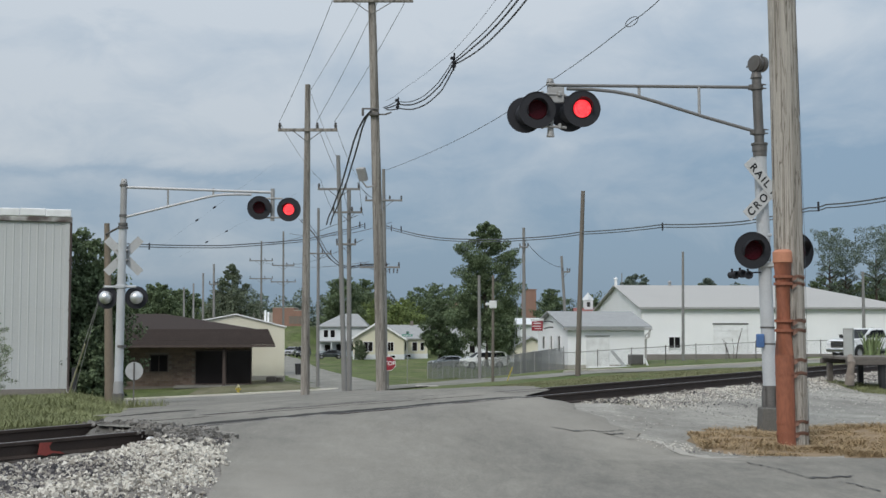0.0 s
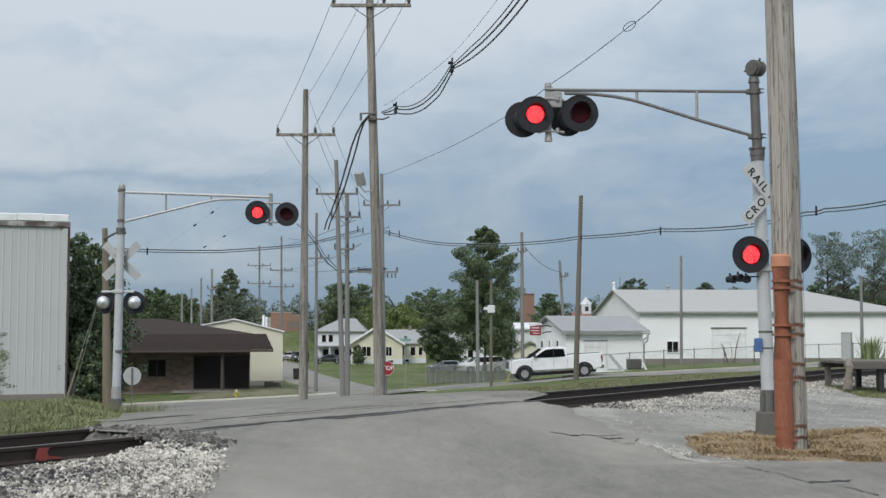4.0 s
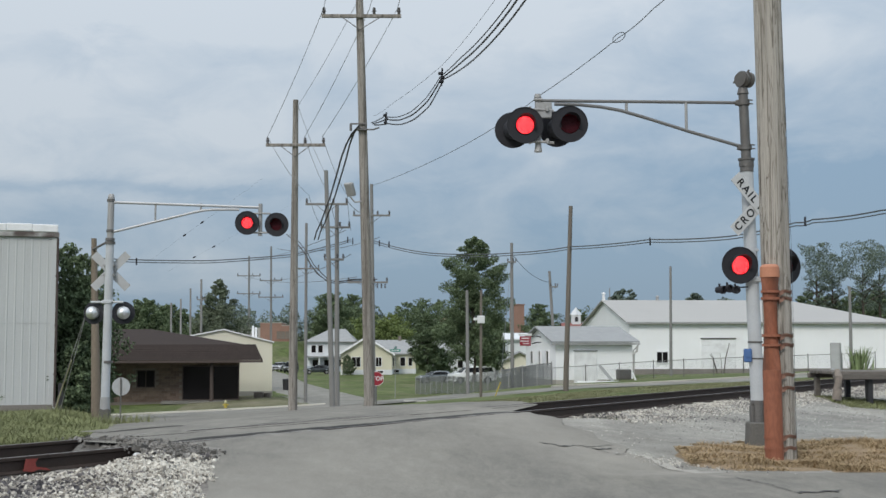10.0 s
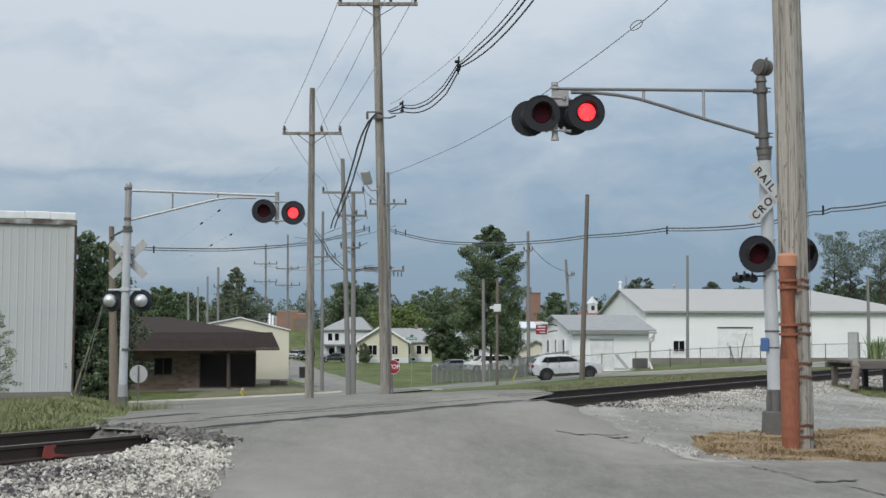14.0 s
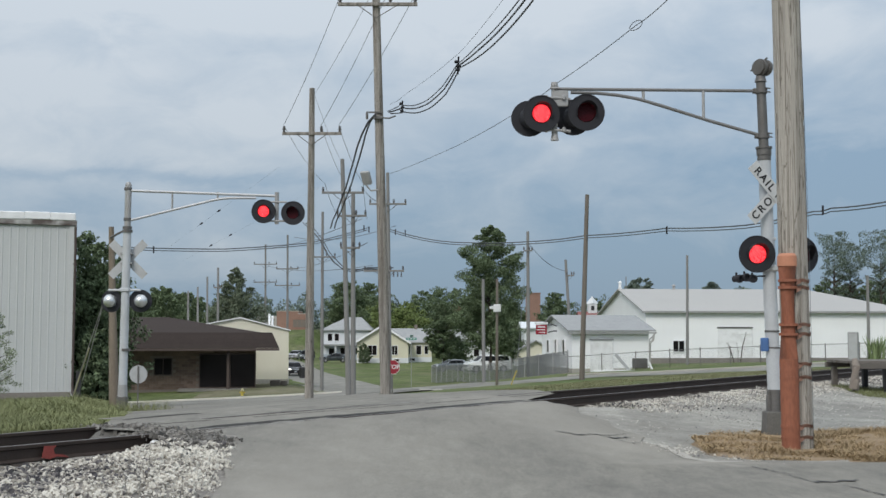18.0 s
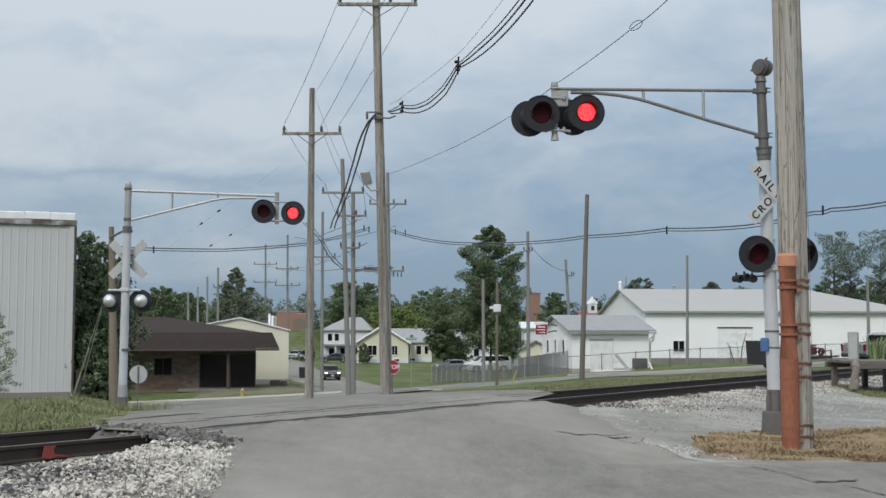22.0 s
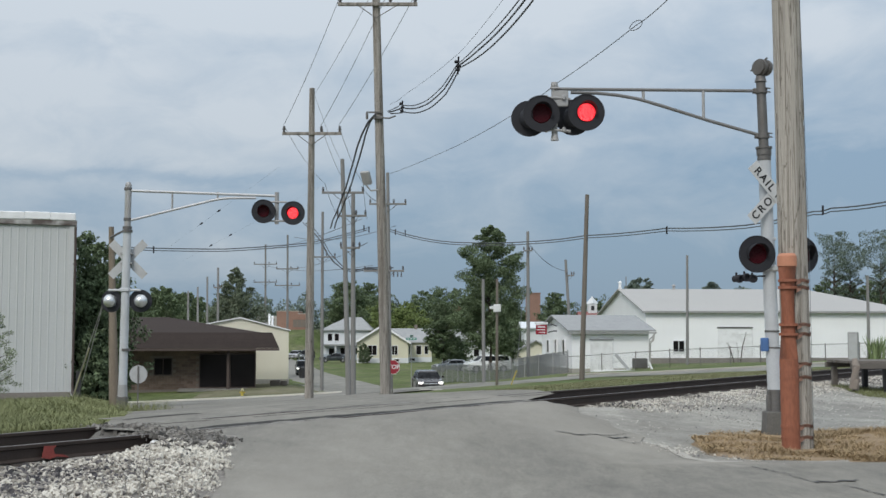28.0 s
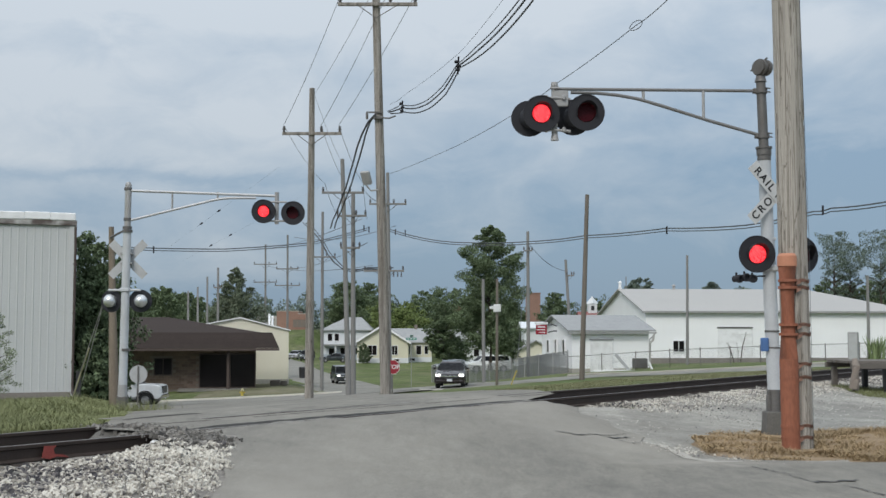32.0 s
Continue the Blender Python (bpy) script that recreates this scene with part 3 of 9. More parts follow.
def disc(bm, centre, r, depth, m=None, seg=28, index=0, inner=0.0):
    """A round plate that faces -y, its front at centre; with a hole of radius inner."""
    m = (m or Matrix()) @ Matrix.Translation(centre)
    ring = lambda rad, y: [bm.verts.new(m @ Vector((math.cos(2 * math.pi * k / seg) * rad, y, math.sin(2 * math.pi * k / seg) * rad))) for k in range(seg)]
    fo, bo = ring(r, 0), ring(r, depth)
    fs = []
    for k in range(seg):
        fs.append(bm.faces.new((fo[k], bo[k], bo[(k + 1) % seg], fo[(k + 1) % seg])))
    if inner:
        fi, bi = ring(inner, 0), ring(inner, depth)
        for k in range(seg):
            j = (k + 1) % seg
            fs += [bm.faces.new((fo[k], fo[j], fi[j], fi[k])), bm.faces.new((bo[k], bi[k], bi[j], bo[j])), bm.faces.new((fi[k], fi[j], bi[j], bi[k]))]
    else:
        fs += [bm.faces.new(fo), bm.faces.new(bo[::-1])]
    for f in fs:
        f.material_index = index


def lerp_table(table, x):
    if x <= table[0][0]:
        return table[0][1]
    for (a, va), (b, vb) in zip(table, table[1:]):
        if x <= b:
            return va + (vb - va) * (x - a) / (b - a)
    return table[-1][1]


def clamp(v, lo=0.0, hi=1.0):
    return max(lo, min(hi, v))


def ease(v):
    v = clamp(v)
    return v * v * (3 - 2 * v)


# ---------- the lie of the land ----------
ACROSS = Vector((0.819, -0.574, 0))  # from the track toward the camera
NEAR_RAIL, FAR_RAIL = -11.25, -12.69


def track_q(x, y):
    return 0.819 * x - 0.574 * y


def on_track(q, s):
    """The plan point at q across and s along the track."""
    return 0.819 * q + 0.574 * s, -0.574 * q + 0.819 * s


STREET_Z = [(-300, -3.4), (-60, -3.3), (-20, -3.28), (-14, -3.02), (-10.4, -2.84), (-6.4, -2.62), (1.3, -2.1), (9.2, -1.46), (13, -1.37), (16.6, -1.21), (20, -1.07), (25, -0.84), (40, -0.45), (70, -0.1), (300, 0.4)]


def street_y(x):
    return 75 + 0.0105 * max(0, x - 8) ** 2 if x < 34 else 75 + 0.0105 * 26 ** 2 + 0.546 * (x - 34)


def land(x, y, paved=False):
    """The ground's height. paved: on the road over the crossing, which meets the rail heads."""
    q = track_q(x, y)
    bed = -0.02 if paved else -0.20
    if q > -10.4:
        top = -0.02 if paved else (-0.10 if x > 2 else -0.20)
        return -0.43 + (top + 0.43) * clamp((-6.9 - q) / 3.5)
    if q > -13.6:
        return bed
    sy = street_y(x)
    fz = lerp_table(STREET_Z, x)
    reach = max(4.0, -13.6 - track_q(x, sy))
    s = (-13.6 - q) / reach
    bank = 0.47 * ease((-0.245 * y - x) / 2.4) * ease((64 - y) / 9.0) * clamp(s * 4)
    if s <= 1:
        return bed + (fz - bed) * s + bank
    plain = -3.4 + 1.8 * ease((x - 2) / 18.0) * ease((260 - y) / 80)
    lawn = 0.32 * ease((-8 - x) / 4.0) * ease((y - sy - 4.2) / 6.0) * ease((118 - y) / 12.0)
    # the hollow that the side street runs through
    hollow = 0.52 * ease((y - 78.5) / 7.0) * ease((188 - y) / 26.0) * ease((x + 13.4 + 0.22 * (y - 104)) / 3.0) * ease((2.0 - x) / 3.0) if 78 < y < 190 else 0.0
    return fz - hollow + (plain - fz) * ease((y - sy - 3) / (40.0 - 15.0 * ease((5 - x) / 4) * ease((x + 12) / 6))) + lawn


def mesh_grid(xs, ys, height):
    verts = [(x, y, height(x, y)) for y in ys for x in xs]
    n = len(xs)
    faces = [(j * n + i, j * n + i + 1, (j + 1) * n + i + 1, (j + 1) * n + i) for j in range(len(ys) - 1) for i in range(n - 1)]
    return verts, faces


def inside(poly, x, y):
    hit = False
    for (ax, ay), (bx, by) in zip(poly, poly[1:] + poly[:1]):
        if (ay > y) != (by > y) and x < (bx - ax) * (y - ay) / (by - ay) + ax:
            hit = not hit
    return hit


def drape(poly, step, lift, paved=False, rough=0.0):
    """Verts and faces of a sheet over the ground inside an outline, with its rim set down into the ground."""
    bm = bmesh.new()
    x0, x1 = min(p[0] for p in poly), max(p[0] for p in poly)
    y0, y1 = min(p[1] for p in poly), max(p[1] for p in poly)
    bm.faces.new([bm.verts.new((x, y, 0)) for x, y in poly])
    for k in range(1, int((x1 - x0) / step) + 1):
        bmesh.ops.bisect_plane(bm, geom=bm.verts[:] + bm.edges[:] + bm.faces[:], plane_co=(x0 + k * step, 0, 0), plane_no=(1, 0, 0))
    for k in range(1, int((y1 - y0) / step) + 1):
        bmesh.ops.bisect_plane(bm, geom=bm.verts[:] + bm.edges[:] + bm.faces[:], plane_co=(0, y0 + k * step, 0), plane_no=(0, 1, 0))
    for v in bm.verts:
        rim = v.is_boundary
        v.co.z = land(v.co.x, v.co.y, paved) + lift + (noise.noise((v.co.x * 0.7, v.co.y * 0.7, 0)) * rough if not rim else -0.6 * lift)
    return bm

# ---------- ground, roads, track ----------
def build_ground():
    xs = sorted({*np.round(np.arange(-30, 42, 0.8), 2), *np.arange(-120, -30, 10), *np.arange(42, 160, 8), -1500, -900, -500, -300, -200, 200, 300, 500, 900, 1500})
    ys = sorted({*np.round(np.arange(6, 90, 0.8), 2), *np.arange(-40, 6, 4), *np.arange(90, 320, 6), -1500, -600, -200, -100, 400, 600, 900, 1500, 2500})
    roll = lambda x, y: land(x, y) + 0.05 * noise.noise((x * 0.35, y * 0.35, 2.0)) * (1 if track_q(x, y) < -14.2 or track_q(x, y) > -5 else 0) - 0.02 + 18 * ease((y - 320) / 1500) + 5.4 * ease((y - 226) / 22) * ease((-20 - x) / 7) * ease((330 - y) / 40) * ease((x + 60) / 20)
    v, f = mesh_grid([float(x) for x in xs], [float(y) for y in ys], roll)
    sheet("ground", v, f, GRASS_SOIL, "grassy ground with patches of bare soil", "ground")


ROAD = [(-2.6, -30), (12, -30), (12, 13.6), (7.5, 15.2), (5.6, 15.55), (4.5, 15.5), (3.35, 15.75), (3.0, 16.4), (3.15, 16.9), (2.8, 17.4), (2.95, 18.0), (2.6, 18.6), (2.62, 19.3), (2.2, 20.0), (2.3, 20.7), (1.9, 21.3), (1.85, 22.0), (1.55, 22.4), (-3.5, 15.1), (-2.9, 14.4), (-2.4, 13.4), (-2.12, 12.0), (-2.0, 9.0)]
CROSSING = [(-3.5, 15.1), (1.55, 22.4), (2.25, 24.7), (-4.35, 15.6)]
BEYOND = [(-4.35, 15.6), (2.25, 24.7), (1.5, 29), (-0.6, 38), (-2.6, 50), (-3.2, 60), (0.5, 71.4), (-26, 71.4), (-16, 58), (-10.4, 40), (-7.2, 28), (-5.2, 20)]
LOT = [(1.6, 22.3), (2.5, 18.5), (3.0, 16.5), (3.4, 15.7), (4.5, 15.4), (5.6, 15.45), (7.5, 15.1), (12, 13.5), (22, 14), (24, 38), (14.6, 40)]


def build_roads():
    tagged(new("road", mesh_of("road", drape(ROAD, 0.6, 0.02, True, 0.02), ASPHALT, True)), "cracked grey asphalt road up to the crossing", "road", kind="structure")
    tagged(new("road_crossing", mesh_of("road_crossing", drape(CROSSING, 0.5, 0.018, True, 0.012), ASPHALT, True)), "worn asphalt between and beside the rails", "road", kind="structure")
    tagged(new("road_beyond", mesh_of("road_beyond", drape(BEYOND, 1.5, 0.03, True), ASPHALT, True)), "grey asphalt falling away beyond the crossing", "road", kind="structure")
    tagged(new("gravel_lot", mesh_of("gravel_lot", drape(LOT, 0.7, 0.015, False, 0.02), GRAVEL_LOT, True)), "pale gravel lot beside the track", "lot", kind="structure")
    # the street behind, and the side street that comes down to it
    xs = [-300, -200, -120, -80, -60] + [-50 + 2.0 * k for k in range(51)] + [60, 80, 110, 160, 240]
    verts, faces = [], []
    for x in xs:
        for dy in (-3.6, -2.4, -1.2, 0, 1.2, 2.4, 3.6):
            verts.append((x, street_y(x) + dy, land(x, street_y(x) + dy) + 0.05 - (0.08 if abs(dy) > 3 else 0)))
    for i in range(len(xs) - 1):
        for k in range(6):
            a = i * 7 + k
            faces.append((a, a + 7, a + 8, a + 1))
    sheet("street", verts, faces, STREET, "grey asphalt street", "street")
    mid = [(1.5, 73), (-1.0, 80), (-4.2, 96), (-7.5, 110), (-11.2, 127), (-15.0, 142), (-22, 175), (-30, 215), (-44, 290)]
    verts, faces = [], []
    ys = [73 + 2.5 * k for k in range(88)]
    for y in ys:
        x = lerp_table([(b, a) for a, b in mid], y)
        w = 3.6 + 2.9 * ease((84 - y) / 11)
        for k in range(7):
            dx = -w - 3.0 * ease((118 - y) / 14) * (1 - k / 6) + 2 * w * k / 6
            verts.append((x + dx, y, land(x + dx, y) + 0.07 - (0.1 if k in (0, 6) else 0)))
    for i in range(len(ys) - 1):
        for k in range(6):
            a = 7 * i + k
            faces.append((a, a + 1, a + 8, a + 7))
    sheet("side_street", verts, faces, STREET, "pale grey side street", "street")
    # kerb along the street's far side
    for x0, x1, name in ((-28.0, -6.5, "kerb"), (8.0, 33.0, "kerb")):
        bm = bmesh.new()
        n = int((x1 - x0) / 1.5)
        for k in range(n):
            x = x0 + (x1 - x0) * (k + 0.5) / n
            z = land(x, street_y(x))
            fall = math.degrees(math.atan((land(x + 0.7, street_y(x + 0.7)) - land(x - 0.7, street_y(x - 0.7))) / 1.4))
            box(bm, (0, 0, 0), (1.52, 0.22, 0.3), Matrix.Translation((x, street_y(x) + 3.75, z - 0.05)) @ pose(0, 0, 0, 0, -fall, 0), bevel=0.02)
        solid(name, bm, PALE_KERB if x0 < 0 else CONCRETE, "pale concrete kerb along the street", "kerb", kind="structure")
    bm = drape([(-16.5, 79.1), (-3.6, 79.1), (-6.4, 82.5), (-10.0, 88), (-12.8, 97), (-13.2, 103), (-16.5, 96)], 1.5, 0.03)
    tagged(new("worn_verge", mesh_of("worn_verge", bm, WORN_VERGE, True)), "worn brownish grass between the street and the cream building", "verge", kind="structure")
    bm = bmesh.new()
    box(bm, (0, 0, 0), (1.25, 1.0, 0.10), bevel=0.02)
    x, y = -0.67, 68.5
    solid("concrete_slab", bm, CONCRETE, "pale concrete slab in the verge", "slab", (x, y, land(x, y) + 0.01), 5)
    # added strip of street surface beside the street where it climbs
    bm = drape([(5, 69.2), (33, 77.5), (33, 79), (5, 71.0)], 1.5, 0.04)
    tagged(new("footpath", mesh_of("footpath", bm, STREET, True)), "added strip of street surface beside the street", "path", kind="structure")


RAIL_SHAPE = [(-0.07, -0.18), (0.07, -0.18), (0.07, -0.168), (0.012, -0.145), (0.010, -0.05), (0.034, -0.036), (0.034, -0.006), (0.026, 0.0),
              (-0.026, 0.0), (-0.034, -0.006), (-0.034, -0.036), (-0.010, -0.05), (-0.012, -0.145), (-0.07, -0.168)]


def build_track():
    track = thing("railway_track", "single railway track, rusted rails on dark ties in ballast", "track", kind="structure")
    for q in (NEAR_RAIL, FAR_RAIL):
        bm = bmesh.new()
        ss = [-60, -20, 0, 20, 40, 70, 120, 250]
        rows = []
        for s in ss:
            x, y = on_track(q, s)
            rows.append([bm.verts.new((x + ACROSS.x * a, y + ACROSS.y * a, b + 0.004)) for a, b in RAIL_SHAPE])
        n = len(RAIL_SHAPE)
        for a, b in zip(rows, rows[1:]):
            for k in range(n):
                f = bm.faces.new((a[k], a[(k + 1) % n], b[(k + 1) % n], b[k]))
                f.material_index = 1 if k == 7 else 0
        part("rail", bm, [RAIL, RAIL_TOP], track)
    tie = bmesh.new()
    box(tie, (0, 0, 0), (2.6, 0.22, 0.16), bevel=0.012)
    data = mesh_of("tie", tie, TIE)
    rng = random.Random(3)
    for k in range(-14, 88):
        s = k * 0.54
        if 10.6 < s < 21.2:
            continue
        x, y = on_track((NEAR_RAIL + FAR_RAIL) / 2, s)
        ob = new("tie", data)
        ob.parent = track
        ob.matrix_basis = pose(x, y, -0.262, 0, 0, -35 + rng.uniform(-1.2, 1.2))
    # flangeways: the paving beside each rail stands in a low broken lip over a dark gap
    for q, s0, s1, tall, gap in ((NEAR_RAIL - 0.17, 10.7, 18.9, 0.020, 0.03), (FAR_RAIL - 0.12, 13.6, 19.2, 0.006, 0.006), (FAR_RAIL - 0.75, 11.4, 12.9, 0.007, 0.01)):
        bm = bmesh.new()
        n = 110
        prev = None
        for k in range(n + 1):
            s = s0 + (s1 - s0) * k / n
            wob = noise.noise((s * 2.3, q, 0)) + 0.6 * noise.noise((s * 9.0, q, 2))
            fade = clamp(k / 8) * clamp((n - k) / 8)
            h = max(0.002, tall * (0.9 + 0.45 * wob)) * fade
            g = gap * (0.8 + 0.5 * noise.noise((s * 4, q, 7))) * fade + 0.004
            c = q + 0.03 * noise.noise((s * 1.1, q, 4))
            row = []
            for off, z in ((g, -0.004), (0.0, h), (-0.10, h + 0.001), (-0.55, -0.012)):
                x, y = on_track(c + off, s)
                row.append(bm.verts.new((x, y, 0.002 + 0.014 * noise.noise((x * 0.7, y * 0.7, 0)) + z)))
            if prev:
                for i in range(3):
                    bm.faces.new((prev[i], prev[i + 1], row[i + 1], row[i])).material_index = 0 if i == 0 else 1
            prev = row
        part("flangeway", bm, [TAR, ASPHALT], track, "dark worn gap with a broken asphalt lip beside the rail")
    bm = bmesh.new()
    rows = []
    for i in range(15):
        f = i / 14
        q = FAR_RAIL + 0.06 + (NEAR_RAIL - FAR_RAIL - 0.12) * f
        edge = 10.46 + 0.06 * noise.noise((q * 4, 0, 3))
        row = []
        for k in range(7):
            g = k / 6
            x, y = on_track(q, edge - (0.42 + 0.16 * noise.noise((q * 3.1, 0, 8))) * g)
            row.append(bm.verts.new((x, y, 0.006 - 0.20 * g ** 0.8 + 0.06 * noise.noise((x * 7, y * 7, 1)) * (g > 0))))
        rows.append(row)
    for a, b in zip(rows, rows[1:]):
        for k in range(6):
            bm.faces.new((a[k], a[k + 1], b[k + 1], b[k]))
    part("broken_paving", bm, RUBBLE_BED, track, "crumbled grey paving between the rails", smooth=True)
    # ballast bed: a rough shoulder, then loose stones on it
    def bed(x, y):
        return land(x, y) + 0.045 * noise.noise((x * 3.1, y * 3.1, 5)) + 0.03 * noise.noise((x * 9, y * 9, 1)) + 0.012

    for name, s0, s1 in (("ballast_west", -16.0, 10.9), ("ballast_east", 20.3, 46.0)):
        verts, faces = [], []
        ns, nq = int((s1 - s0) / 0.22), 34
        for i in range(ns + 1):
            for j in range(nq + 1):
                s = s0 + (s1 - s0) * i / ns
                q = -15.6 + (-6.6 + 15.6) * j / nq if s < 15 else -15.2 + (-9.2 + 15.2) * j / nq
                q += 0.25 * noise.noise((s * 0.8, j * 0.1, 3)) if j in (0, nq) else 0
                x, y = on_track(q, s)
                edge = j in (0, nq) or i in (0, ns)
                z = bed(x, y) - (0.12 if edge else 0.0)
                if s0 < 0 and q > -11.0:
                    f = ease((x + 3.9) / 1.0)
                    z += (land(x, y, True) - 0.01 - land(x, y)) * f - 0.03 * ease((x + 2.2) / 0.3)
                verts.append((x, y, z))
        for i in range(ns):
            for j in range(nq):
                a = i * (nq + 1) + j
                faces.append((a, a + 1, a + nq + 2, a + nq + 1))
        sheet(name, verts, faces, BALLAST, "bed of crushed grey ballast stone", "ballast")
    # loose stones
    verts, faces, far_verts, far_faces = [], [], [], []
    rng = random.Random(11)
    base = [(-1, -0.7, -0.5), (1, -0.8, -0.4), (0.8, 0.9, -0.5), (-0.9, 0.8, -0.4), (-0.6, -0.5, 0.5), (0.7, -0.4, 0.6), (0.5, 0.6, 0.45), (-0.5, 0.6, 0.6)]
    quads = [(0, 3, 2, 1), (4, 5, 6, 7), (0, 1, 5, 4), (1, 2, 6, 5), (2, 3, 7, 6), (3, 0, 4, 7)]

    q_of = track_q

    def stone(x, y, r, verts, faces):
        m = Euler((rng.uniform(0, 6), rng.uniform(0, 6), rng.uniform(0, 6))).to_matrix()
        n0 = len(verts)
        z = bed(x, y) + r * 0.25 + ((land(x, y, True) - land(x, y)) * ease((x + 3.9) / 1.0) if q_of(x, y) > -11 and x < 0 else 0)
        sx, sy, sz = rng.uniform(0.7, 1.3), rng.uniform(0.7, 1.2), rng.uniform(0.6, 1.0)
        for a, b, c in base:
            p = m @ Vector((a * r * sx * rng.uniform(0.8, 1.15), b * r * sy * rng.uniform(0.8, 1.15), c * r * sz))
            verts.append((x + p.x, y + p.y, z + p.z))
        faces.extend(tuple(n0 + i for i in q) for q in quads)

    for k in range(78000):
        if k < 60000:  # the near heap left of the road
            s, q = rng.uniform(1, 11.3), rng.triangular(-11.05, -6.4, -10.3)
            if rng.random() < 0.12:
                q = rng.uniform(-15.2, -12.9)
            r = rng.uniform(0.008, 0.018) if rng.random() < 0.88 else rng.uniform(0.018, 0.032)
        else:
            s, q = rng.uniform(19.6, 44), rng.triangular(-11.1, -8.9, -10.6)
            r = rng.uniform(0.010, 0.022)
        x, y = on_track(q, s)
        if s < 15 and x > lerp_table([(9.5, -1.72), (10, -1.86), (11.2, -2.08), (12.6, -2.2), (13.2, -2.24), (13.8, -2.4), (14.4, -2.7), (15, -3.3)], y) - 0.22 * rng.random() ** 2 + 0.15 * noise.noise((y * 2.5, 0, 0)):
            continue
        stone(x, y, r, *((verts, faces) if k < 60000 else (far_verts, far_faces)))
    sheet("track_stones", far_verts, far_faces, STONE_DULL, "mixed brown and grey ballast stones beside the far track", "gravel", kind="stuff", smooth=False)
    sheet("ballast_stones", verts, faces, STONE, "loose pale crushed stones beside the rails", "gravel", kind="stuff", smooth=False)
    # painted mark and a pale stone by the rail
    bm = bmesh.new()
    prism(bm, [(0, 0.02), (0.11, 0.0), (0.2, 0.02), (0.36, 0.0), (0.30, 0.03), (0.17, 0.05), (0.15, 0.10), (0.19, 0.14), (0.03, 0.145), (0.015, 0.07)], 0.006)
    x, y = on_track(NEAR_RAIL + 0.085, 8.38)
    solid("paint_mark", bm, PINK_SPRAY, "red sprayed paint mark on the rail's web", "paint mark", (x, y, -0.165), 55)


def rubble():
    """Broken asphalt crumbled round the ends of the crossing."""
    rng = random.Random(21)
    bm = bmesh.new()
    for cx, cy, sx, sy, n in ((-3.25, 14.72, 0.26, 0.14, 150), (-4.2, 15.9, 0.22, 0.2, 60), (-2.75, 13.9, 0.14, 0.30, 110), (-2.83, 14.15, 0.16, 0.12, 1001), (-3.72, 15.28, 0.20, 0.16, 320)):
        for _ in range(n):
            x, y = rng.gauss(cx, sx), rng.gauss(cy, sy)
            r = rng.uniform(0.008, 0.045) if n < 1000 else rng.uniform(0.006, 0.028)
            fall = 0.42 * clamp((10.46 - (0.574 * x + 0.819 * y)) / 0.9) if -12.6 < track_q(x, y) < -11.35 else 0.0
            m = Matrix.Translation((x, y, land(x, y, True) + 0.012 - fall + (0.05 * math.exp(-((x - cx) / sx) ** 2 - ((y - cy) / sy) ** 2) if n > 1000 else 0))) @ Euler((rng.uniform(0, 6), rng.uniform(0, 6), rng.uniform(0, 6))).to_matrix().to_4x4()
            bmesh.ops.create_cube(bm, size=r * 1.6, matrix=m @ Matrix.Diagonal((1.3, 1, 0.55, 1)))
    ob = tagged(new("asphalt_rubble", mesh_of("asphalt_rubble", bm, RUBBLE)), "crumbled dark asphalt at the crossing's edge", "rubble", kind="stuff")


def loose_gravel():
    """Pebbles strewn over the lot, along the road's edges and round the island."""
    rng = random.Random(31)
    verts, faces = [], []
    cube = [(-1, -1, -0.7), (1, -0.9, -0.7), (0.9, 1, -0.7), (-1, 0.9, -0.7), (-0.6, -0.6, 0.6), (0.7, -0.5, 0.6), (0.5, 0.7, 0.6), (-0.6, 0.6, 0.6)]
    quads = [(4, 5, 6, 7), (0, 1, 5, 4), (1, 2, 6, 5), (2, 3, 7, 6), (3, 0, 4, 7)]
    made = 0
    while made < 5000:
        kind = made % 3
        if kind == 0:
            x, y = rng.uniform(1.5, 14), rng.uniform(16, 30)
            if not inside(LOT, x, y) or rng.random() > 0.5 + noise.noise((x * 0.8, y * 0.8, 2)):
                continue
            r = rng.uniform(0.005, 0.012)
        elif kind == 1:
            if rng.random() < 0.78:
                made += 1
                continue
            f = rng.random()
            x, y = 2.9 + 1.3 * f + rng.gauss(0, 0.25), 17.1 - 1.6 * f + rng.gauss(0, 0.22)
            r = rng.uniform(0.004, 0.012)
        else:
            s = rng.uniform(20.0, 40)
            x, y = on_track(rng.triangular(-9.6, -6.8, -9.4), s)
            r = rng.uniform(0.006, 0.013)
        made += 1
        a = rng.uniform(0, 6.3)
        c, d = math.cos(a), math.sin(a)
        z = land(x, y) + 0.03
        n0 = len(verts)
        for u, v, w in cube:
            u, v = u * rng.uniform(0.7, 1.2), v * rng.uniform(0.7, 1.2)
            verts.append((x + (u * c - v * d) * r, y + (u * d + v * c) * r, z + w * r * 0.7))
        faces += [tuple(n0 + i for i in q) for q in quads]
    sheet("loose_gravel", verts, faces, STONE, "loose pebbles strewn over the lot", "gravel", kind="stuff", smooth=False)
    bm = bmesh.new()
    bmesh.ops.create_icosphere(bm, subdivisions=2, radius=0.062)
    for v in bm.verts:
        v.co *= 1 + 0.25 * noise.noise(v.co * 18)
        v.co.z *= 0.8
    x, y = on_track(NEAR_RAIL + 0.17, 9.9)
    solid("white_stone", bm, SIGN_WHITE, "single whitish stone lying against the rail", "stone", (x, y, -0.10), smooth=True)


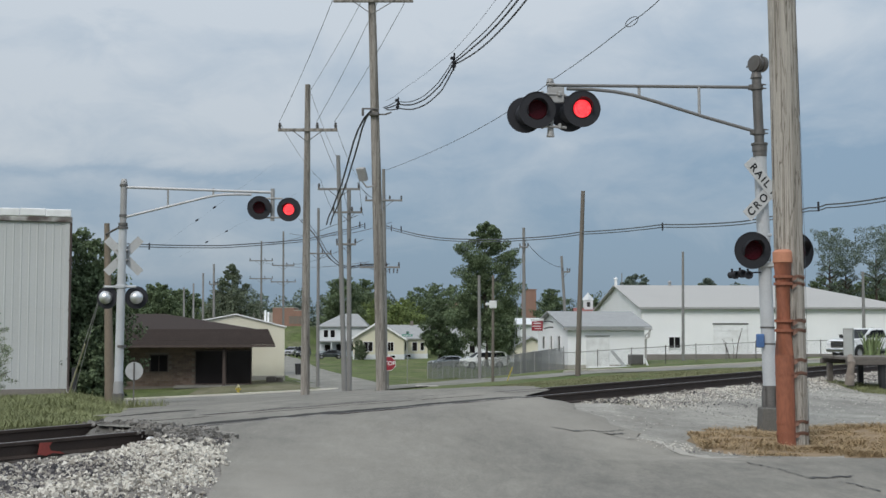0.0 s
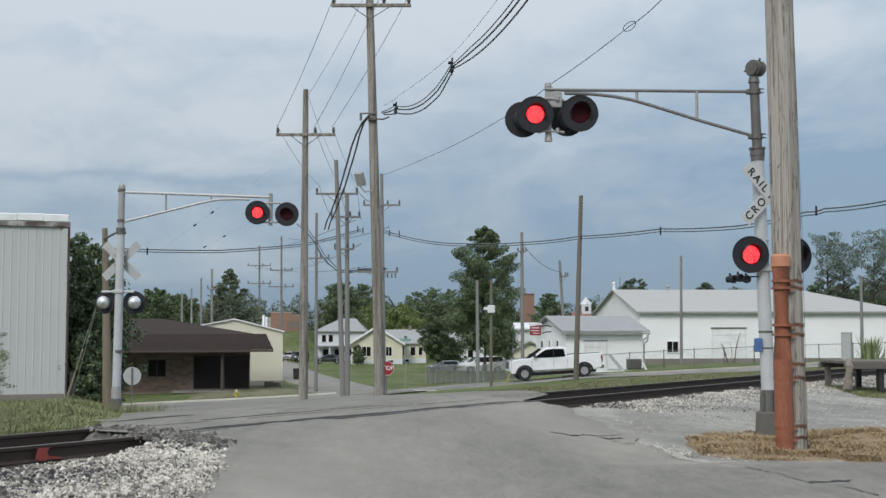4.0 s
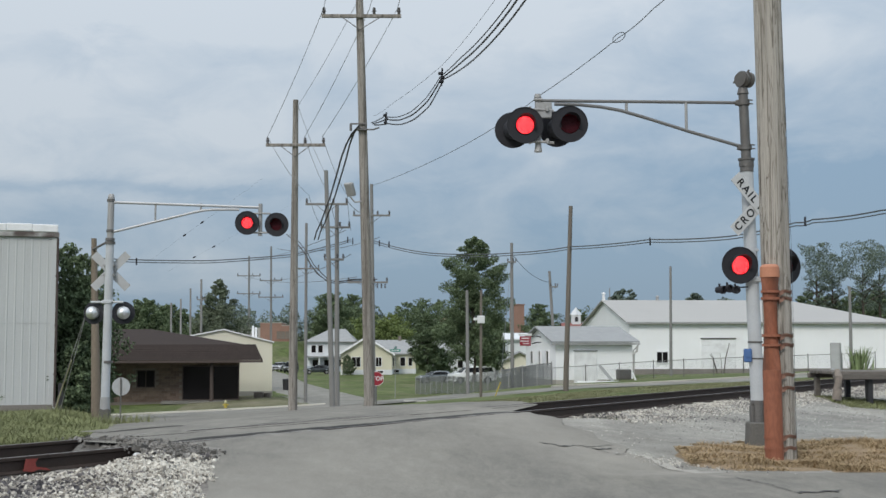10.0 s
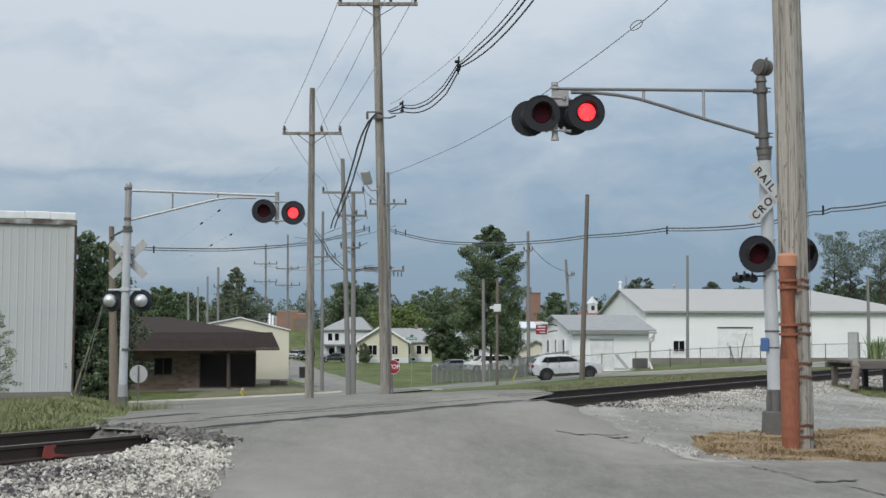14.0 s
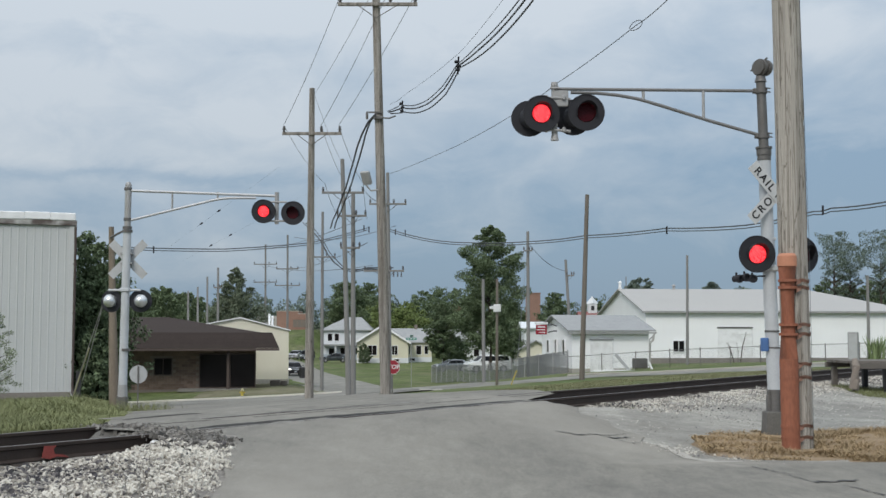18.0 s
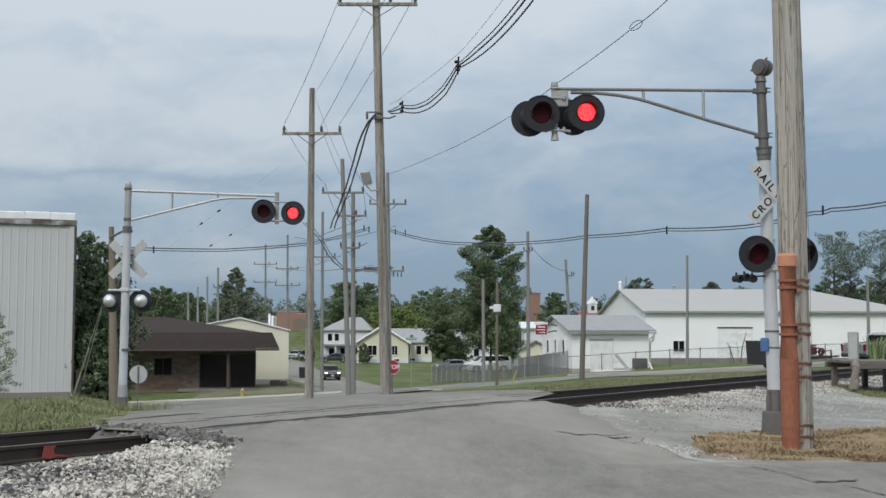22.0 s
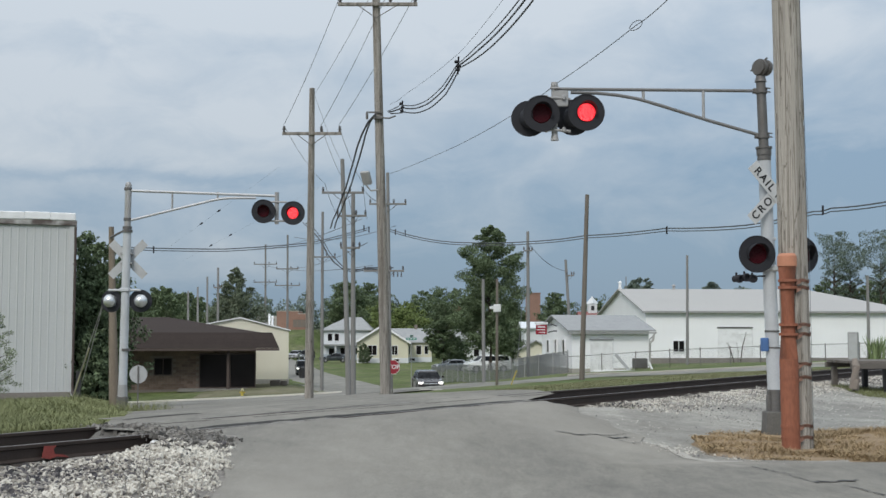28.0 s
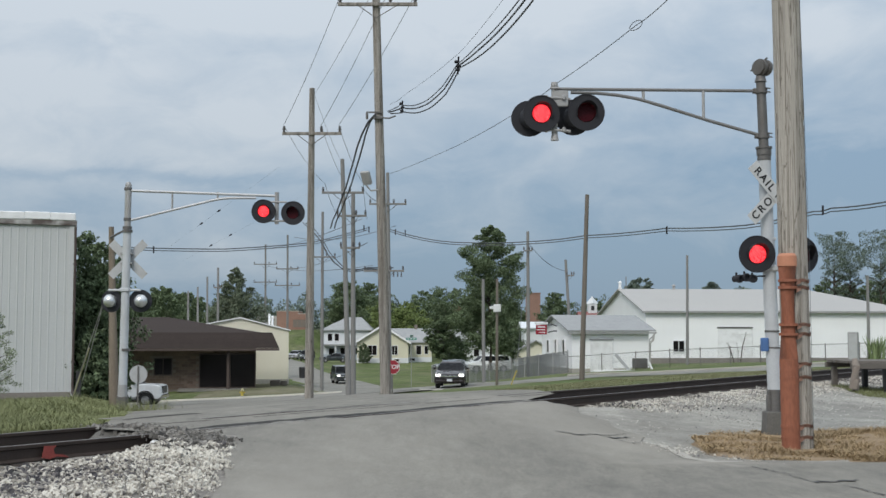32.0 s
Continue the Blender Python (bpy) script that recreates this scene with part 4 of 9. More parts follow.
build_ground()
build_roads()
rubble()
loose_gravel()
build_track()

# ---------- crossing signals ----------
def visor(bm, m, r=0.165, length=0.21):
    """The open hood round the upper part of a lens, facing -y."""
    a0, a1, n = radians(-25), radians(205), 16
    rings = []
    for rad in (r, r - 0.008):
        for y, cut in ((0.0, 0.0), (-length, 0.0)):
            row = []
            for k in range(n + 1):
                a = a0 + (a1 - a0) * k / n
                yy = y * (0.35 + 0.65 * max(0, math.sin(a)) ** 0.6) if y < 0 else y
                row.append(bm.verts.new(m @ Vector((math.cos(a) * rad, yy, math.sin(a) * rad))))
            rings.append(row)
    fo, bo, fi, bi = rings[0], rings[1], rings[2], rings[3]
    for k in range(n):
        bm.faces.new((fo[k], fo[k + 1], bo[k + 1], bo[k]))
        bm.faces.new((fi[k], bi[k], bi[k + 1], fi[k + 1]))
        bm.faces.new((bo[k], bo[k + 1], bi[k + 1], bi[k]))


FLASHERS = []  # (lens, which of the two takes turns)


def flasher(parent, at, rz, turn=None, silver=False, size=1.0):
    """A flashing-light unit: background disc, hood, housing, and a lens disc that is bright on one face and dark on the other."""
    m = Matrix.Translation(at) @ pose(0, 0, 0, 0, 0, rz)
    bm = bmesh.new()
    disc(bm, (0, 0, 0), 0.295 * size, 0.012, m, 36, inner=0.158)
    disc(bm, (0, -0.010, 0), 0.295 * size, 0.012, m, 36, inner=0.281 * size)
    head = part("background_disc", bm, BLACK, parent, "black round background of the flashing light")
    bm = bmesh.new()
    prof = [(0.16, 0.012), (0.17, 0.06), (0.165, 0.14), (0.12, 0.21), (0.05, 0.245), (0.0, 0.25)]
    n = 20
    rings = [[bm.verts.new(m @ Vector((math.cos(2 * math.pi * k / n) * r, y, math.sin(2 * math.pi * k / n) * r))) for k in range(n)] for r, y in prof[:-1]]
    for a, b in zip(rings, rings[1:]):
        for k in range(n):
            bm.faces.new((a[k], a[(k + 1) % n], b[(k + 1) % n], b[k]))
    bm.faces.new(rings[-1])
    part("housing", bm, SHINY if silver else BLACK, head, "round silver lamp housing" if silver else "", smooth=True)
    bm = bmesh.new()
    visor(bm, m)
    part("hood", bm, BLACK, head, smooth=True)
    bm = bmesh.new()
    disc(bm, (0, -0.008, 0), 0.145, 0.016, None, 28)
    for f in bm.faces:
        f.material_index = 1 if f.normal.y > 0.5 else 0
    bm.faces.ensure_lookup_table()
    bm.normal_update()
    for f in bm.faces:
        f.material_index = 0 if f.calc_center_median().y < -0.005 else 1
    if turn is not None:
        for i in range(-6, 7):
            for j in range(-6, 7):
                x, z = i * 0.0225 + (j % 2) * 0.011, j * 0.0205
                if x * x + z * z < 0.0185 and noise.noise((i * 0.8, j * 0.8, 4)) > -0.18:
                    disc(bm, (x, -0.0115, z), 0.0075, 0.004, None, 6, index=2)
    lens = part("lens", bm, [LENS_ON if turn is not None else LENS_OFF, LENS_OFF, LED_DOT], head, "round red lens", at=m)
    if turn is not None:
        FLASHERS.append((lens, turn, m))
    return head


def letters(body, size, parent, m, material, name="lettering", spread=1.0):
    """Raised letters in the built-in font, turned into a mesh; they face -y."""
    cu = bpy.data.curves.new(name, "FONT")
    cu.body, cu.size, cu.extrude, cu.offset, cu.align_x, cu.align_y = body, size, 0.002, size * 0.02, "CENTER", "CENTER"
    cu.space_character = spread
    tmp = bpy.data.objects.new(name, cu)
    scene.collection.objects.link(tmp)
    bpy.context.view_layer.update()
    me = bpy.data.meshes.new_from_object(tmp.evaluated_get(bpy.context.evaluated_depsgraph_get()))
    bpy.data.objects.remove(tmp)
    me.materials.clear()
    me.materials.append(material)
    ob = new(name, me)
    ob.parent = parent
    ob.matrix_basis = m @ pose(0, 0, 0, 90, 0, 0)
    return ob


def collar(bm, x, y, z, r, h=0.07, seg=20):
    rod(bm, (x, y, z - h / 2), (x, y, z + h / 2), r, seg=seg)


def near_signal():
    """Signal on the camera's side: its arm reaches over the road."""
    X, Y, Z = 5.255, 19.4, -0.43
    t = thing("crossing_signal", "railroad crossing cantilever signal with red flashing lights and crossbuck", "crossing signal", (X, Y, Z), group="crossing signals")
    lean = lambda h: -0.0265 * max(0.0, h - 0.8)
    bm = bmesh.new()
    prism(bm, [(-0.19, -0.02), (0.19, -0.02), (0.165, 0.40), (-0.165, 0.40)], 0.34, Matrix.Translation((0, -0.18, 0)))
    bmesh.ops.bevel(bm, geom=bm.edges[:], offset=0.02, segments=1, affect="EDGES")
    part("base_block", bm, DARK_CONCRETE, t, "dark stained concrete base")
    bm = bmesh.new()
    rod(bm, (0.0, 0, 0.39), (0.0, 0, 0.74), 0.128, 0.118, 20)
    for a in range(4):
        box(bm, (0.14 * math.cos(a * 1.57 + 0.6), 0.14 * math.sin(a * 1.57 + 0.6), 0.52), (0.05, 0.05, 0.26), bevel=0.006)
        rod(bm, (0.14 * math.cos(a * 1.57 + 0.6), 0.14 * math.sin(a * 1.57 + 0.6), 0.64), (0.14 * math.cos(a * 1.57 + 0.6), 0.14 * math.sin(a * 1.57 + 0.6), 0.70), 0.018, seg=6)
    part("base_casting", bm, GREY_STEEL, t, smooth=True)
    bm = bmesh.new()
    rod(bm, (0, 0, 0.72), (lean(4.47), 0, 4.47), 0.109, 0.100, 24)
    part("mast", bm, SILVER, t, "silver painted lower mast", smooth=True)
    bm = bmesh.new()
    rod(bm, (lean(4.42), 0, 4.42), (lean(5.72), 0, 5.72), 0.079, 0.075, 22)
    part("upper_mast", bm, GREY_STEEL, t, "grey weathered upper mast", smooth=True)
    for z, r, h in ((4.535, 0.118, 0.11), (4.445, 0.108, 0.10), (4.60, 0.132, 0.03), (1.66, 0.116, 0.03), (1.40, 0.112, 0.025)):
        bm = bmesh.new()
        collar(bm, lean(z), 0, z, r, h)
        part("collar", bm, GREY_STEEL, t, smooth=True)
    # bell on top
    bx = lean(5.771)
    bm = bmesh.new()
    rod(bm, (bx, 0, 5.671), (bx, 0, 5.771), 0.095, 0.07, 18)
    m = Matrix.Translation((bx + 0.005, -0.02, 5.901)) @ pose(0, 0, 0, 0, 0, -54)
    disc(bm, (0, -0.05, 0), 0.138, 0.035, m, 26)
    disc(bm, (0, -0.085, 0), 0.118, 0.04, m, 26)
    disc(bm, (0, -0.02, 0), 0.105, 0.10, m, 18)
    disc(bm, (0.0, 0.07, 0.01), 0.130, 0.07, m, 22)
    rod(bm, m @ Vector((-0.165, -0.05, -0.03)), m @ Vector((-0.10, -0.05, 0.0)), 0.016, seg=6)
    rod(bm, m @ Vector((0.0, 0.09, 0.12)), m @ Vector((0.05, 0.09, 0.165)), 0.018, seg=6)
    part("bell", bm, GREY_STEEL, t, "dark grey warning bell on the mast top", smooth=True)
    # arm
    top, low = 5.526, 4.796
    bm = bmesh.new()
    tube(bm, [(lean(top) - 0.02, 0, top), (-3.44, -0.06, 5.546)], 0.026, 10)
    part("arm_chord", bm, ARM_GREY, t, smooth=True)
    bm = bmesh.new()
    tube(bm, [(lean(low) - 0.02, 0, low), (-0.98, -0.015, 5.041), (-1.78, -0.03, 5.291), (-2.13, -0.038, 5.391), (-2.43, -0.042, 5.446), (-2.78, -0.048, 5.481), (-3.2, -0.05, 5.491)], 0.027, 10)
    part("arm_brace", bm, ARM_GREY, t, smooth=True)
    for x, z0 in ((-1.065, 5.071), (-2.03, 5.361)):
        bm = bmesh.new()
        rod(bm, (x, -0.02, z0), (x, -0.02, 5.531), 0.024, seg=8)
        part("strut", bm, GALV, t, smooth=True)
    for z in (top, low):
        bm = bmesh.new()
        collar(bm, lean(z), 0, z, 0.098, 0.085)
        box(bm, (lean(z) - 0.09, 0, z), (0.09, 0.09, 0.08), bevel=0.01)
        for dz in (-0.03, 0.03):
            rod(bm, (lean(z) + 0.05, -0.10, z + dz), (lean(z) + 0.13, -0.06, z + dz), 0.011, seg=6)
        part("arm_clamp", bm, GREY_STEEL, t)
    # head of the arm
    hx = -3.465
    bm = bmesh.new()
    rod(bm, (hx, -0.06, 4.771), (hx, -0.06, 5.611), 0.050, seg=16)
    rod(bm, (hx, -0.06, 5.591), (hx, -0.06, 5.651), 0.060, 0.05, 16)
    rod(bm, (hx, -0.06, 4.711), (hx, -0.06, 4.801), 0.066, 0.05, 14)
    box(bm, (hx + 0.09, -0.1, 5.381), (0.26, 0.05, 0.26), bevel=0.012)
    for z in (5.391, 4.871):
        tube(bm, [(hx - 0.25, -0.16, z - 0.02), (hx, -0.13, z), (hx + 0.25, -0.1, z - 0.02)], 0.022, 8)
        for dx in (-0.14, 0.14):
            box(bm, (hx + dx, -0.14, z), (0.05, 0.07, 0.08), bevel=0.01)
    rod(bm, (hx - 0.07, -0.12, 5.551), (hx + 0.07, -0.12, 5.551), 0.022, seg=8)
    part("arm_head", bm, GALV, t, "grey bracket that carries the lights", smooth=True)
    face = 3
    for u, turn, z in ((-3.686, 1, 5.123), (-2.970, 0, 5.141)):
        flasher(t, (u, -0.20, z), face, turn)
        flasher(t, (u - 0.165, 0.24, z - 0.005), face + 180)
    # lower pair on the mast, each with its twin that faces the other way
    lx = lean(2.7)
    bm = bmesh.new()
    tube(bm, [(lx - 0.38, 0, 2.68), (lx, 0, 2.66), (lx + 0.62, 0, 2.66)], 0.03, 8)
    box(bm, (lx, 0, 2.66), (0.27, 0.27, 0.10), bevel=0.02)
    box(bm, (lx - 0.02, -0.06, 3.13), (0.24, 0.06, 0.05), bevel=0.01)
    box(bm, (lx + 0.28, -0.06, 3.08), (0.22, 0.05, 0.05), bevel=0.01)
    part("light_crossarm", bm, SILVER, t, smooth=True)
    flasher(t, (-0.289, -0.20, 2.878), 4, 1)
    flasher(t, (0.47, 0.1, 2.86), 192)
    flasher(t, (0.43, -0.18, 2.86), 20)
    # crossbuck
    for tilt, words, dz in ((-48.5, "RAILROAD", 0.014), (44.5, "CROSSING", 0.0)):
        m = Matrix.Translation((0.040, -0.14 - dz, 3.842)) @ pose(0, 0, 0, 0, 0, 14) @ pose(0, 0, 0, 0, -tilt, 0)
        bm = bmesh.new()
        box(bm, (0, 0, 0), (1.22, 0.004, 0.205))
        blade = part("crossbuck_blade", bm, CROSSBUCK, t, "white crossbuck blade with black letters", at=m)
        if words == "RAILROAD":
            letters("RAIL", 0.175, blade, Matrix.Translation((-0.30, -0.0045, 0)), SIGN_INK, spread=1.32)
            letters("ROAD", 0.175, blade, Matrix.Translation((0.30, -0.0045, 0)), SIGN_INK, spread=1.32)
        else:
            letters("CROS", 0.175, blade, Matrix.Translation((-0.285, -0.0045, 0)), SIGN_INK, spread=1.38)
            letters("SING", 0.175, blade, Matrix.Translation((0.285, -0.0045, 0)), SIGN_INK, spread=1.38)
    # small fittings
    bm = bmesh.new()
    box(bm, (-0.165, -0.08, 1.45), (0.12, 0.08, 0.215), bevel=0.014)
    box(bm, (-0.165, -0.124, 1.47), (0.07, 0.012, 0.11), bevel=0.004)
    part("blue_tag", bm, BLUE_BOX, t, "blue notice plate strapped to the mast")
    bm = bmesh.new()
    for k in range(3):
        m = Matrix.Translation((-0.60 + 0.125 * k, -0.1, 2.49 + 0.02 * (k % 2))) @ pose(0, 0, 0, 0, 0, 40 - 20 * k)
        disc(bm, (0, -0.05, 0), 0.052, 0.10, m, 14)
        disc(bm, (0, -0.09, 0), 0.066, 0.05, m, 14, inner=0.046)
        rod(bm, m @ Vector((0, 0, 0.04)), m @ Vector((0, 0, 0.10)), 0.018, seg=6)
    rod(bm, (-0.64, -0.08, 2.52), (-0.05, -0.05, 2.54), 0.012, seg=6)
    part("track_lamp_cluster", bm, BLACK, t, "three small black lamps on a bracket")
    return t


def far_signal():
    X, Y, Z = -8.30, 31.7, -0.98
    t = thing("crossing_signal", "railroad crossing cantilever signal seen from behind, silver mast", "crossing signal", (X, Y, Z), group="crossing signals")
    bm = bmesh.new()
    prism(bm, [(-0.13, -0.1), (0.13, -0.1), (0.125, 0.55), (-0.125, 0.55)], 0.26, Matrix.Translation((0, -0.13, 0)))
    bmesh.ops.bevel(bm, geom=bm.edges[:], offset=0.02, segments=1, affect="EDGES")
    part("base_block", bm, DARK_CONCRETE, t, "stained concrete base")
    bm = bmesh.new()
    rod(bm, (0, 0, 0.53), (0, 0, 0.85), 0.13, 0.12, 20)
    part("base_casting", bm, GALV, t, smooth=True)
    bm = bmesh.new()
    rod(bm, (0, 0, 0.6), (0.05, 0, 4.86), 0.112, 0.104, 22)
    part("mast", bm, SILVER, t, "silver painted mast", smooth=True)
    bm = bmesh.new()
    rod(bm, (0.05, 0, 4.8), (0.06, 0, 6.06), 0.085, seg=20)
    rod(bm, (0.06, 0, 6.04), (0.06, 0, 6.12), 0.09, 0.06, 20)
    part("upper_mast", bm, GALV, t, smooth=True)
    for z, r in ((4.84, 0.135), (4.93, 0.12), (5.95, 0.10), (5.15, 0.10), (1.75, 0.125)):
        bm = bmesh.new()
        collar(bm, 0.05, 0, z, r, 0.07)
        part("collar", bm, GREY_STEEL, t, smooth=True)
    bm = bmesh.new()
    tube(bm, [(0.1, 0, 5.905), (3.92, 0.0, 5.765)], 0.037, 12)
    part("arm_chord", bm, ARM_WHITE, t, smooth=True)
    bm = bmesh.new()
    tube(bm, [(0.1, 0, 5.12), (1.2, 0, 5.39), (2.2, 0, 5.635), (2.45, 0, 5.685), (2.7, 0, 5.71), (3.1, 0, 5.715), (3.4, 0, 5.71)], 0.034, 12)
    part("arm_brace", bm, ARM_WHITE, t, smooth=True)
    for x, z0 in ((1.215, 5.42), (2.40, 5.68)):
        bm = bmesh.new()
        rod(bm, (x, 0, z0), (x, 0, 5.87), 0.026, seg=8)
        part("strut", bm, GALV, t, smooth=True)
    bm = bmesh.new()
    rod(bm, (3.95, 0, 5.02), (3.95, 0, 5.86), 0.055, seg=16)
    for z in (5.60, 5.10):
        tube(bm, [(3.68, -0.05, z), (3.95, -0.06, z), (4.22, -0.05, z)], 0.024, 8)
    part("arm_head", bm, GALV, t, "grey bracket that carries the lights", smooth=True)
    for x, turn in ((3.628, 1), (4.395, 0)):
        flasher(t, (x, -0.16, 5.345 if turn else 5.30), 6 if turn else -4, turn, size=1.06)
    # lower pair points the other way: silver housings show
    bm = bmesh.new()
    tube(bm, [(-0.42, 0, 3.30), (0.42, 0, 3.30)], 0.03, 8)
    box(bm, (0.02, 0, 3.3), (0.26, 0.26, 0.10), bevel=0.02)
    part("light_crossarm", bm, SILVER, t, smooth=True)
    for x, rz in ((-0.36, 165), (0.40, 195)):
        flasher(t, (x, 0.12, 3.02), rz, None, True)
    for tilt in (-45, 45):
        bm = bmesh.new()
        box(bm, (0, 0, 0), (1.26, 0.004, 0.215))
        m = Matrix.Translation((0.045, 0.14 + 0.0001 * tilt, 4.11)) @ pose(0, 0, 0, 0, tilt, 0)
        part("crossbuck_blade", bm, SIGN_BACK, t, "grey metal back of a crossbuck blade", at=m)
    for z in (4.25, 4.0):
        bm = bmesh.new()
        box(bm, (0.03, 0.06, z), (0.30, 0.20, 0.05), bevel=0.01)
        part("sign_clamp", bm, GALV, t)
    return t


near_signal()
far_signal()

# ---------- poles and wires ----------
def pole(base, top, r0, r1, label, bars=(), material=None, name="utility_pole", group="utility poles", seg=14):
    """A round wooden pole; bars: height above its foot, width, turn of each crossarm."""
    material = material or POLE_FAR
    x, y, z = base
    t = thing(name, label, "utility pole", base, group=group)
    dx, dy, h = top[0] - x, top[1] - y, top[2] - z
    bm = bmesh.new()
    n = 8
    pts = [(dx * k / n, dy * k / n, h * k / n - (0.4 if k == 0 else 0)) for k in range(n + 1)]
    tube(bm, pts, [r0 + (r1 - r0) * k / n for k in range(n + 1)], seg)
    part("shaft", bm, material, t, smooth=True)
    for hb, wide, rz, off in bars:
        cx, cy = dx * hb / h + off, dy * hb / h
        m = Matrix.Translation((cx, cy, hb)) @ pose(0, 0, 0, 0, 0, rz)
        bm = bmesh.new()
        box(bm, (0, -r1 - 0.05, 0), (wide, 0.10, 0.12), m, bevel=0.01)
        arm = part("crossarm", bm, material, t)
        bm = bmesh.new()
        for s in (-1, 1):
            rod(bm, m @ Vector((s * wide * 0.26, -r1 - 0.11, -0.02)), m @ Vector((-off * 0.9, -r1 - 0.06, -0.5)), 0.016, seg=6)
        part("arm_brace", bm, GREY_STEEL, arm)
        for s in (-0.47, 0.16, 0.47):
            bm = bmesh.new()
            p = m @ Vector((s * wide, -r1 - 0.05, 0.05))
            for k, (rr, zz) in enumerate(((0.06, 0.05), (0.08, 0.13), (0.06, 0.22))):
                rod(bm, p + Vector((0, 0, zz - 0.03)), p + Vector((0, 0, zz + 0.04)), rr, rr * 0.75, 8)
            part("insulator", bm, INSULATOR, arm)
        for s in (0.24, 0.34, 0.43) if off < -0.2 else ():
            bm = bmesh.new()
            p = m @ Vector((s * wide, -r1 - 0.05, -0.06))
            for zz in (0.06, 0.16, 0.26):
                rod(bm, p - Vector((0, 0, zz + 0.05)), p - Vector((0, 0, zz - 0.03)), 0.06, 0.04, 8)
            part("hanging_insulator", bm, INSULATOR, arm)
    return t


def cable(pts, r, label, material=None, name="overhead_cable", sag=0.0, per=10):
    """A hanging cable through points, with a sag (metres) in every span."""
    bm = bmesh.new()
    path = []
    for a, b in zip(pts, pts[1:]):
        a, b = Vector(a), Vector(b)
        for k in range(per):
            f = k / per
            p = a.lerp(b, f)
            p.z -= sag * 4 * f * (1 - f)
            path.append(p)
    path.append(Vector(pts[-1]))
    tube(bm, path, r, 5)
    return solid(name, bm, material or WIRE, label, "cable", group="overhead wires", smooth=True)


def big_poles():
    # tall pole by the stop sign, with its flood light and cable bracket
    b = (-2.0, 43.0, land(-2.0, 43.0))
    t = pole(b, (-2.42, 43.0, 13.75), 0.20, 0.135, "tall weathered grey wooden utility pole with crossarm", [(14.0, 2.85, 0, 0.06)], POLE_WOOD)
    bm = bmesh.new()
    m = Matrix.Translation((-0.72, -0.2, 7.75)) @ pose(0, 0, 0, 0, 0, -30) @ pose(0, 0, 0, 28, 0, 0)
    box(bm, (0, 0, 0), (0.34, 0.14, 0.50), m, bevel=0.03)
    for k in range(4):
        box(bm, (-0.13 + 0.085 * k, 0.09, 0), (0.02, 0.05, 0.42), m)
    part("flood_light", bm, GALV, t, "grey flood light on a short bracket")
    bm = bmesh.new()
    tube(bm, [(-0.25, -0.1, 7.35), (-0.55, -0.15, 7.3), (-0.72, -0.2, 7.5)], 0.03, 8)
    part("light_bracket", bm, GALV, t)
    bm = bmesh.new()
    box(bm, (-0.42, -0.18, 10.1), (0.6, 0.05, 0.05))
    rod(bm, (-0.70, -0.18, 9.85), (-0.70, -0.18, 10.1), 0.045, seg=8)
    box(bm, (-0.3, -0.2, 9.9), (0.34, 0.2, 0.12), bevel=0.02)
    tube(bm, [(-0.3, -0.2, 9.9), (0.1, -0.25, 9.88), (0.32, -0.3, 9.95)], 0.03, 6)
    part("cable_bracket", bm, GREY_STEEL, t, "dark clamps that hold the heavy cables")
    # second pole
    b = (-5.58, 51.0, land(-5.58, 51.0))
    pole(b, (-5.55, 51.0, 11.55), 0.195, 0.115, "weathered wooden utility pole with one crossarm", [(11.2, 2.5, 0, 0.03)], POLE_WOOD)
    for (u0, y), top, bars in (((618, 66), (-5.50, 66.00, 10.69), [(11.0, 2.3, 0, 0.0)]),
                               ((626, 68), (-5.05, 68.00, 9.12), [(10.0, 1.65, 0, -0.08), (8.2, 1.1, 0, -0.15)])):
        x = -0.00046425 * (784 - u0) * y
        z = land(x, y)
        pole((x, y, z), top, 0.15, 0.11, "grey wooden utility pole with crossarms", bars)


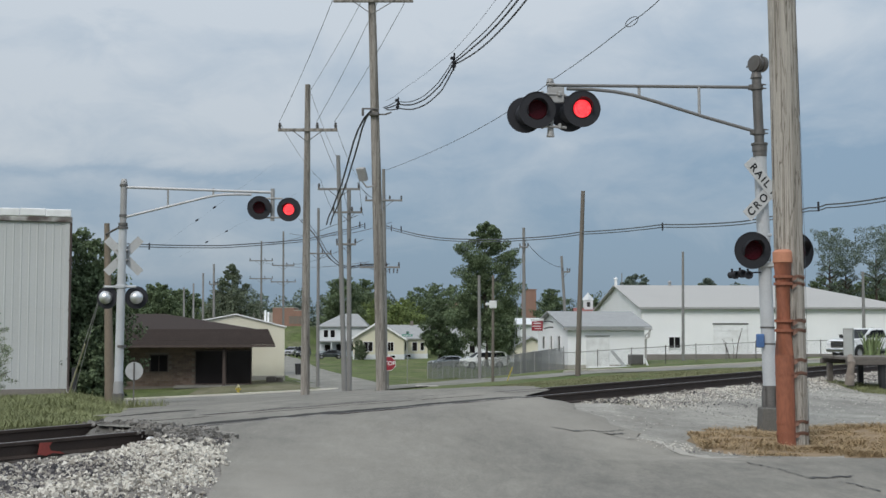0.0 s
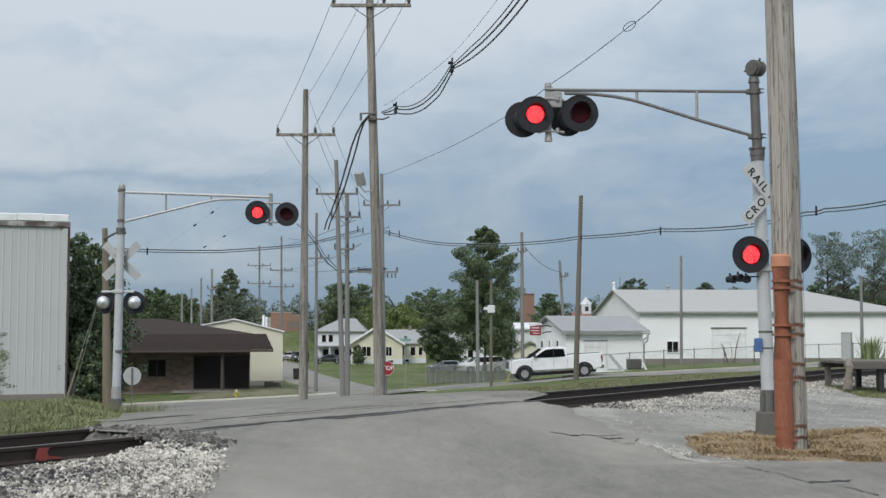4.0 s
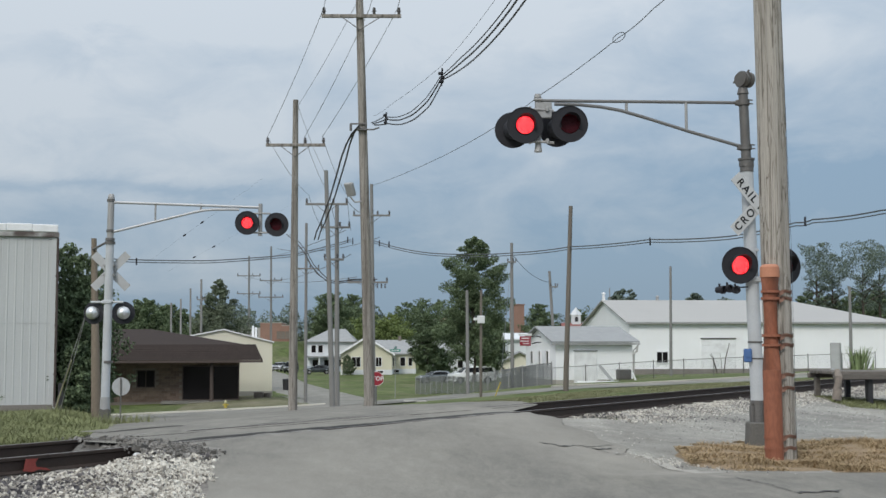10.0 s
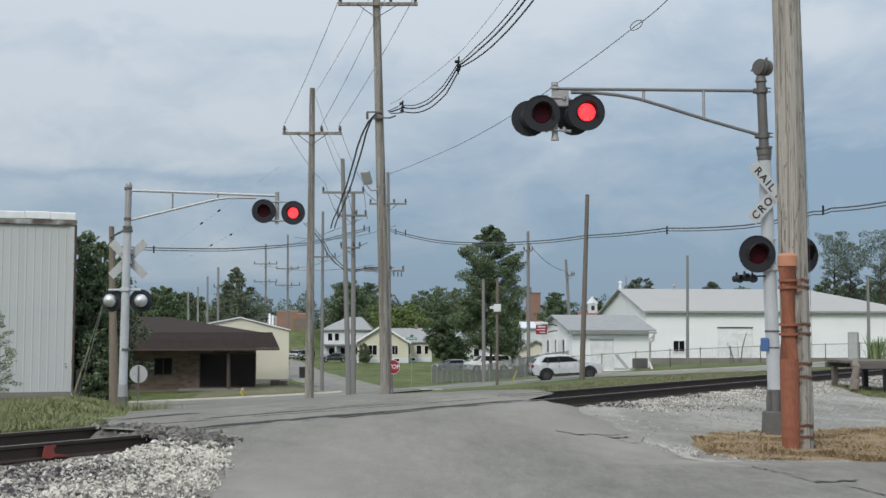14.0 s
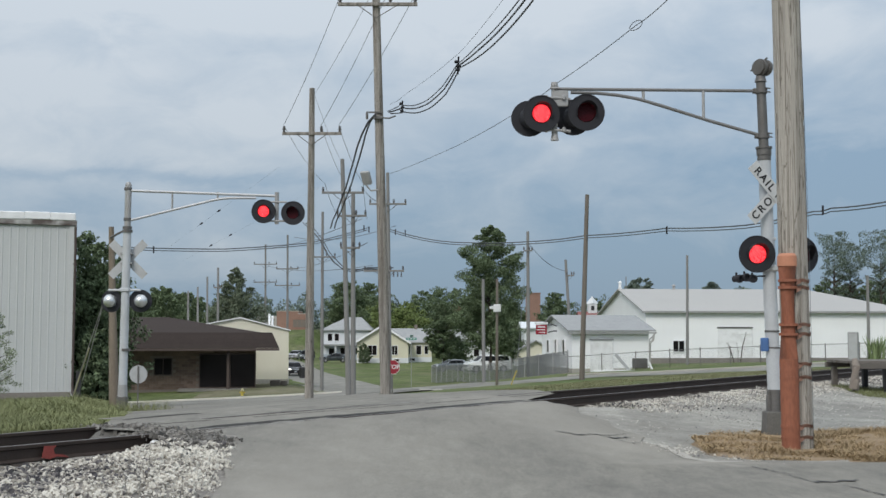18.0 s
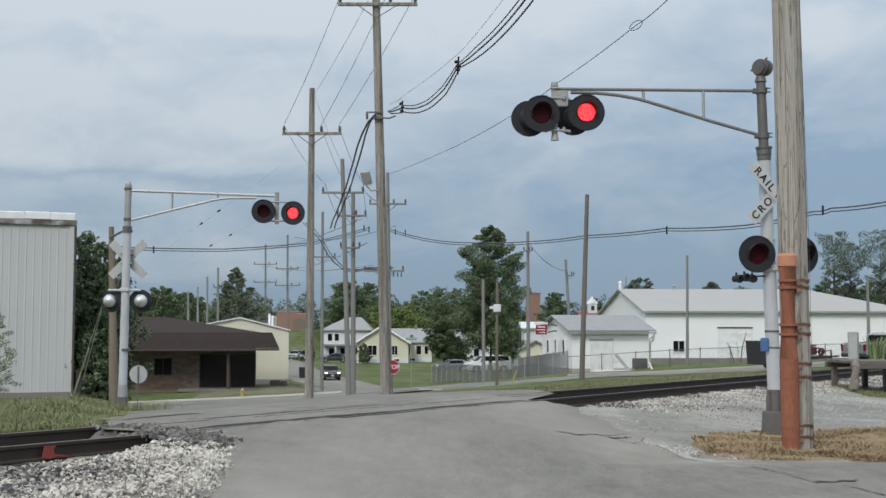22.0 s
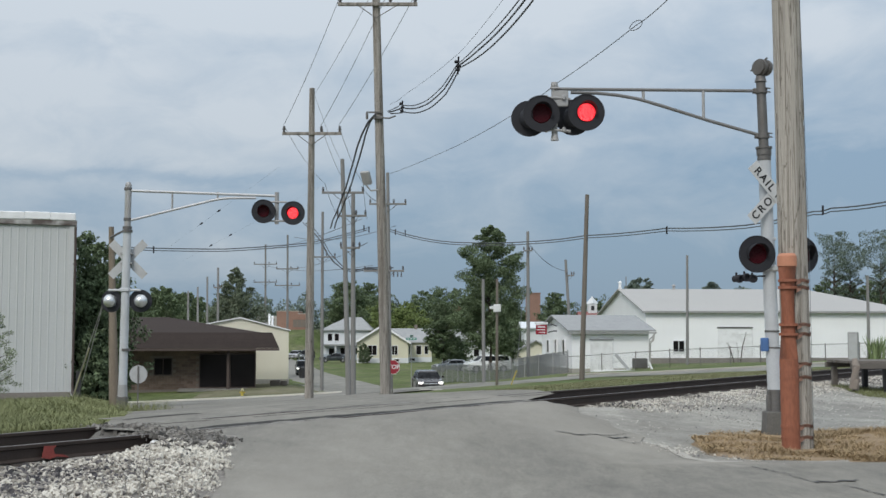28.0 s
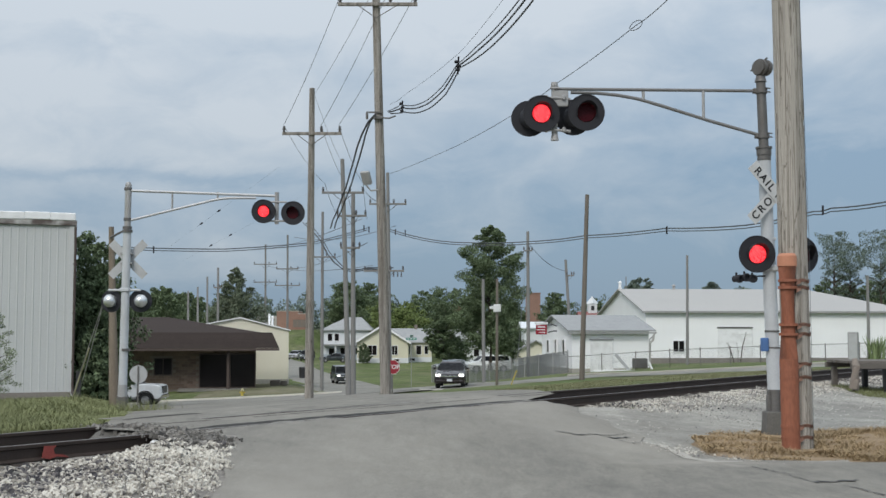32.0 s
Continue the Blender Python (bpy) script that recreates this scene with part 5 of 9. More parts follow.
def far_poles():
    rows = (
        (-3.39, 78, (-3.57, 78.00, 11.53), 0.15, [(11.9, 2.4, 0, 0), (7.6, 2.6, 0, -0.3)]),
        (-9.91, 100, (-9.93, 100.00, 11.20), 0.15, [(11.0, 2.2, 0, 0)]),
        (-21.81, 150, (-21.92, 150.00, 12.14), 0.15, [(13.4, 2.9, 0, 0), (11.2, 2.9, 0, 0)]),
        (-17.83, 140, (-17.93, 140.00, 12.52), 0.15, [(12.5, 2.6, 0, 0), (10.6, 2.9, 0, 0)]),
        (6.85, 98, (6.85, 98.00, 9.40), 0.16, [(10.2, 0.7, 0, 0)]),
        (10.60, 100, (10.09, 100.00, 7.23), 0.15, [(8.0, 0.6, 0, 0.3)]),
        (7.37, 65, (7.74, 65.00, 8.62), 0.15, []),
        (20.00, 100, (20.10, 100.00, 7.60), 0.13, []),
        (31.38, 90, (31.41, 90.00, 5.46), 0.13, []),
        (2.60, 78, (2.57, 78.00, 4.67), 0.13, []),
        (-23.39, 112, (-23.45, 112.00, 5.09), 0.11, []),
        (-22.51, 112, (-22.57, 112.00, 5.45), 0.11, []),
        (-22.78, 118, (-22.86, 118.00, 6.67), 0.12, []),
        (-21.74, 118, (-21.83, 118.00, 7.55), 0.14, [(9.0, 0.8, 0, 0)]),
        (0.87, 170, (1.03, 170.00, 4.74), 0.12, []),
        (20.25, 135, (20.32, 135.00, 7.46), 0.07, []),
    )
    for x, y, top, r, bars in rows:
        pole((x, y, land(x, y)), top, r, r * 0.72, "distant grey wooden utility pole", bars, POLE_FAR if x < 7 or x > 8 else POLE_DARK, seg=10)
    # slim post with a white box
    x, y = 3.08, 70
    t = pole((x, y, land(x, y)), (3.12, 70.00, 4.31), 0.085, 0.075, "brown wooden post with a white box", (), POLE_DARK, "service_post", "")
    bm = bmesh.new()
    box(bm, (0.02, -0.16, 2.63 - land(x, y)), (0.42, 0.2, 0.44), bevel=0.03)
    box(bm, (-0.28, -0.14, 2.66 - land(x, y)), (0.26, 0.12, 0.16), bevel=0.02)
    part("white_box", bm, SIGN_WHITE, t, "small white box and lamp on the post")


def side_pole():
    """Brown pole behind the silver signal, with guy wires to the ground."""
    x, y = -10.74, 40
    z = land(x, y)
    t = pole((x, y, z), (-10.94, 40.00, 4.70), 0.165, 0.085, "short brown wooden pole with guy wires", (), POLE_TAN, "guyed_pole", "")
    bm = bmesh.new()
    tube(bm, [(-0.19, -0.1, 4.33 - z), (0.2, -0.8, 4.39 - z), (0.62, -1.5, 4.45 - z)], 0.035, 6)
    part("stub_arm", bm, GREY_STEEL, t)
    for dx in (0.0, 0.22):
        cable([(-11.07, 40.00, 2.50), (-13.06 + dx, 43, -1.15)], 0.014, "steel guy wire running down to the ground", GALV, "guy_wire")
    bm = bmesh.new()
    rod(bm, (-12.06, 41.6, 0.70), (-13.01, 42.9, -1.2), 0.024, seg=8)
    solid("guy_guard", bm, GUY_YELLOW, "faded yellow guard on a guy wire", "guy guard")


def near_pole():
    """The big weathered pole beside the camera's road, with an orange cable guard strapped to it."""
    x, y, z = 4.866, 16.8, -0.45
    t = thing("utility_pole", "large weathered grey wooden pole with an orange cable guard", "utility pole", (x, y, z), group="utility poles")
    bm = bmesh.new()
    seg, rows = 30, 40
    rng = random.Random(5)
    ribs = [rng.uniform(-1, 1) for _ in range(seg)]
    grid_v = []
    for j in range(rows + 1):
        h = -0.4 + 11.4 * j / rows
        r = 0.198 - 0.0010 * h
        row = []
        for k in range(seg):
            a = 2 * math.pi * k / seg
            rr = r * (1 + 0.013 * ribs[k] + 0.016 * noise.noise((math.cos(a) * 2.5, math.sin(a) * 2.5, h * 0.35)))
            row.append(bm.verts.new((math.cos(a) * rr - 0.0088 * h, math.sin(a) * rr, h)))
        grid_v.append(row)
    for a, b in zip(grid_v, grid_v[1:]):
        for k in range(seg):
            bm.faces.new((a[k], a[(k + 1) % seg], b[(k + 1) % seg], b[k]))
    bm.faces.new(grid_v[-1])
    part("shaft", bm, NEAR_WOOD, t, smooth=True)
    # drying checks: long dark splits
    for k in range(9):
        a = radians(rng.uniform(190, 350))
        h0 = rng.uniform(0.6, 5.2)
        ln = rng.uniform(0.5, 1.9)
        bm = bmesh.new()
        for s in range(5):
            f = s / 5
            hh = h0 + ln * f
            rr = 0.1985 - 0.0010 * hh
            rod(bm, (math.cos(a + 0.02 * s) * rr - 0.0088 * hh, math.sin(a + 0.02 * s) * rr, hh), (math.cos(a + 0.02 * s + 0.02) * rr - 0.0088 * (hh + ln / 5), math.sin(a + 0.02 * s + 0.02) * rr, hh + ln / 5), 0.005, seg=4)
        part("split", bm, POLE_DARK, t)
    # cable guard: half-round pipe with a paler cap
    gx, gy = -0.168, -0.22
    bm = bmesh.new()
    tube(bm, [(gx + 0.004, gy, 0.0), (gx - 0.006, gy, 1.3), (gx - 0.006, gy, 2.60)], 0.124, 22)
    part("cable_guard", bm, ORANGE, t, "faded orange plastic cable guard", smooth=True)
    bm = bmesh.new()
    rod(bm, (gx - 0.006, gy, 2.56), (gx - 0.006, gy, 2.70), 0.132, 0.130, 24)
    rod(bm, (gx - 0.006, gy, 2.70), (gx - 0.006, gy, 2.735), 0.130, 0.098, 24)
    part("guard_cap", bm, ORANGE_TOP, t, "brighter orange cap", smooth=True)
    for h in (2.365, 2.27, 1.765, 1.635, 1.23, 1.05, 0.395, 0.24):
        bm = bmesh.new()
        n = 20
        pts = []
        for k in range(n + 1):
            a = radians(-150 + 200 * k / n)
            pts.append((math.cos(a) * 0.204 - 0.0088 * h, math.sin(a) * 0.204, h + 0.01 * math.sin(k)))
        pts.insert(0, (gx - 0.09, gy - 0.1, h))
        prev = None
        for p in pts:
            c = [bm.verts.new((p[0], p[1], p[2] + s)) for s in (-0.022, 0.022)]
            if prev:
                bm.faces.new((prev[0], c[0], c[1], prev[1]))
            prev = c
        bmesh.ops.solidify(bm, geom=bm.faces[:], thickness=0.006)
        part("strap", bm, STRAP, t, "rusty orange strap round the pole")
        bm = bmesh.new()
        rod(bm, (gx - 0.003, gy, h - 0.018), (gx - 0.003, gy, h + 0.018), 0.1275, seg=24)
        part("guard_band", bm, ORANGE, t, smooth=True)
        bm = bmesh.new()
        prism(bm, [(0.0, -0.055), (0.075, 0.0), (0.0, 0.02)], 0.03, Matrix.Translation((gx + 0.105, gy - 0.03, h - 0.02)))
        part("strap_bracket", bm, STRAP, t)
    # a thin riser wire on the far side
    bm = bmesh.new()
    tube(bm, [(0.17, -0.13, 0.0), (0.16, -0.13, 3.0), (0.10, -0.12, 6.4), (0.03, -0.1, 10.5)], 0.003, 5)
    part("riser_wire", bm, WIRE_GREY, t)


def wires():
    lab = "thin bare power line between poles"
    m_ends = [(-3.70, 42.85, 13.2), (-2.05, 42.85, 13.2), (-1.05, 42.85, 13.2)]
    l_ends = [(-6.72, 50.85, 9.95), (-5.15, 50.85, 9.95), (-4.4, 50.85, 9.95)]
    p_ends = [(-6.44, 66.00, 9.35), (-5.30, 66.00, 9.35), (-4.35, 66.00, 9.35)]
    q_ends = [(-5.77, 68.00, 7.59), (-4.95, 68.00, 7.59), (-4.25, 68.00, 7.59)]
    for a, b, c, d in zip(m_ends, l_ends, p_ends, q_ends):
        cable([(a[0] * 0.2 + 3.0, 4.0, 14.6), a], 0.010, lab, WIRE_GREY, "power_line", 0.25)
        cable([a, b], 0.010, lab, WIRE_GREY, "power_line", 0.15)
        cable([b, c], 0.010, lab, WIRE_GREY, "power_line", 0.25)
        cable([c, d], 0.012, lab, WIRE_GREY, "power_line", 0.25)
    cable([(-2.45, 43, 13.6), (-5.45, 51, 11.3)], 0.008, lab, WIRE_GREY, "power_line", 0.12)
    cable([(-5.45, 51, 11.3), (-5.49, 66.00, 10.44)], 0.008, lab, WIRE_GREY, "power_line", 0.2)
    # heavy bundled cables that leave the tall pole toward the camera's side
    lab = "heavy black bundled cable with spacers"
    run = [(-1.91, 42.50, 8.98), (-1.41, 41.60, 8.97), (-0.92, 40.70, 8.78), (-0.45, 39.60, 8.76), (0.04, 38.40, 8.97), (0.47, 37.00, 9.41), (0.99, 33.00, 8.98), (1.39, 29.00, 8.53), (1.75, 25.00, 8.19), (2.03, 19.00, 7.58)]
    for k, r in ((0, 0.024), (1, 0.022), (2, 0.016)):
        drop = (0.0, 0.15, -0.10)[k]
        swing = (0.0, 0.06, -0.05)[k]
        cable([(x + swing, y, z - drop * (0.3 if i in (0, 5) else 1.0)) for i, (x, y, z) in enumerate(run)], r, lab, WIRE, "bundled_cable", 0.02, 4)
    cable([(-1.87, 42.50, 9.26), (-1.23, 41.00, 9.36), (0.47, 36.00, 9.57), (1.45, 29.00, 9.26), (1.83, 22.00, 8.48)], 0.006, "thin messenger wire above the cable", WIRE_GREY, "messenger_wire", 0.05, 5)
    for p, s in (((-1.41, 41.20, 8.91), 0.16), ((0.44, 36.00, 9.19), 0.2)):
        bm = bmesh.new()
        for k in range(3):
            box(bm, (0.03 * math.sin(k * 2.1), 0, (k - 1) * 0.12), (s * 0.7, 0.1, 0.09), bevel=0.02)
        rod(bm, (0, 0, -s * 1.3), (0.03, 0, s * 1.4), 0.03, seg=6)
        solid("cable_spacer", bm, BLACK, "black spacer clamped to the heavy cable", "cable spacer", p, 20)
    for k, r in ((0, 0.036), (1, 0.034)):
        d = 0.20 * k
        run = [(-2.40, 42.60, 8.91), (-2.70, 43.60, 8.83), (-3.01, 45.00, 8.64), (-3.32, 47.00, 8.49), (-3.60, 49.00, 8.27), (-3.95, 51.50, 8.04), (-4.31, 54.00, 7.77), (-4.72, 56.50, 7.49), (-5.15, 59.00, 7.16), (-5.59, 61.50, 6.92), (-5.93, 64.00, 6.73)]
        cable([(x + d * min(1, i / 3), y, z) for i, (x, y, z) in enumerate(run)], r, "heavy black cable drooping from pole to pole", WIRE, "bundled_cable", 0.0, 3)
    for k in range(3):
        run = [(-11.10, 96.00, 9.95), (-9.84, 91.00, 8.90), (-8.63, 85.00, 7.67), (-7.80, 81.00, 6.61), (-7.04, 78.00, 5.80), (-6.44, 77.00, 5.27), (-5.87, 78.00, 5.25), (-5.10, 79.00, 5.41), (-3.45, 79.00, 5.45)]
        cable([(x + 0.12 * k, y, z - 0.10 * (k % 2) - 0.05 * math.sin(2.1 * i + k)) for i, (x, y, z) in enumerate(run)], 0.03, "slack of black cable between far poles", WIRE, "slack_cable", 0.0, 3)
    # single wire over the near signal, with a small loop
    cable([(-1.93, 44.00, 6.99), (0.27, 36.00, 6.71), (1.70, 30.00, 6.60), (2.46, 26.00, 6.59), (3.38, 21.00, 6.58), (3.60, 19.00, 6.52), (3.56, 14.00, 5.97)], 0.008, "single thin service wire", WIRE_GREY, "service_wire", 0.03, 6)
    bm = bmesh.new()
    c = Vector((3.38, 21.00, 6.58))
    tube(bm, [c + Vector((0.11 * math.cos(a), 0, 0.075 * math.sin(a) + 0.05 * math.cos(a))) for a in [k * 2 * math.pi / 18 for k in range(19)]], 0.008, 5)
    solid("wire_loop", bm, WIRE_GREY, "small loop tied in the service wire", "wire loop", smooth=True)
    # the trunk cable along the street
    lab = "trunk cable strung along the street poles"
    for dz, r in ((0, 0.031), (-0.13, 0.025)):
        f = lambda p, o=dz: (p[0], p[1], p[2] + o)
        cable([f((-3.37, 77.00, 7.78)), f((-0.83, 74.00, 6.91)), f((1.52, 71.00, 6.48)), f((4.78, 68.00, 6.32)), f((7.63, 65.00, 6.42)), f((10.70, 58.00, 6.21)), f((13.24, 53.00, 5.91)), f((14.99, 49.00, 6.12)), f((15.36, 48.00, 6.14)), f((16.55, 44.00, 6.05)), f((18.78, 36.00, 6.07))], r, lab, WIRE_GREY, "trunk_cable", 0.05, 5)
        cable([f((-20.90, 62.00, 5.98)), f((-16.76, 65.00, 5.79)), f((-12.51, 70.00, 6.04)), f((-8.28, 76.00, 6.85)), f((-4.99, 80.00, 8.12))], r, lab, WIRE_GREY, "trunk_cable", 0.03, 5)
    for p in ((7.63, 65.00, 6.42), (10.70, 58.00, 6.21), (15.05, 48.00, 6.16), (-16.24, 65.00, 5.79), (-15.49, 65.00, 5.76), (-3.01, 77.00, 7.71), (-2.40, 77.00, 7.66), (-4.70, 77.00, 7.86), (-5.02, 77.00, 7.95)):
        bm = bmesh.new()
        box(bm, (0, 0, -0.1), (0.07, 0.08, 0.38), bevel=0.01)
        solid("cable_spacer", bm, BLACK, "black spacer clamped to the trunk cable", "cable spacer", p)
    for a, b in (((-12.29, 100.00, 9.10), (-3.05, 78.00, 8.09)), ((-22.97, 150.00, 11.65), (-4.57, 68.00, 7.59)), ((-21.90, 150.00, 9.55), (-4.50, 78.00, 5.54)), ((-17.90, 140.00, 8.73), (-4.24, 68.00, 6.25)), ((6.89, 98.00, 8.48), (10.18, 100.00, 6.30)), ((-4.44, 66.00, 9.19), (-3.42, 78.00, 9.84))):
        cable([a, b], 0.02, "distant power line between far poles", WIRE_GREY, "power_line", 0.5)
    # marker pieces on two faint lines
    for a, b, marks in (((-13.92, 60.00, 5.16), (-7.30, 54.00, 8.63), (0.36, 0.51)), ((-14.94, 70.00, 5.39), (-6.56, 64.00, 8.91), (0.215, 0.365))):
        cable([a, b], 0.002, "faint thin line crossing the sky", WIRE_GREY, "power_line", 0.0)
        a, b = Vector(a), Vector(b)
        for f in marks:
            bm = bmesh.new()
            p, d = a.lerp(b, f), (b - a).normalized()
            rod(bm, p - d * 0.10, p + d * 0.06, 0.03, 0.045, 8)
            rod(bm, p + d * 0.06, p + d * 0.14, 0.045, 0.012, 8)
            solid("line_marker", bm, BLACK, "small dark marker clipped on a thin line", "line marker", group="line markers")


near_pole()
big_poles()
far_poles()
side_pole()
wires()

# ---------- buildings ----------
def gable_prism(bm, w, d, h0, h1, z0=0.0):
    """Walls of a gabled block: ridge along x, centred on x, its front at y 0."""
    m = pose(0, 0, 0, 0, 0, 0)
    out = [(0, z0), (d, z0), (d, h0), (d / 2, h1), (0, h0)]
    vs = [[bm.verts.new((s * w / 2, y, z)) for y, z in out] for s in (-1, 1)]
    n = len(out)
    bm.faces.new(vs[0])
    bm.faces.new(vs[1][::-1])
    for k in range(n):
        if k not in (2, 3):
            bm.faces.new((vs[0][k], vs[0][(k + 1) % n], vs[1][(k + 1) % n], vs[1][k]))
    for k in (2, 3):
        bm.faces.new((vs[0][k], vs[0][(k + 1) % n], vs[1][(k + 1) % n], vs[1][k]))


def roof_slab(bm, w, d, h0, h1, over=0.4, thick=0.14):
    """Two sloping slabs over a gabled block whose ridge runs along x."""
    slope = (h1 - h0) / (d / 2)
    for s in (0, 1):
        y0, z0 = (-over, h0 - over * slope) if s == 0 else (d + over, h0 - over * slope)
        y1, z1 = d / 2, h1
        a = [(-w / 2 - over, y0, z0), (w / 2 + over, y0, z0), (w / 2 + over, y1, z1), (-w / 2 - over, y1, z1)]
        lo = [bm.verts.new((x, y, z + 0.02)) for x, y, z in a]
        hi = [bm.verts.new((x, y, z + 0.02 + thick)) for x, y, z in a]
        bm.faces.new(lo)
        bm.faces.new(hi[::-1])
        for k in range(4):
            bm.faces.new((lo[k], hi[k], hi[(k + 1) % 4], lo[(k + 1) % 4]))


def window(parent, x, y, z, w, h, frame_mat, glass=None, facing="front", bars=1, name="window"):
    """A framed window on a wall whose outside faces -y (front) or -x (end)."""
    m = Matrix.Translation((x, y, z)) if facing == "front" else Matrix.Translation((x, y, z)) @ pose(0, 0, 0, 0, 0, -90)
    bm = bmesh.new()
    f = 0.07
    for cx, cz, sx, sz in ((0, h / 2 - f / 2, w, f), (0, -h / 2 + f / 2, w, f), (-w / 2 + f / 2, 0, f, h - 2 * f), (w / 2 - f / 2, 0, f, h - 2 * f)):
        box(bm, (cx, -0.03, cz), (sx, 0.09, sz), m)
    for k in range(1, bars + 1):
        box(bm, (-w / 2 + w * k / (bars + 1), -0.03, 0), (0.05, 0.07, h - 2 * f), m)
    fr = part(name, bm, frame_mat, parent)
    bm = bmesh.new()
    box(bm, (0, -0.008, 0), (w - 2 * f, 0.012, h - 2 * f), m)
    part("pane", bm, glass or DARK_GLASS, fr)
    return fr


def metal_building():
    """Tall grey ribbed-metal building behind the grass bank."""
    t = thing("metal_building", "tall pale grey ribbed metal building with white roof edge", "building", (-15.25, 50.0, -1.37), 18.5)
    L, H, D = 24.0, 7.05, 15.0
    bm = bmesh.new()
    box(bm, (-L / 2, D / 2, H / 2), (L - 0.1, D - 0.02, H - 0.05))
    part("wall", bm, METAL_WALL, t)
    w = 0.92
    bm = bmesh.new()
    front = [(0.003, -0.006)]
    for k in range(3):
        c = 0.15 + k * w / 3
        front += [(c - 0.035, -0.006), (c - 0.018, -0.020), (c + 0.018, -0.020), (c + 0.035, -0.006)]
    front.append((w - 0.003, -0.006))
    ring = front + [(w - 0.003, 0.0), (0.003, 0.0)]
    lo, hi = [[bm.verts.new((x, y, z)) for x, y in ring] for z in (0.0, H)]
    for k in range(len(ring)):
        j = (k + 1) % len(ring)
        bm.faces.new((lo[k], lo[j], hi[j], hi[k]))
    bm.faces.new(lo[::-1])
    bm.faces.new(hi)
    lower = mesh_of("wall_panel", bm, METAL_WALL)
    for i in range(25):
        for z, part_h in ((0.0, 0.49), (H * 0.49 + 0.01, 0.51)):
            ob = new("wall_panel", lower)
            ob.parent = t
            ob.matrix_basis = Matrix.Translation((-(i + 1) * w - 0.12, -0.012 - (0.006 if z else 0), z)) @ Matrix.Diagonal((1, 1, part_h, 1))
    bm = bmesh.new()
    box(bm, (0.0, 0.0, H / 2), (0.28, 0.16, H), bevel=0.01)
    part("corner_trim", bm, METAL_WALL, t)
    bm = bmesh.new()
    rod(bm, (0.10, -0.06, 0.25), (0.10, -0.06, H - 0.1), 0.055, seg=10)
    for z in (1.4, 3.4, 5.4):
        box(bm, (0.10, -0.05, z), (0.15, 0.09, 0.06))
    tube(bm, [(0.10, -0.06, 0.3), (0.10, -0.12, 0.18), (0.12, -0.3, 0.1)], 0.055, 8)
    part("downpipe", bm, BROWN_TRIM, t, "dark downpipe at the corner", smooth=True)
    bm = bmesh.new()
    box(bm, (-L / 2 + 0.1, D / 2, H + 0.04), (L + 0.1, D + 0.30, 0.22), bevel=0.02)
    part("gutter", bm, FLAKED, t, "dark gutter board, white paint flaking")
    bm = bmesh.new()
    rng = random.Random(8)
    for k in range(24):
        box(bm, (-k * 1.0 - 0.4, -0.10, H + 0.30 + rng.uniform(-0.01, 0.01)), (0.995, 0.16, 0.32), bevel=0.03)
    box(bm, (-L / 2 + 0.1, D / 2, H + 0.30), (L, D, 0.30))
    part("coping", bm, SNOWY_TRIM, t, "bright white roof edge")
    bm = bmesh.new()
    box(bm, (-L / 2, D / 2 - 0.02, 0.0), (L + 0.05, D + 0.14, 0.36))
    part("foundation", bm, STAINED_BASE, t, "stained concrete foundation")


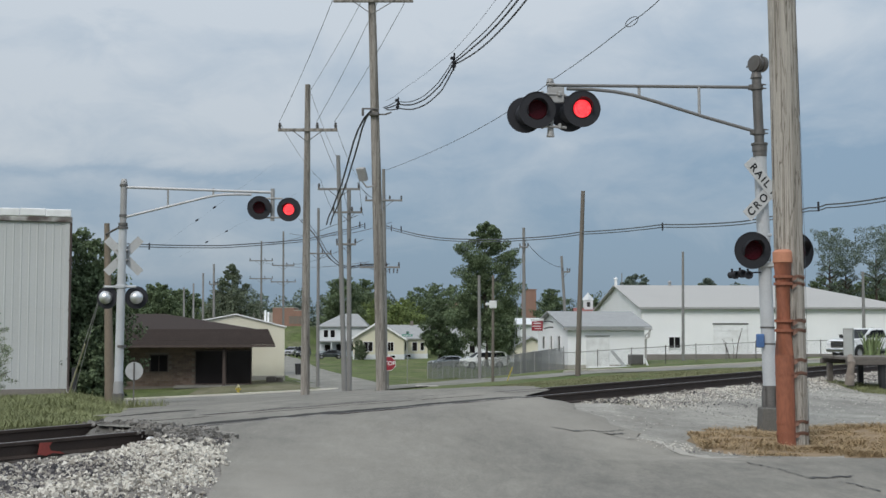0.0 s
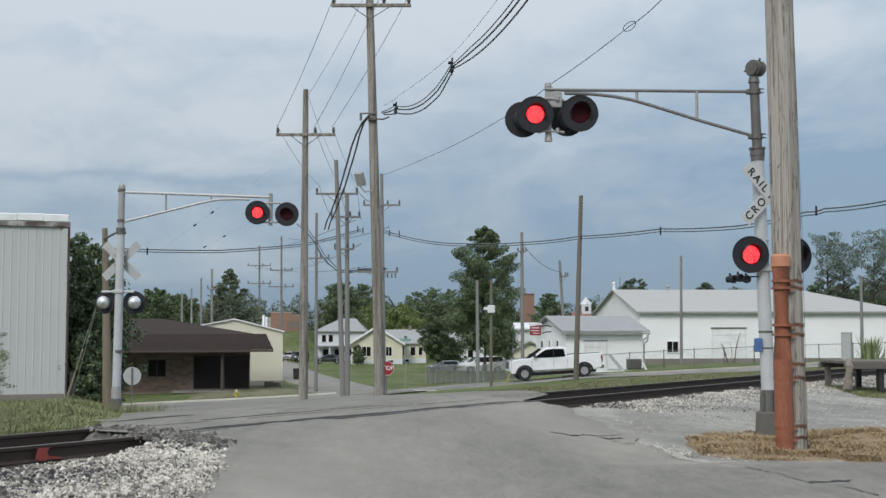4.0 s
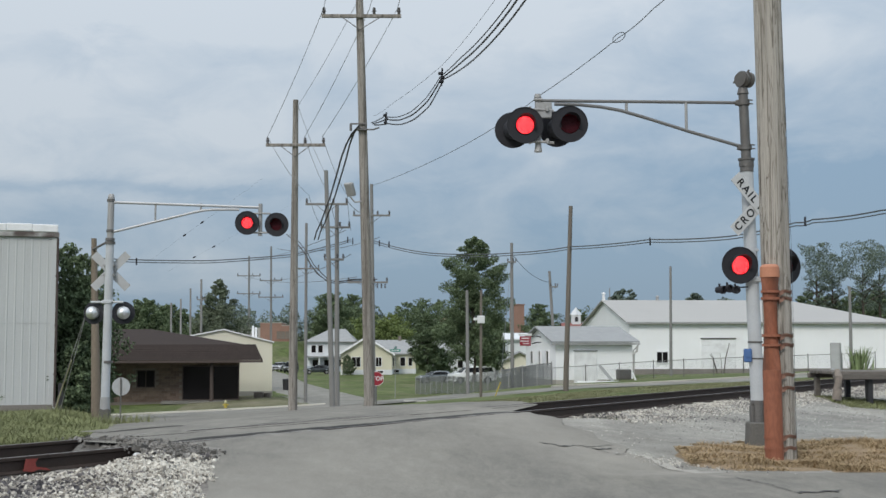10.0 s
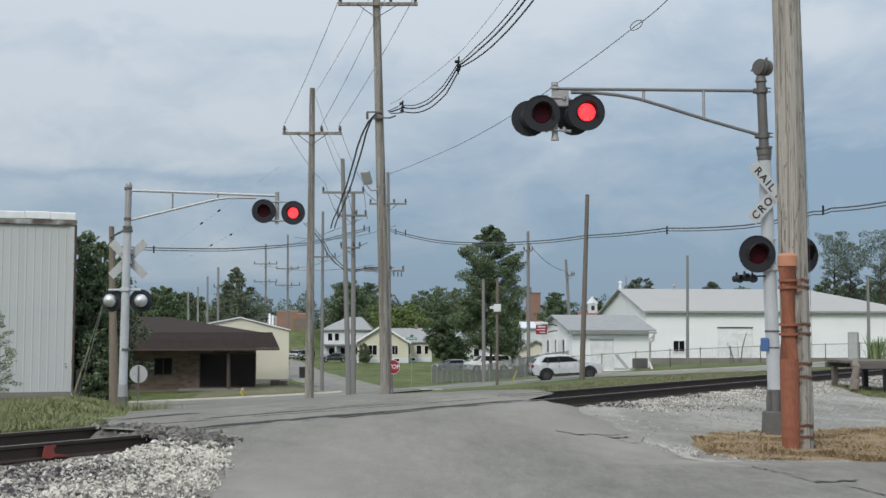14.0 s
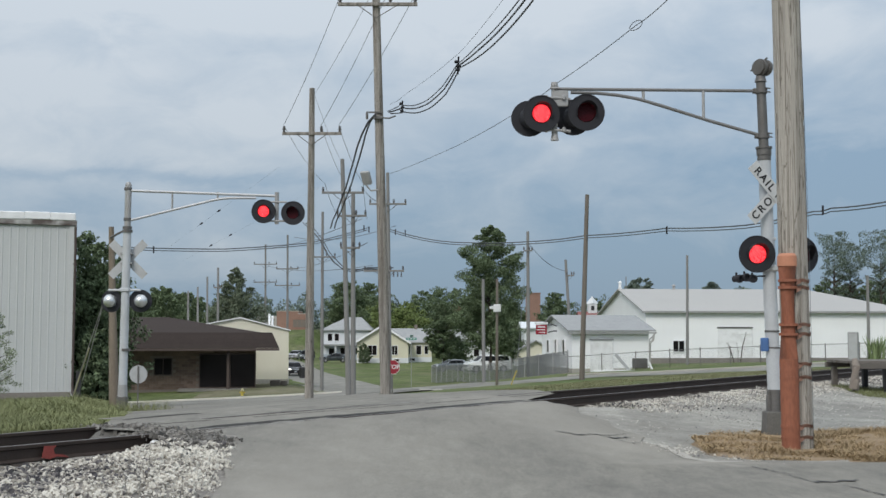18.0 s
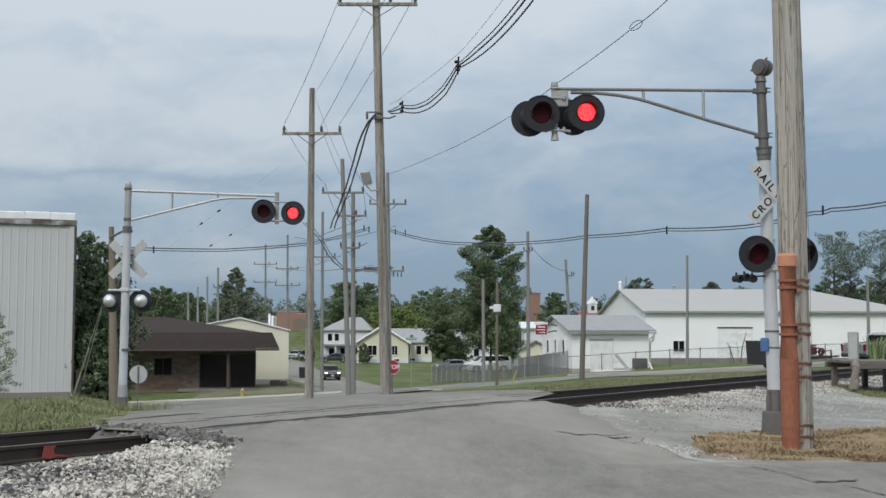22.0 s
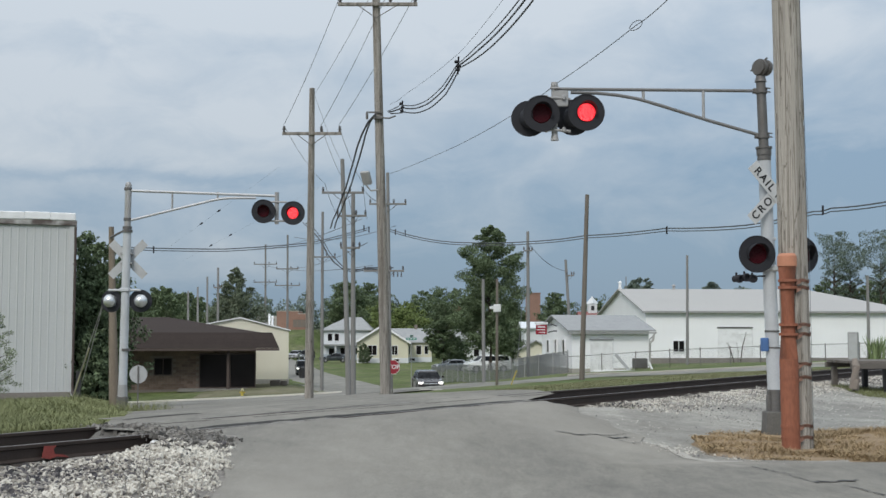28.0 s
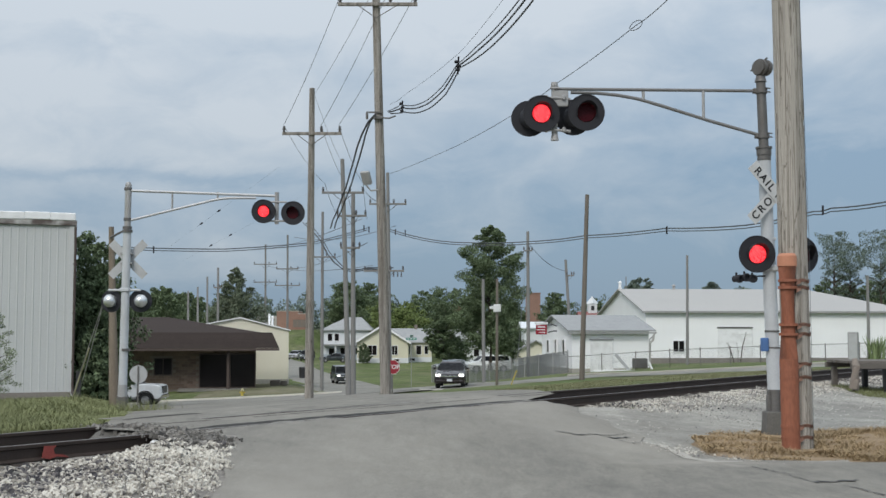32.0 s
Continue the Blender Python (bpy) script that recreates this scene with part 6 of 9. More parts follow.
def brown_building():
    """Low brick office with a deep brown shingled roof edge. Its own x runs left from its street corner."""
    z0 = land(-14, 88) - 0.04
    t = thing("brick_office", "low tan brick building with a deep brown shingled roof", "building", (-13.45, 88.0, z0), 8.5)
    W, H, D = 15.5, 2.95, 8.0
    bm = bmesh.new()
    box(bm, (-W / 2, D / 2, H / 2 - 0.35), (W - 0.08, D - 0.08, H + 0.7))
    part("wall", bm, MORTAR, t)
    one = bmesh.new()
    box(one, (0, 0, 0), (0.39, 0.05, 0.185), bevel=0.006)
    data = mesh_of("brick", one, BRICK)
    holes = [(-7.2, -5.9, 1.0, 2.25), (-4.05, 0.2, 0.0, 2.5)]
    n = 0
    for j in range(15):
        for i in range(36):
            x = -0.2 - i * 0.405 - (0.2 if j % 2 else 0)
            z = 0.1 + j * 0.198
            if x < -10.2 or any(a - 0.15 < x < b + 0.15 and c - 0.05 < z < d + 0.05 for a, b, c, d in holes) or n > 296:
                continue
            ob = new("brick", data)
            ob.parent = t
            ob.matrix_basis = Matrix.Translation((x, 0.018, z))
            n += 1
    window(t, -6.55, 0.0, 1.62, 1.3, 1.25, BROWN_TRIM)
    for x, w in ((-2.98, 2.1), (-0.95, 1.85)):
        window(t, x, 0.0, 1.32, w, 2.45, BROWN_TRIM, bars=0, name="door")
    bm = bmesh.new()
    box(bm, (-1.95, -1.6, H / 2), (0.2, 0.16, H), bevel=0.01)
    part("porch_post", bm, BROWN_TRIM, t)
    bm = bmesh.new()
    box(bm, (-2.6, -0.9, 0.0), (5.6, 2.6, 0.16), bevel=0.02)
    part("step", bm, STREET, t, "pale concrete step along the front")
    bm = bmesh.new()
    ax0, ax1, ay0, ay1 = -W - 1.2, 1.6, -2.4, D + 1.2
    rings = []
    for ix, iy, z in ((0.0, 0.0, H), (0.5, 0.65, H + 1.10), (0.9, 1.0, H + 1.04), (8.0, 5.2, H + 2.22)):
        rings.append([bm.verts.new(p) for p in ((ax0 + ix, ay0 + iy, z), (ax1 - ix, ay0 + iy, z), (ax1 - ix, ay1 - iy, z), (ax0 + ix, ay1 - iy, z))])
    for a, b in zip(rings, rings[1:]):
        for k in range(4):
            bm.faces.new((a[k], a[(k + 1) % 4], b[(k + 1) % 4], b[k]))
    bm.faces.new(rings[-1])
    bm.faces.new(rings[0][::-1])
    roof = part("roof", bm, SHINGLE, t, "dark brown shingled roof")
    for k in range(7):
        f = (k + 0.5) / 7
        bm = bmesh.new()
        y, z = ay0 + 0.65 * f, H + 1.05 * f
        m = Matrix.Translation(((ax0 + ax1) / 2, y - 0.02, z)) @ pose(0, 0, 0, -32, 0, 0)
        box(bm, (0, 0, 0), (ax1 - ax0 - 1.3 * f - 0.02, 0.016, 0.17), m)
        part("shingle_course", bm, SHINGLE, roof)
    bm = bmesh.new()
    box(bm, ((ax0 + ax1) / 2, ay0 - 0.02, H - 0.09), (ax1 - ax0 + 0.02, 0.05, 0.16))
    part("fascia", bm, BROWN_TRIM, t)


def cream_building():
    z0 = land(-14, 100) - 0.1
    t = thing("cream_building", "plain cream metal building with a low gable", "building", (-16.62, 100.00, 0.74), 7.5)
    t.location.z = z0
    bm = bmesh.new()
    out = [(-5.4, 0), (3.95, 0), (3.95, 4.42), (0, 5.42), (-5.4, 4.4)]
    prism(bm, out, 16)
    part("wall", bm, CREAM, t)
    bm = bmesh.new()
    for k in range(12):
        x = 3.8 - k * 0.75
        box(bm, (x, -0.012, 2.35), (0.04, 0.02, 4.0))
    part("wall_rib", bm, CREAM, t)
    bm = bmesh.new()
    prism(bm, [(-5.5, 4.40), (0, 5.44), (4.1, 4.40), (4.1, 4.50), (0, 5.54), (-5.5, 4.50)], 16.4, Matrix.Translation((0, -0.2, 0)))
    part("roof", bm, SNOWY_TRIM, t)
    for dx, h in ((2.35, 0.75), (2.6, 0.6)):
        bm = bmesh.new()
        rod(bm, (dx, 1.2, 4.6), (dx, 1.2, 5.0 + h), 0.09, seg=10)
        rod(bm, (dx, 1.2, 5.0 + h), (dx, 1.2, 5.08 + h), 0.13, 0.06, 10)
        part("vent_pipe", bm, SNOWY_TRIM, t, "white vent pipe on the roof edge")
    bm = bmesh.new()
    box(bm, (-0.7, -0.04, 0.2), (9.4, 0.12, 0.5))
    part("foundation", bm, CONCRETE, t)


def white_building():
    """Long white metal workshop."""
    x, y = 18.62, 112.0
    z0 = -1.75
    t = thing("white_workshop", "long white metal building with a grey gabled roof", "building", (x, y, z0), 4.5)
    L, D, H, R = 25.5, 20.0, 4.95, 7.25
    ridge, over = 18.9, 0.35
    # gable at the street end, hipped at the far end
    bm = bmesh.new()
    c = [bm.verts.new(p) for p in ((0, 0, 0), (0, D, 0), (0, D, H), (0, D / 2, R), (0, 0, H), (L, 0, 0), (L, D, 0), (L, D, H), (L, 0, H), (ridge, D / 2, R))]
    for f in ((0, 1, 2, 3, 4), (0, 4, 8, 5), (5, 8, 7, 6), (1, 6, 7, 2), (4, 3, 9, 8), (3, 2, 7, 9), (8, 9, 7), (0, 5, 6, 1)):
        bm.faces.new([c[k] for k in f])
    part("wall", bm, WHITE_WALL, t)
    drop = over * (R - H) / (D / 2)
    bm = bmesh.new()
    low, high = [[bm.verts.new((x, y, z + lift)) for x, y, z in ((-over, -over, H - drop), (L + over, -over, H - drop), (ridge, D / 2, R), (-over, D / 2, R), (-over, D + over, H - drop), (L + over, D + over, H - drop))] for lift in (0.03, 0.13)]
    for f in ((0, 1, 2, 3), (3, 2, 5, 4), (1, 5, 2)):
        bm.faces.new([high[k] for k in f])
        bm.faces.new([low[k] for k in f][::-1])
    for a, b in ((0, 1), (1, 5), (5, 4), (4, 3), (3, 0)):
        bm.faces.new((low[a], low[b], high[b], high[a]))
    roof = part("roof", bm, GREY_ROOF, t, "grey metal roof")
    bm = bmesh.new()
    box(bm, (L / 2, -0.42, H - 0.06), (L + 0.7, 0.12, 0.16))
    part("gutter", bm, GALV, t)
    seam = bmesh.new()
    box(seam, (0, 0, 0), (0.04, 0.014, H - 0.6))
    data = mesh_of("wall_rib", seam, WHITE_WALL)
    for k in range(25):
        ob = new("wall_rib", data)
        ob.parent = t
        ob.matrix_basis = Matrix.Translation((0.5 + k * 1.0, -0.012, H / 2 + 0.25))
    window(t, 3.05, -0.02, 1.75, 1.15, 1.1, SNOWY_TRIM, bars=1)
    bm = bmesh.new()
    for k in range(5):
        box(bm, (8.35, -0.04, 0.55 + 0.64 * k), (3.15, 0.06, 0.62), bevel=0.015)
    door = part("overhead_door", bm, SNOWY_TRIM, t, "white sectional overhead door")
    for cx in (6.74, 9.96):
        bm = bmesh.new()
        box(bm, (cx, -0.05, 1.8), (0.05, 0.1, 3.3))
        part("door_jamb", bm, SNOWY_TRIM, door)
    bm = bmesh.new()
    box(bm, (8.35, -0.06, 3.46), (3.35, 0.14, 0.14), bevel=0.01)
    part("lintel", bm, GREY_STEEL, door, "dark lintel over the door")
    bm = bmesh.new()
    box(bm, (L / 2, -0.08, 0.3), (L + 0.1, 0.2, 0.75), bevel=0.02)
    part("foundation", bm, STAINED_BASE, t, "stained dark concrete base wall")
    for x, h, m in ((-0.1, 0.75, SNOWY_TRIM), (5.4, 0.42, GALV)):
        bm = bmesh.new()
        rod(bm, (x, D / 2, R), (x, D / 2, R + h), 0.17, 0.13, seg=10)
        rod(bm, (x, D / 2, R + h), (x, D / 2, R + h + 0.18), 0.24, 0.05, 10)
        part("roof_vent", bm, m, roof)


def garage():
    """Small white gabled building in front of the workshop."""
    z0 = -1.9
    t = thing("white_garage", "small white gabled garage with a pale roof", "building", (10.03, 95, z0), 11)
    L, D, H, R = 6.3, 8.6, 3.33, 4.45
    bm = bmesh.new()
    gable_prism(bm, L, D, H, R)
    part("wall", bm, WHITE_WALL, t, at=Matrix.Translation((L / 2, 0, 0)))
    bm = bmesh.new()
    roof_slab(bm, L, D, H, R, 0.45, 0.12)
    part("roof", bm, GREY_SHINGLE, t, "pale grey shingled roof", at=Matrix.Translation((L / 2, 0, 0)))
    bm = bmesh.new()
    for k in range(5):
        box(bm, (2.4, -0.03, 0.32 + 0.49 * k), (1.75, 0.05, 0.48), bevel=0.012)
    door = part("garage_door", bm, SNOWY_TRIM, t, "white garage door")
    for cx in (1.49, 3.31):
        bm = bmesh.new()
        box(bm, (cx, -0.05, 1.28), (0.06, 0.12, 2.56))
        part("door_jamb", bm, SNOWY_TRIM, door)
    bm = bmesh.new()
    box(bm, (2.4, -0.06, 2.60), (1.95, 0.14, 0.10), bevel=0.01)
    part("lintel", bm, GALV, door, "grey lintel over the garage door")
    window(t, -0.02, 2.1, 1.98, 0.75, 1.3, SNOWY_TRIM, facing="end", bars=0)
    window(t, -0.02, 4.3, 1.83, 0.6, 1.6, SNOWY_TRIM, facing="end", bars=0)
    window(t, -0.02, 6.6, 2.03, 0.8, 1.1, SNOWY_TRIM, facing="end", bars=0)
    bm = bmesh.new()
    box(bm, (L / 2, -0.5, H - 0.2), (L + 0.9, 0.1, 0.13))
    tube(bm, [(L + 0.35, -0.48, H - 0.2), (L + 0.3, -0.1, H - 0.5), (L + 0.05, -0.06, H - 0.7), (L + 0.05, -0.06, 0.2)], 0.05, 6)
    part("gutter", bm, GALV, t)
    bm = bmesh.new()
    box(bm, (L / 2, D / 2, 0.1), (L + 0.06, D + 0.06, 0.5))
    part("foundation", bm, CONCRETE, t)


def house(name, label, at, rz, w, d, h, r, wall, roof, wins=(), ends=(), porch=None, ridge_x=True, chimney=False):
    t = thing(name, label, "house", at, rz, group="houses")
    bm = bmesh.new()
    gable_prism(bm, w, d, h, r)
    turn = Matrix() if ridge_x else Matrix.Translation((0, w / 2, 0)) @ pose(0, 0, 0, 0, 0, 90) @ Matrix.Translation((0, -d / 2, 0))
    part("wall", bm, wall, t, at=turn)
    bm = bmesh.new()
    roof_slab(bm, w, d, h, r, 0.5, 0.16)
    part("roof", bm, roof, t, at=turn)
    bm = bmesh.new()
    box(bm, (0, (d if ridge_x else w) / 2, 0.35), ((w if ridge_x else d) + 0.1, (d if ridge_x else w) + 0.1, 0.8))
    part("foundation", bm, HOUSE_WHITE, t, "white painted foundation wall")
    for x, z, ww, hh in wins:
        window(t, x, -0.01 if z > 1 else -0.07, z, ww, hh, SNOWY_TRIM, bars=1 if ww > 0.9 else 0)
    if chimney:
        bm = bmesh.new()
        box(bm, (w * 0.1, d * 0.5, r + 0.2), (0.5, 0.5, 1.2), bevel=0.02)
        part("chimney", bm, MORTAR, t)
    return t


def houses():
    z = land(-10, 190)
    t = house("house", "yellow house with a white gable and grey roof", (-9.41, 190, z), 0, 9, 7.9, 3.2, 5.65, YELLOW_SIDING, GREY_SHINGLE,
              [(-1.6, 1.95, 1.5, 1.6), (1.9, 1.95, 1.0, 1.5), (-2.3, 0.4, 0.9, 0.5), (2.2, 0.4, 0.9, 0.5)], ridge_x=False)
    for s in (-1, 1):
        bm = bmesh.new()
        m = Matrix.Translation((s * 2.2, -0.55, 4.42)) @ pose(0, 0, 0, 0, s * 31.8, 0)
        box(bm, (0, 0, 0), (5.3, 0.1, 0.28), m)
        part("bargeboard", bm, SNOWY_TRIM, t)
    house("house", "yellow wing of a house with a pale grey roof", (-5.08, 196, z), 0, 6.4, 7, 3.3, 5.2, YELLOW_SIDING, GREY_SHINGLE,
          [(-2.0, 1.9, 0.9, 1.5), (-0.6, 1.9, 0.9, 1.5), (1.2, 1.9, 0.9, 1.5), (2.4, 1.9, 0.7, 1.4), (0.2, 0.4, 0.9, 0.5)], chimney=True)
    # white two-storey house under a hipped roof
    t = thing("house", "white two-storey house with a pale hipped roof and porch", "house", (-17.02, 215, z - 0.3), 0, group="houses")
    w, d, h, r, o = 8.0, 8.0, 5.35, 7.75, 0.55
    bm = bmesh.new()
    box(bm, (0, d / 2, h / 2), (w, d, h))
    part("wall", bm, HOUSE_WHITE, t)
    bm = bmesh.new()
    lo = [bm.verts.new(p) for p in ((-w / 2 - o, -o, h), (w / 2 + o, -o, h), (w / 2 + o, d + o, h), (-w / 2 - o, d + o, h))]
    hi = [bm.verts.new(p) for p in ((-w / 2 - o, -o, h + 0.16), (w / 2 + o, -o, h + 0.16), (w / 2 + o, d + o, h + 0.16), (-w / 2 - o, d + o, h + 0.16))]
    top = [bm.verts.new((-0.3, d / 2, r)), bm.verts.new((2.4, d / 2, r))]
    bm.faces.new(lo[::-1])
    for k in range(4):
        bm.faces.new((lo[k], lo[(k + 1) % 4], hi[(k + 1) % 4], hi[k]))
    for f in ((hi[0], hi[1], top[1], top[0]), (hi[1], hi[2], top[1]), (hi[2], hi[3], top[0], top[1]), (hi[3], hi[0], top[0])):
        bm.faces.new(f)
    part("roof", bm, GREY_SHINGLE, t, "pale grey hipped roof")
    for x, zz, ww, hh in ((-2.9, 4.2, 0.9, 1.4), (-1.7, 4.2, 0.9, 1.4), (1.2, 4.2, 0.9, 1.4), (-2.6, 1.5, 1.1, 1.7), (-0.6, 1.4, 1.0, 2.0), (1.6, 1.6, 1.2, 1.5)):
        window(t, x, -0.01, zz, ww, hh, SNOWY_TRIM, bars=0)
    bm = bmesh.new()
    box(bm, (-0.6, -1.2, 2.85), (6.8, 2.4, 0.22))
    porch = part("porch_roof", bm, GREY_SHINGLE, t)
    for x in (-3.8, -1.7, 0.5, 2.6):
        bm = bmesh.new()
        box(bm, (x, -2.2, 1.35), (0.2, 0.2, 2.8))
        part("porch_post", bm, HOUSE_WHITE, porch)
    bm = bmesh.new()
    box(bm, (-0.6, -1.2, 0.2), (6.8, 2.4, 0.5))
    part("porch_floor", bm, HOUSE_GREY, t)
    bm = bmesh.new()
    box(bm, (-0.6, -2.3, 0.85), (6.6, 0.06, 0.75))
    part("porch_railing", bm, HOUSE_GREY, t)
    # red brick building on the rise, with a lower grey wing
    t = thing("brick_building", "distant red brick building with a stepped parapet", "building", (-30.90, 250, -3.4), 0)
    bm = bmesh.new()
    prism(bm, [(-3.2, 0), (3.2, 0), (3.2, 8.5), (1.2, 8.5), (1.2, 9.05), (-3.2, 9.05)], 8)
    part("wall", bm, RED_BRICK, t)
    bm = bmesh.new()
    box(bm, (-1.0, 4, 9.12), (4.5, 8.1, 0.14))
    box(bm, (2.2, 4, 8.57), (2.1, 8.1, 0.14))
    part("coping", bm, CONCRETE, t)
    window(t, 1.5, 0, 6.6, 2.8, 1.7, RED_BRICK, MORTAR, bars=2)
    bm = bmesh.new()
    box(bm, (-5.4, 5, 4.0), (4.3, 8, 8.2))
    part("wing", bm, GREY_ROOF, t, "grey lower wing")
    # brick blocks showing between the trees
    for u, y, w, h in ((945, 240, 2.5, 12.4), (803, 262, 4.2, 10.4)):
        t = thing("brick_block", "distant brown brick building between trees", "building", ((u - 784) / 2154.0 * y, y, -3.4), 0, group="houses")
        bm = bmesh.new()
        box(bm, (0, 3, h / 2), (w, 6, h))
        part("wall", bm, RED_BRICK, t)
        bm = bmesh.new()
        box(bm, (0, 3, h + 0.08), (w + 0.2, 6.2, 0.18))
        part("coping", bm, RED_BRICK, t)
    house("house", "small cream house behind the fence", (11.39, 150, -3.0), 0, 3.2, 5, 1.9, 3.2, CREAM, GREY_SHINGLE, [(0.4, 1.2, 0.8, 0.8)], ridge_x=False)
    house("house", "small white house glimpsed behind trees", (3.46, 178, -3.4), 0, 7, 6, 3.4, 5.0, HOUSE_WHITE, GREY_SHINGLE, [(-1.6, 1.8, 0.9, 1.3), (1.4, 1.8, 0.9, 1.3)])
    house("house", "white shop front with a red sign", (13.98, 165, -3.0), 0, 6, 6, 4.9, 5.6, HOUSE_WHITE, HOUSE_WHITE, ())
    t = house("house", "distant house with a dull red roof and white cupola", (32.02, 260, -3.2), 0, 5, 8, 7.4, 8.9, HOUSE_WHITE, FAR_ROOF, ())
    bm = bmesh.new()
    box(bm, (0.3, 4, 9.6), (1.9, 1.9, 2.4))
    rod(bm, (0.3, 4, 10.8), (0.3, 4, 12.4), 1.35, 0.05, 4)
    cupola = part("cupola", bm, HOUSE_WHITE, t, "white cupola with a pointed cap")
    bm = bmesh.new()
    box(bm, (0.3, 3.03, 9.8), (0.7, 0.06, 1.0))
    part("louvre", bm, BLACK_TRIM, cupola)


metal_building()
brown_building()
cream_building()
white_building()
garage()
houses()

# ---------- trees, bushes, grass ----------
def leaf_cloud(lobes, count, size, rng, shell=0.35):
    """Verts and faces of many small leaf blades inside ellipsoid lobes, thick near their skins, with ragged gaps."""
    verts, faces = [], []
    weights = [a * b * c for *_, a, b, c in lobes]
    for lob in rng.choices(lobes, weights, k=count):
        x, y, z, a, b, c = lob
        while True:
            d = Vector((rng.gauss(0, 1), rng.gauss(0, 1), rng.gauss(0, 1))).normalized()
            r = shell + (1.08 - shell) * rng.random() ** 0.7
            p = Vector((x + d.x * a * r, y + d.y * b * r, z + d.z * c * r))
            if noise.noise(p * (1.6 / max(a, 0.8)) * 1.4) > -0.22 or rng.random() < 0.12:
                break
        s = size * rng.uniform(0.6, 1.35)
        q = Euler((rng.uniform(-1.3, 1.3), rng.uniform(-1.3, 1.3), rng.uniform(0, 6.3)))
        m = q.to_matrix()
        n0 = len(verts)
        for u, v, w in ((-0.5, 0, 0), (0, -0.32, 0.06), (0.55, 0, -0.04), (0, 0.32, 0.06)):
            verts.append(tuple(p + m @ Vector((u * s, v * s, w * s))))
        faces.append((n0, n0 + 1, n0 + 2, n0 + 3))
    return verts, faces


def reach_of(shape, f):
    """How far a crown spreads at the fraction f of its height, 0 to 1."""
    if shape == "cone":
        return 1.0 - 0.93 * f
    if shape == "column":
        return lerp_table([(0, 0.80), (0.15, 1.0), (0.45, 1.0), (0.62, 0.84), (0.72, 0.98), (0.84, 0.74), (0.95, 0.46), (1.0, 0.18)], f)
    if shape == "umbrella":
        return lerp_table([(0, 0.3), (0.3, 0.55), (0.6, 0.85), (0.85, 1.0), (1.0, 0.55)], f)
    if shape == "pyramid":
        return lerp_table([(0, 0.86), (0.3, 1.0), (0.5, 0.84), (0.68, 0.58), (0.84, 0.34), (1.0, 0.07)], f)
    if shape == "tall":
        return 0.72 + 0.8 * f if f < 0.35 else 1.0 - 0.90 * ((f - 0.35) / 0.65) ** 1.35
    if shape == "spruce":
        return 0.8 + 0.55 * f if f < 0.36 else 1.0 - 0.72 * ((f - 0.36) / 0.64) ** 1.7
    return math.sqrt(max(0.0, 1 - (2 * f - 0.85) ** 2 * 0.76))


def crown_cloud(height, width, bare, shape, count, size, rng, seed, boughs=70):
    """Leaves on separate boughs round a thin dark core, so that the outline is ragged and sky shows between the boughs."""
    verts, faces = [], []
    limbs = []
    for k in range(boughs):
        f = (k + rng.random()) / boughs
        r = reach_of(shape, f) * width * 0.5
        a = k * 2.39996 + rng.uniform(-0.5, 0.5)
        out = r * rng.uniform(0.25, 0.88) * (1.0 if rng.random() < 0.82 else 1.18)
        z = height * (bare + (1 - bare) * f)
        ln = max((0.045 if shape == "pyramid" else 0.10) * width, 0.42 * r) * rng.uniform(0.7, 1.25)
        thin = ln * rng.uniform(0.5, 0.8)
        limbs.append((a, out, z, ln, thin, thin * rng.uniform(0.55, 0.8), rng.uniform(-0.15, 0.5), ln * thin))
    weights = [b[-1] + 0.02 * width * width for b in limbs]
    picks = rng.choices(limbs, weights, k=count)
    for a, out, z, ln, wide, deep, rise, _ in picks:
        d = Vector((rng.gauss(0, 1), rng.gauss(0, 1), rng.gauss(0, 1))).normalized() * rng.random() ** 0.42
        u, v, w = d.x * ln, d.y * wide, d.z * deep
        ca, sa = math.cos(a), math.sin(a)
        p = Vector((ca * (out + u) - sa * v, sa * (out + u) + ca * v, z + w + rise * u))
        if noise.noise((p.x * 2.2 + seed, p.y * 2.2, p.z * 2.2)) < -0.28 and rng.random() < 0.8:
            continue
        s = size * rng.uniform(0.55, 1.3)
        m = Euler((rng.uniform(-1.3, 1.3), rng.uniform(-1.3, 1.3), rng.uniform(0, 6.3))).to_matrix()
        n0 = len(verts)
        for i, j, k in ((-0.5, 0, 0), (0, -0.32, 0.06), (0.55, 0, -0.04), (0, 0.32, 0.06)):
            verts.append(tuple(p + m @ Vector((i * s, j * s, k * s))))
        faces.append((n0, n0 + 1, n0 + 2, n0 + 3))
    return verts, faces


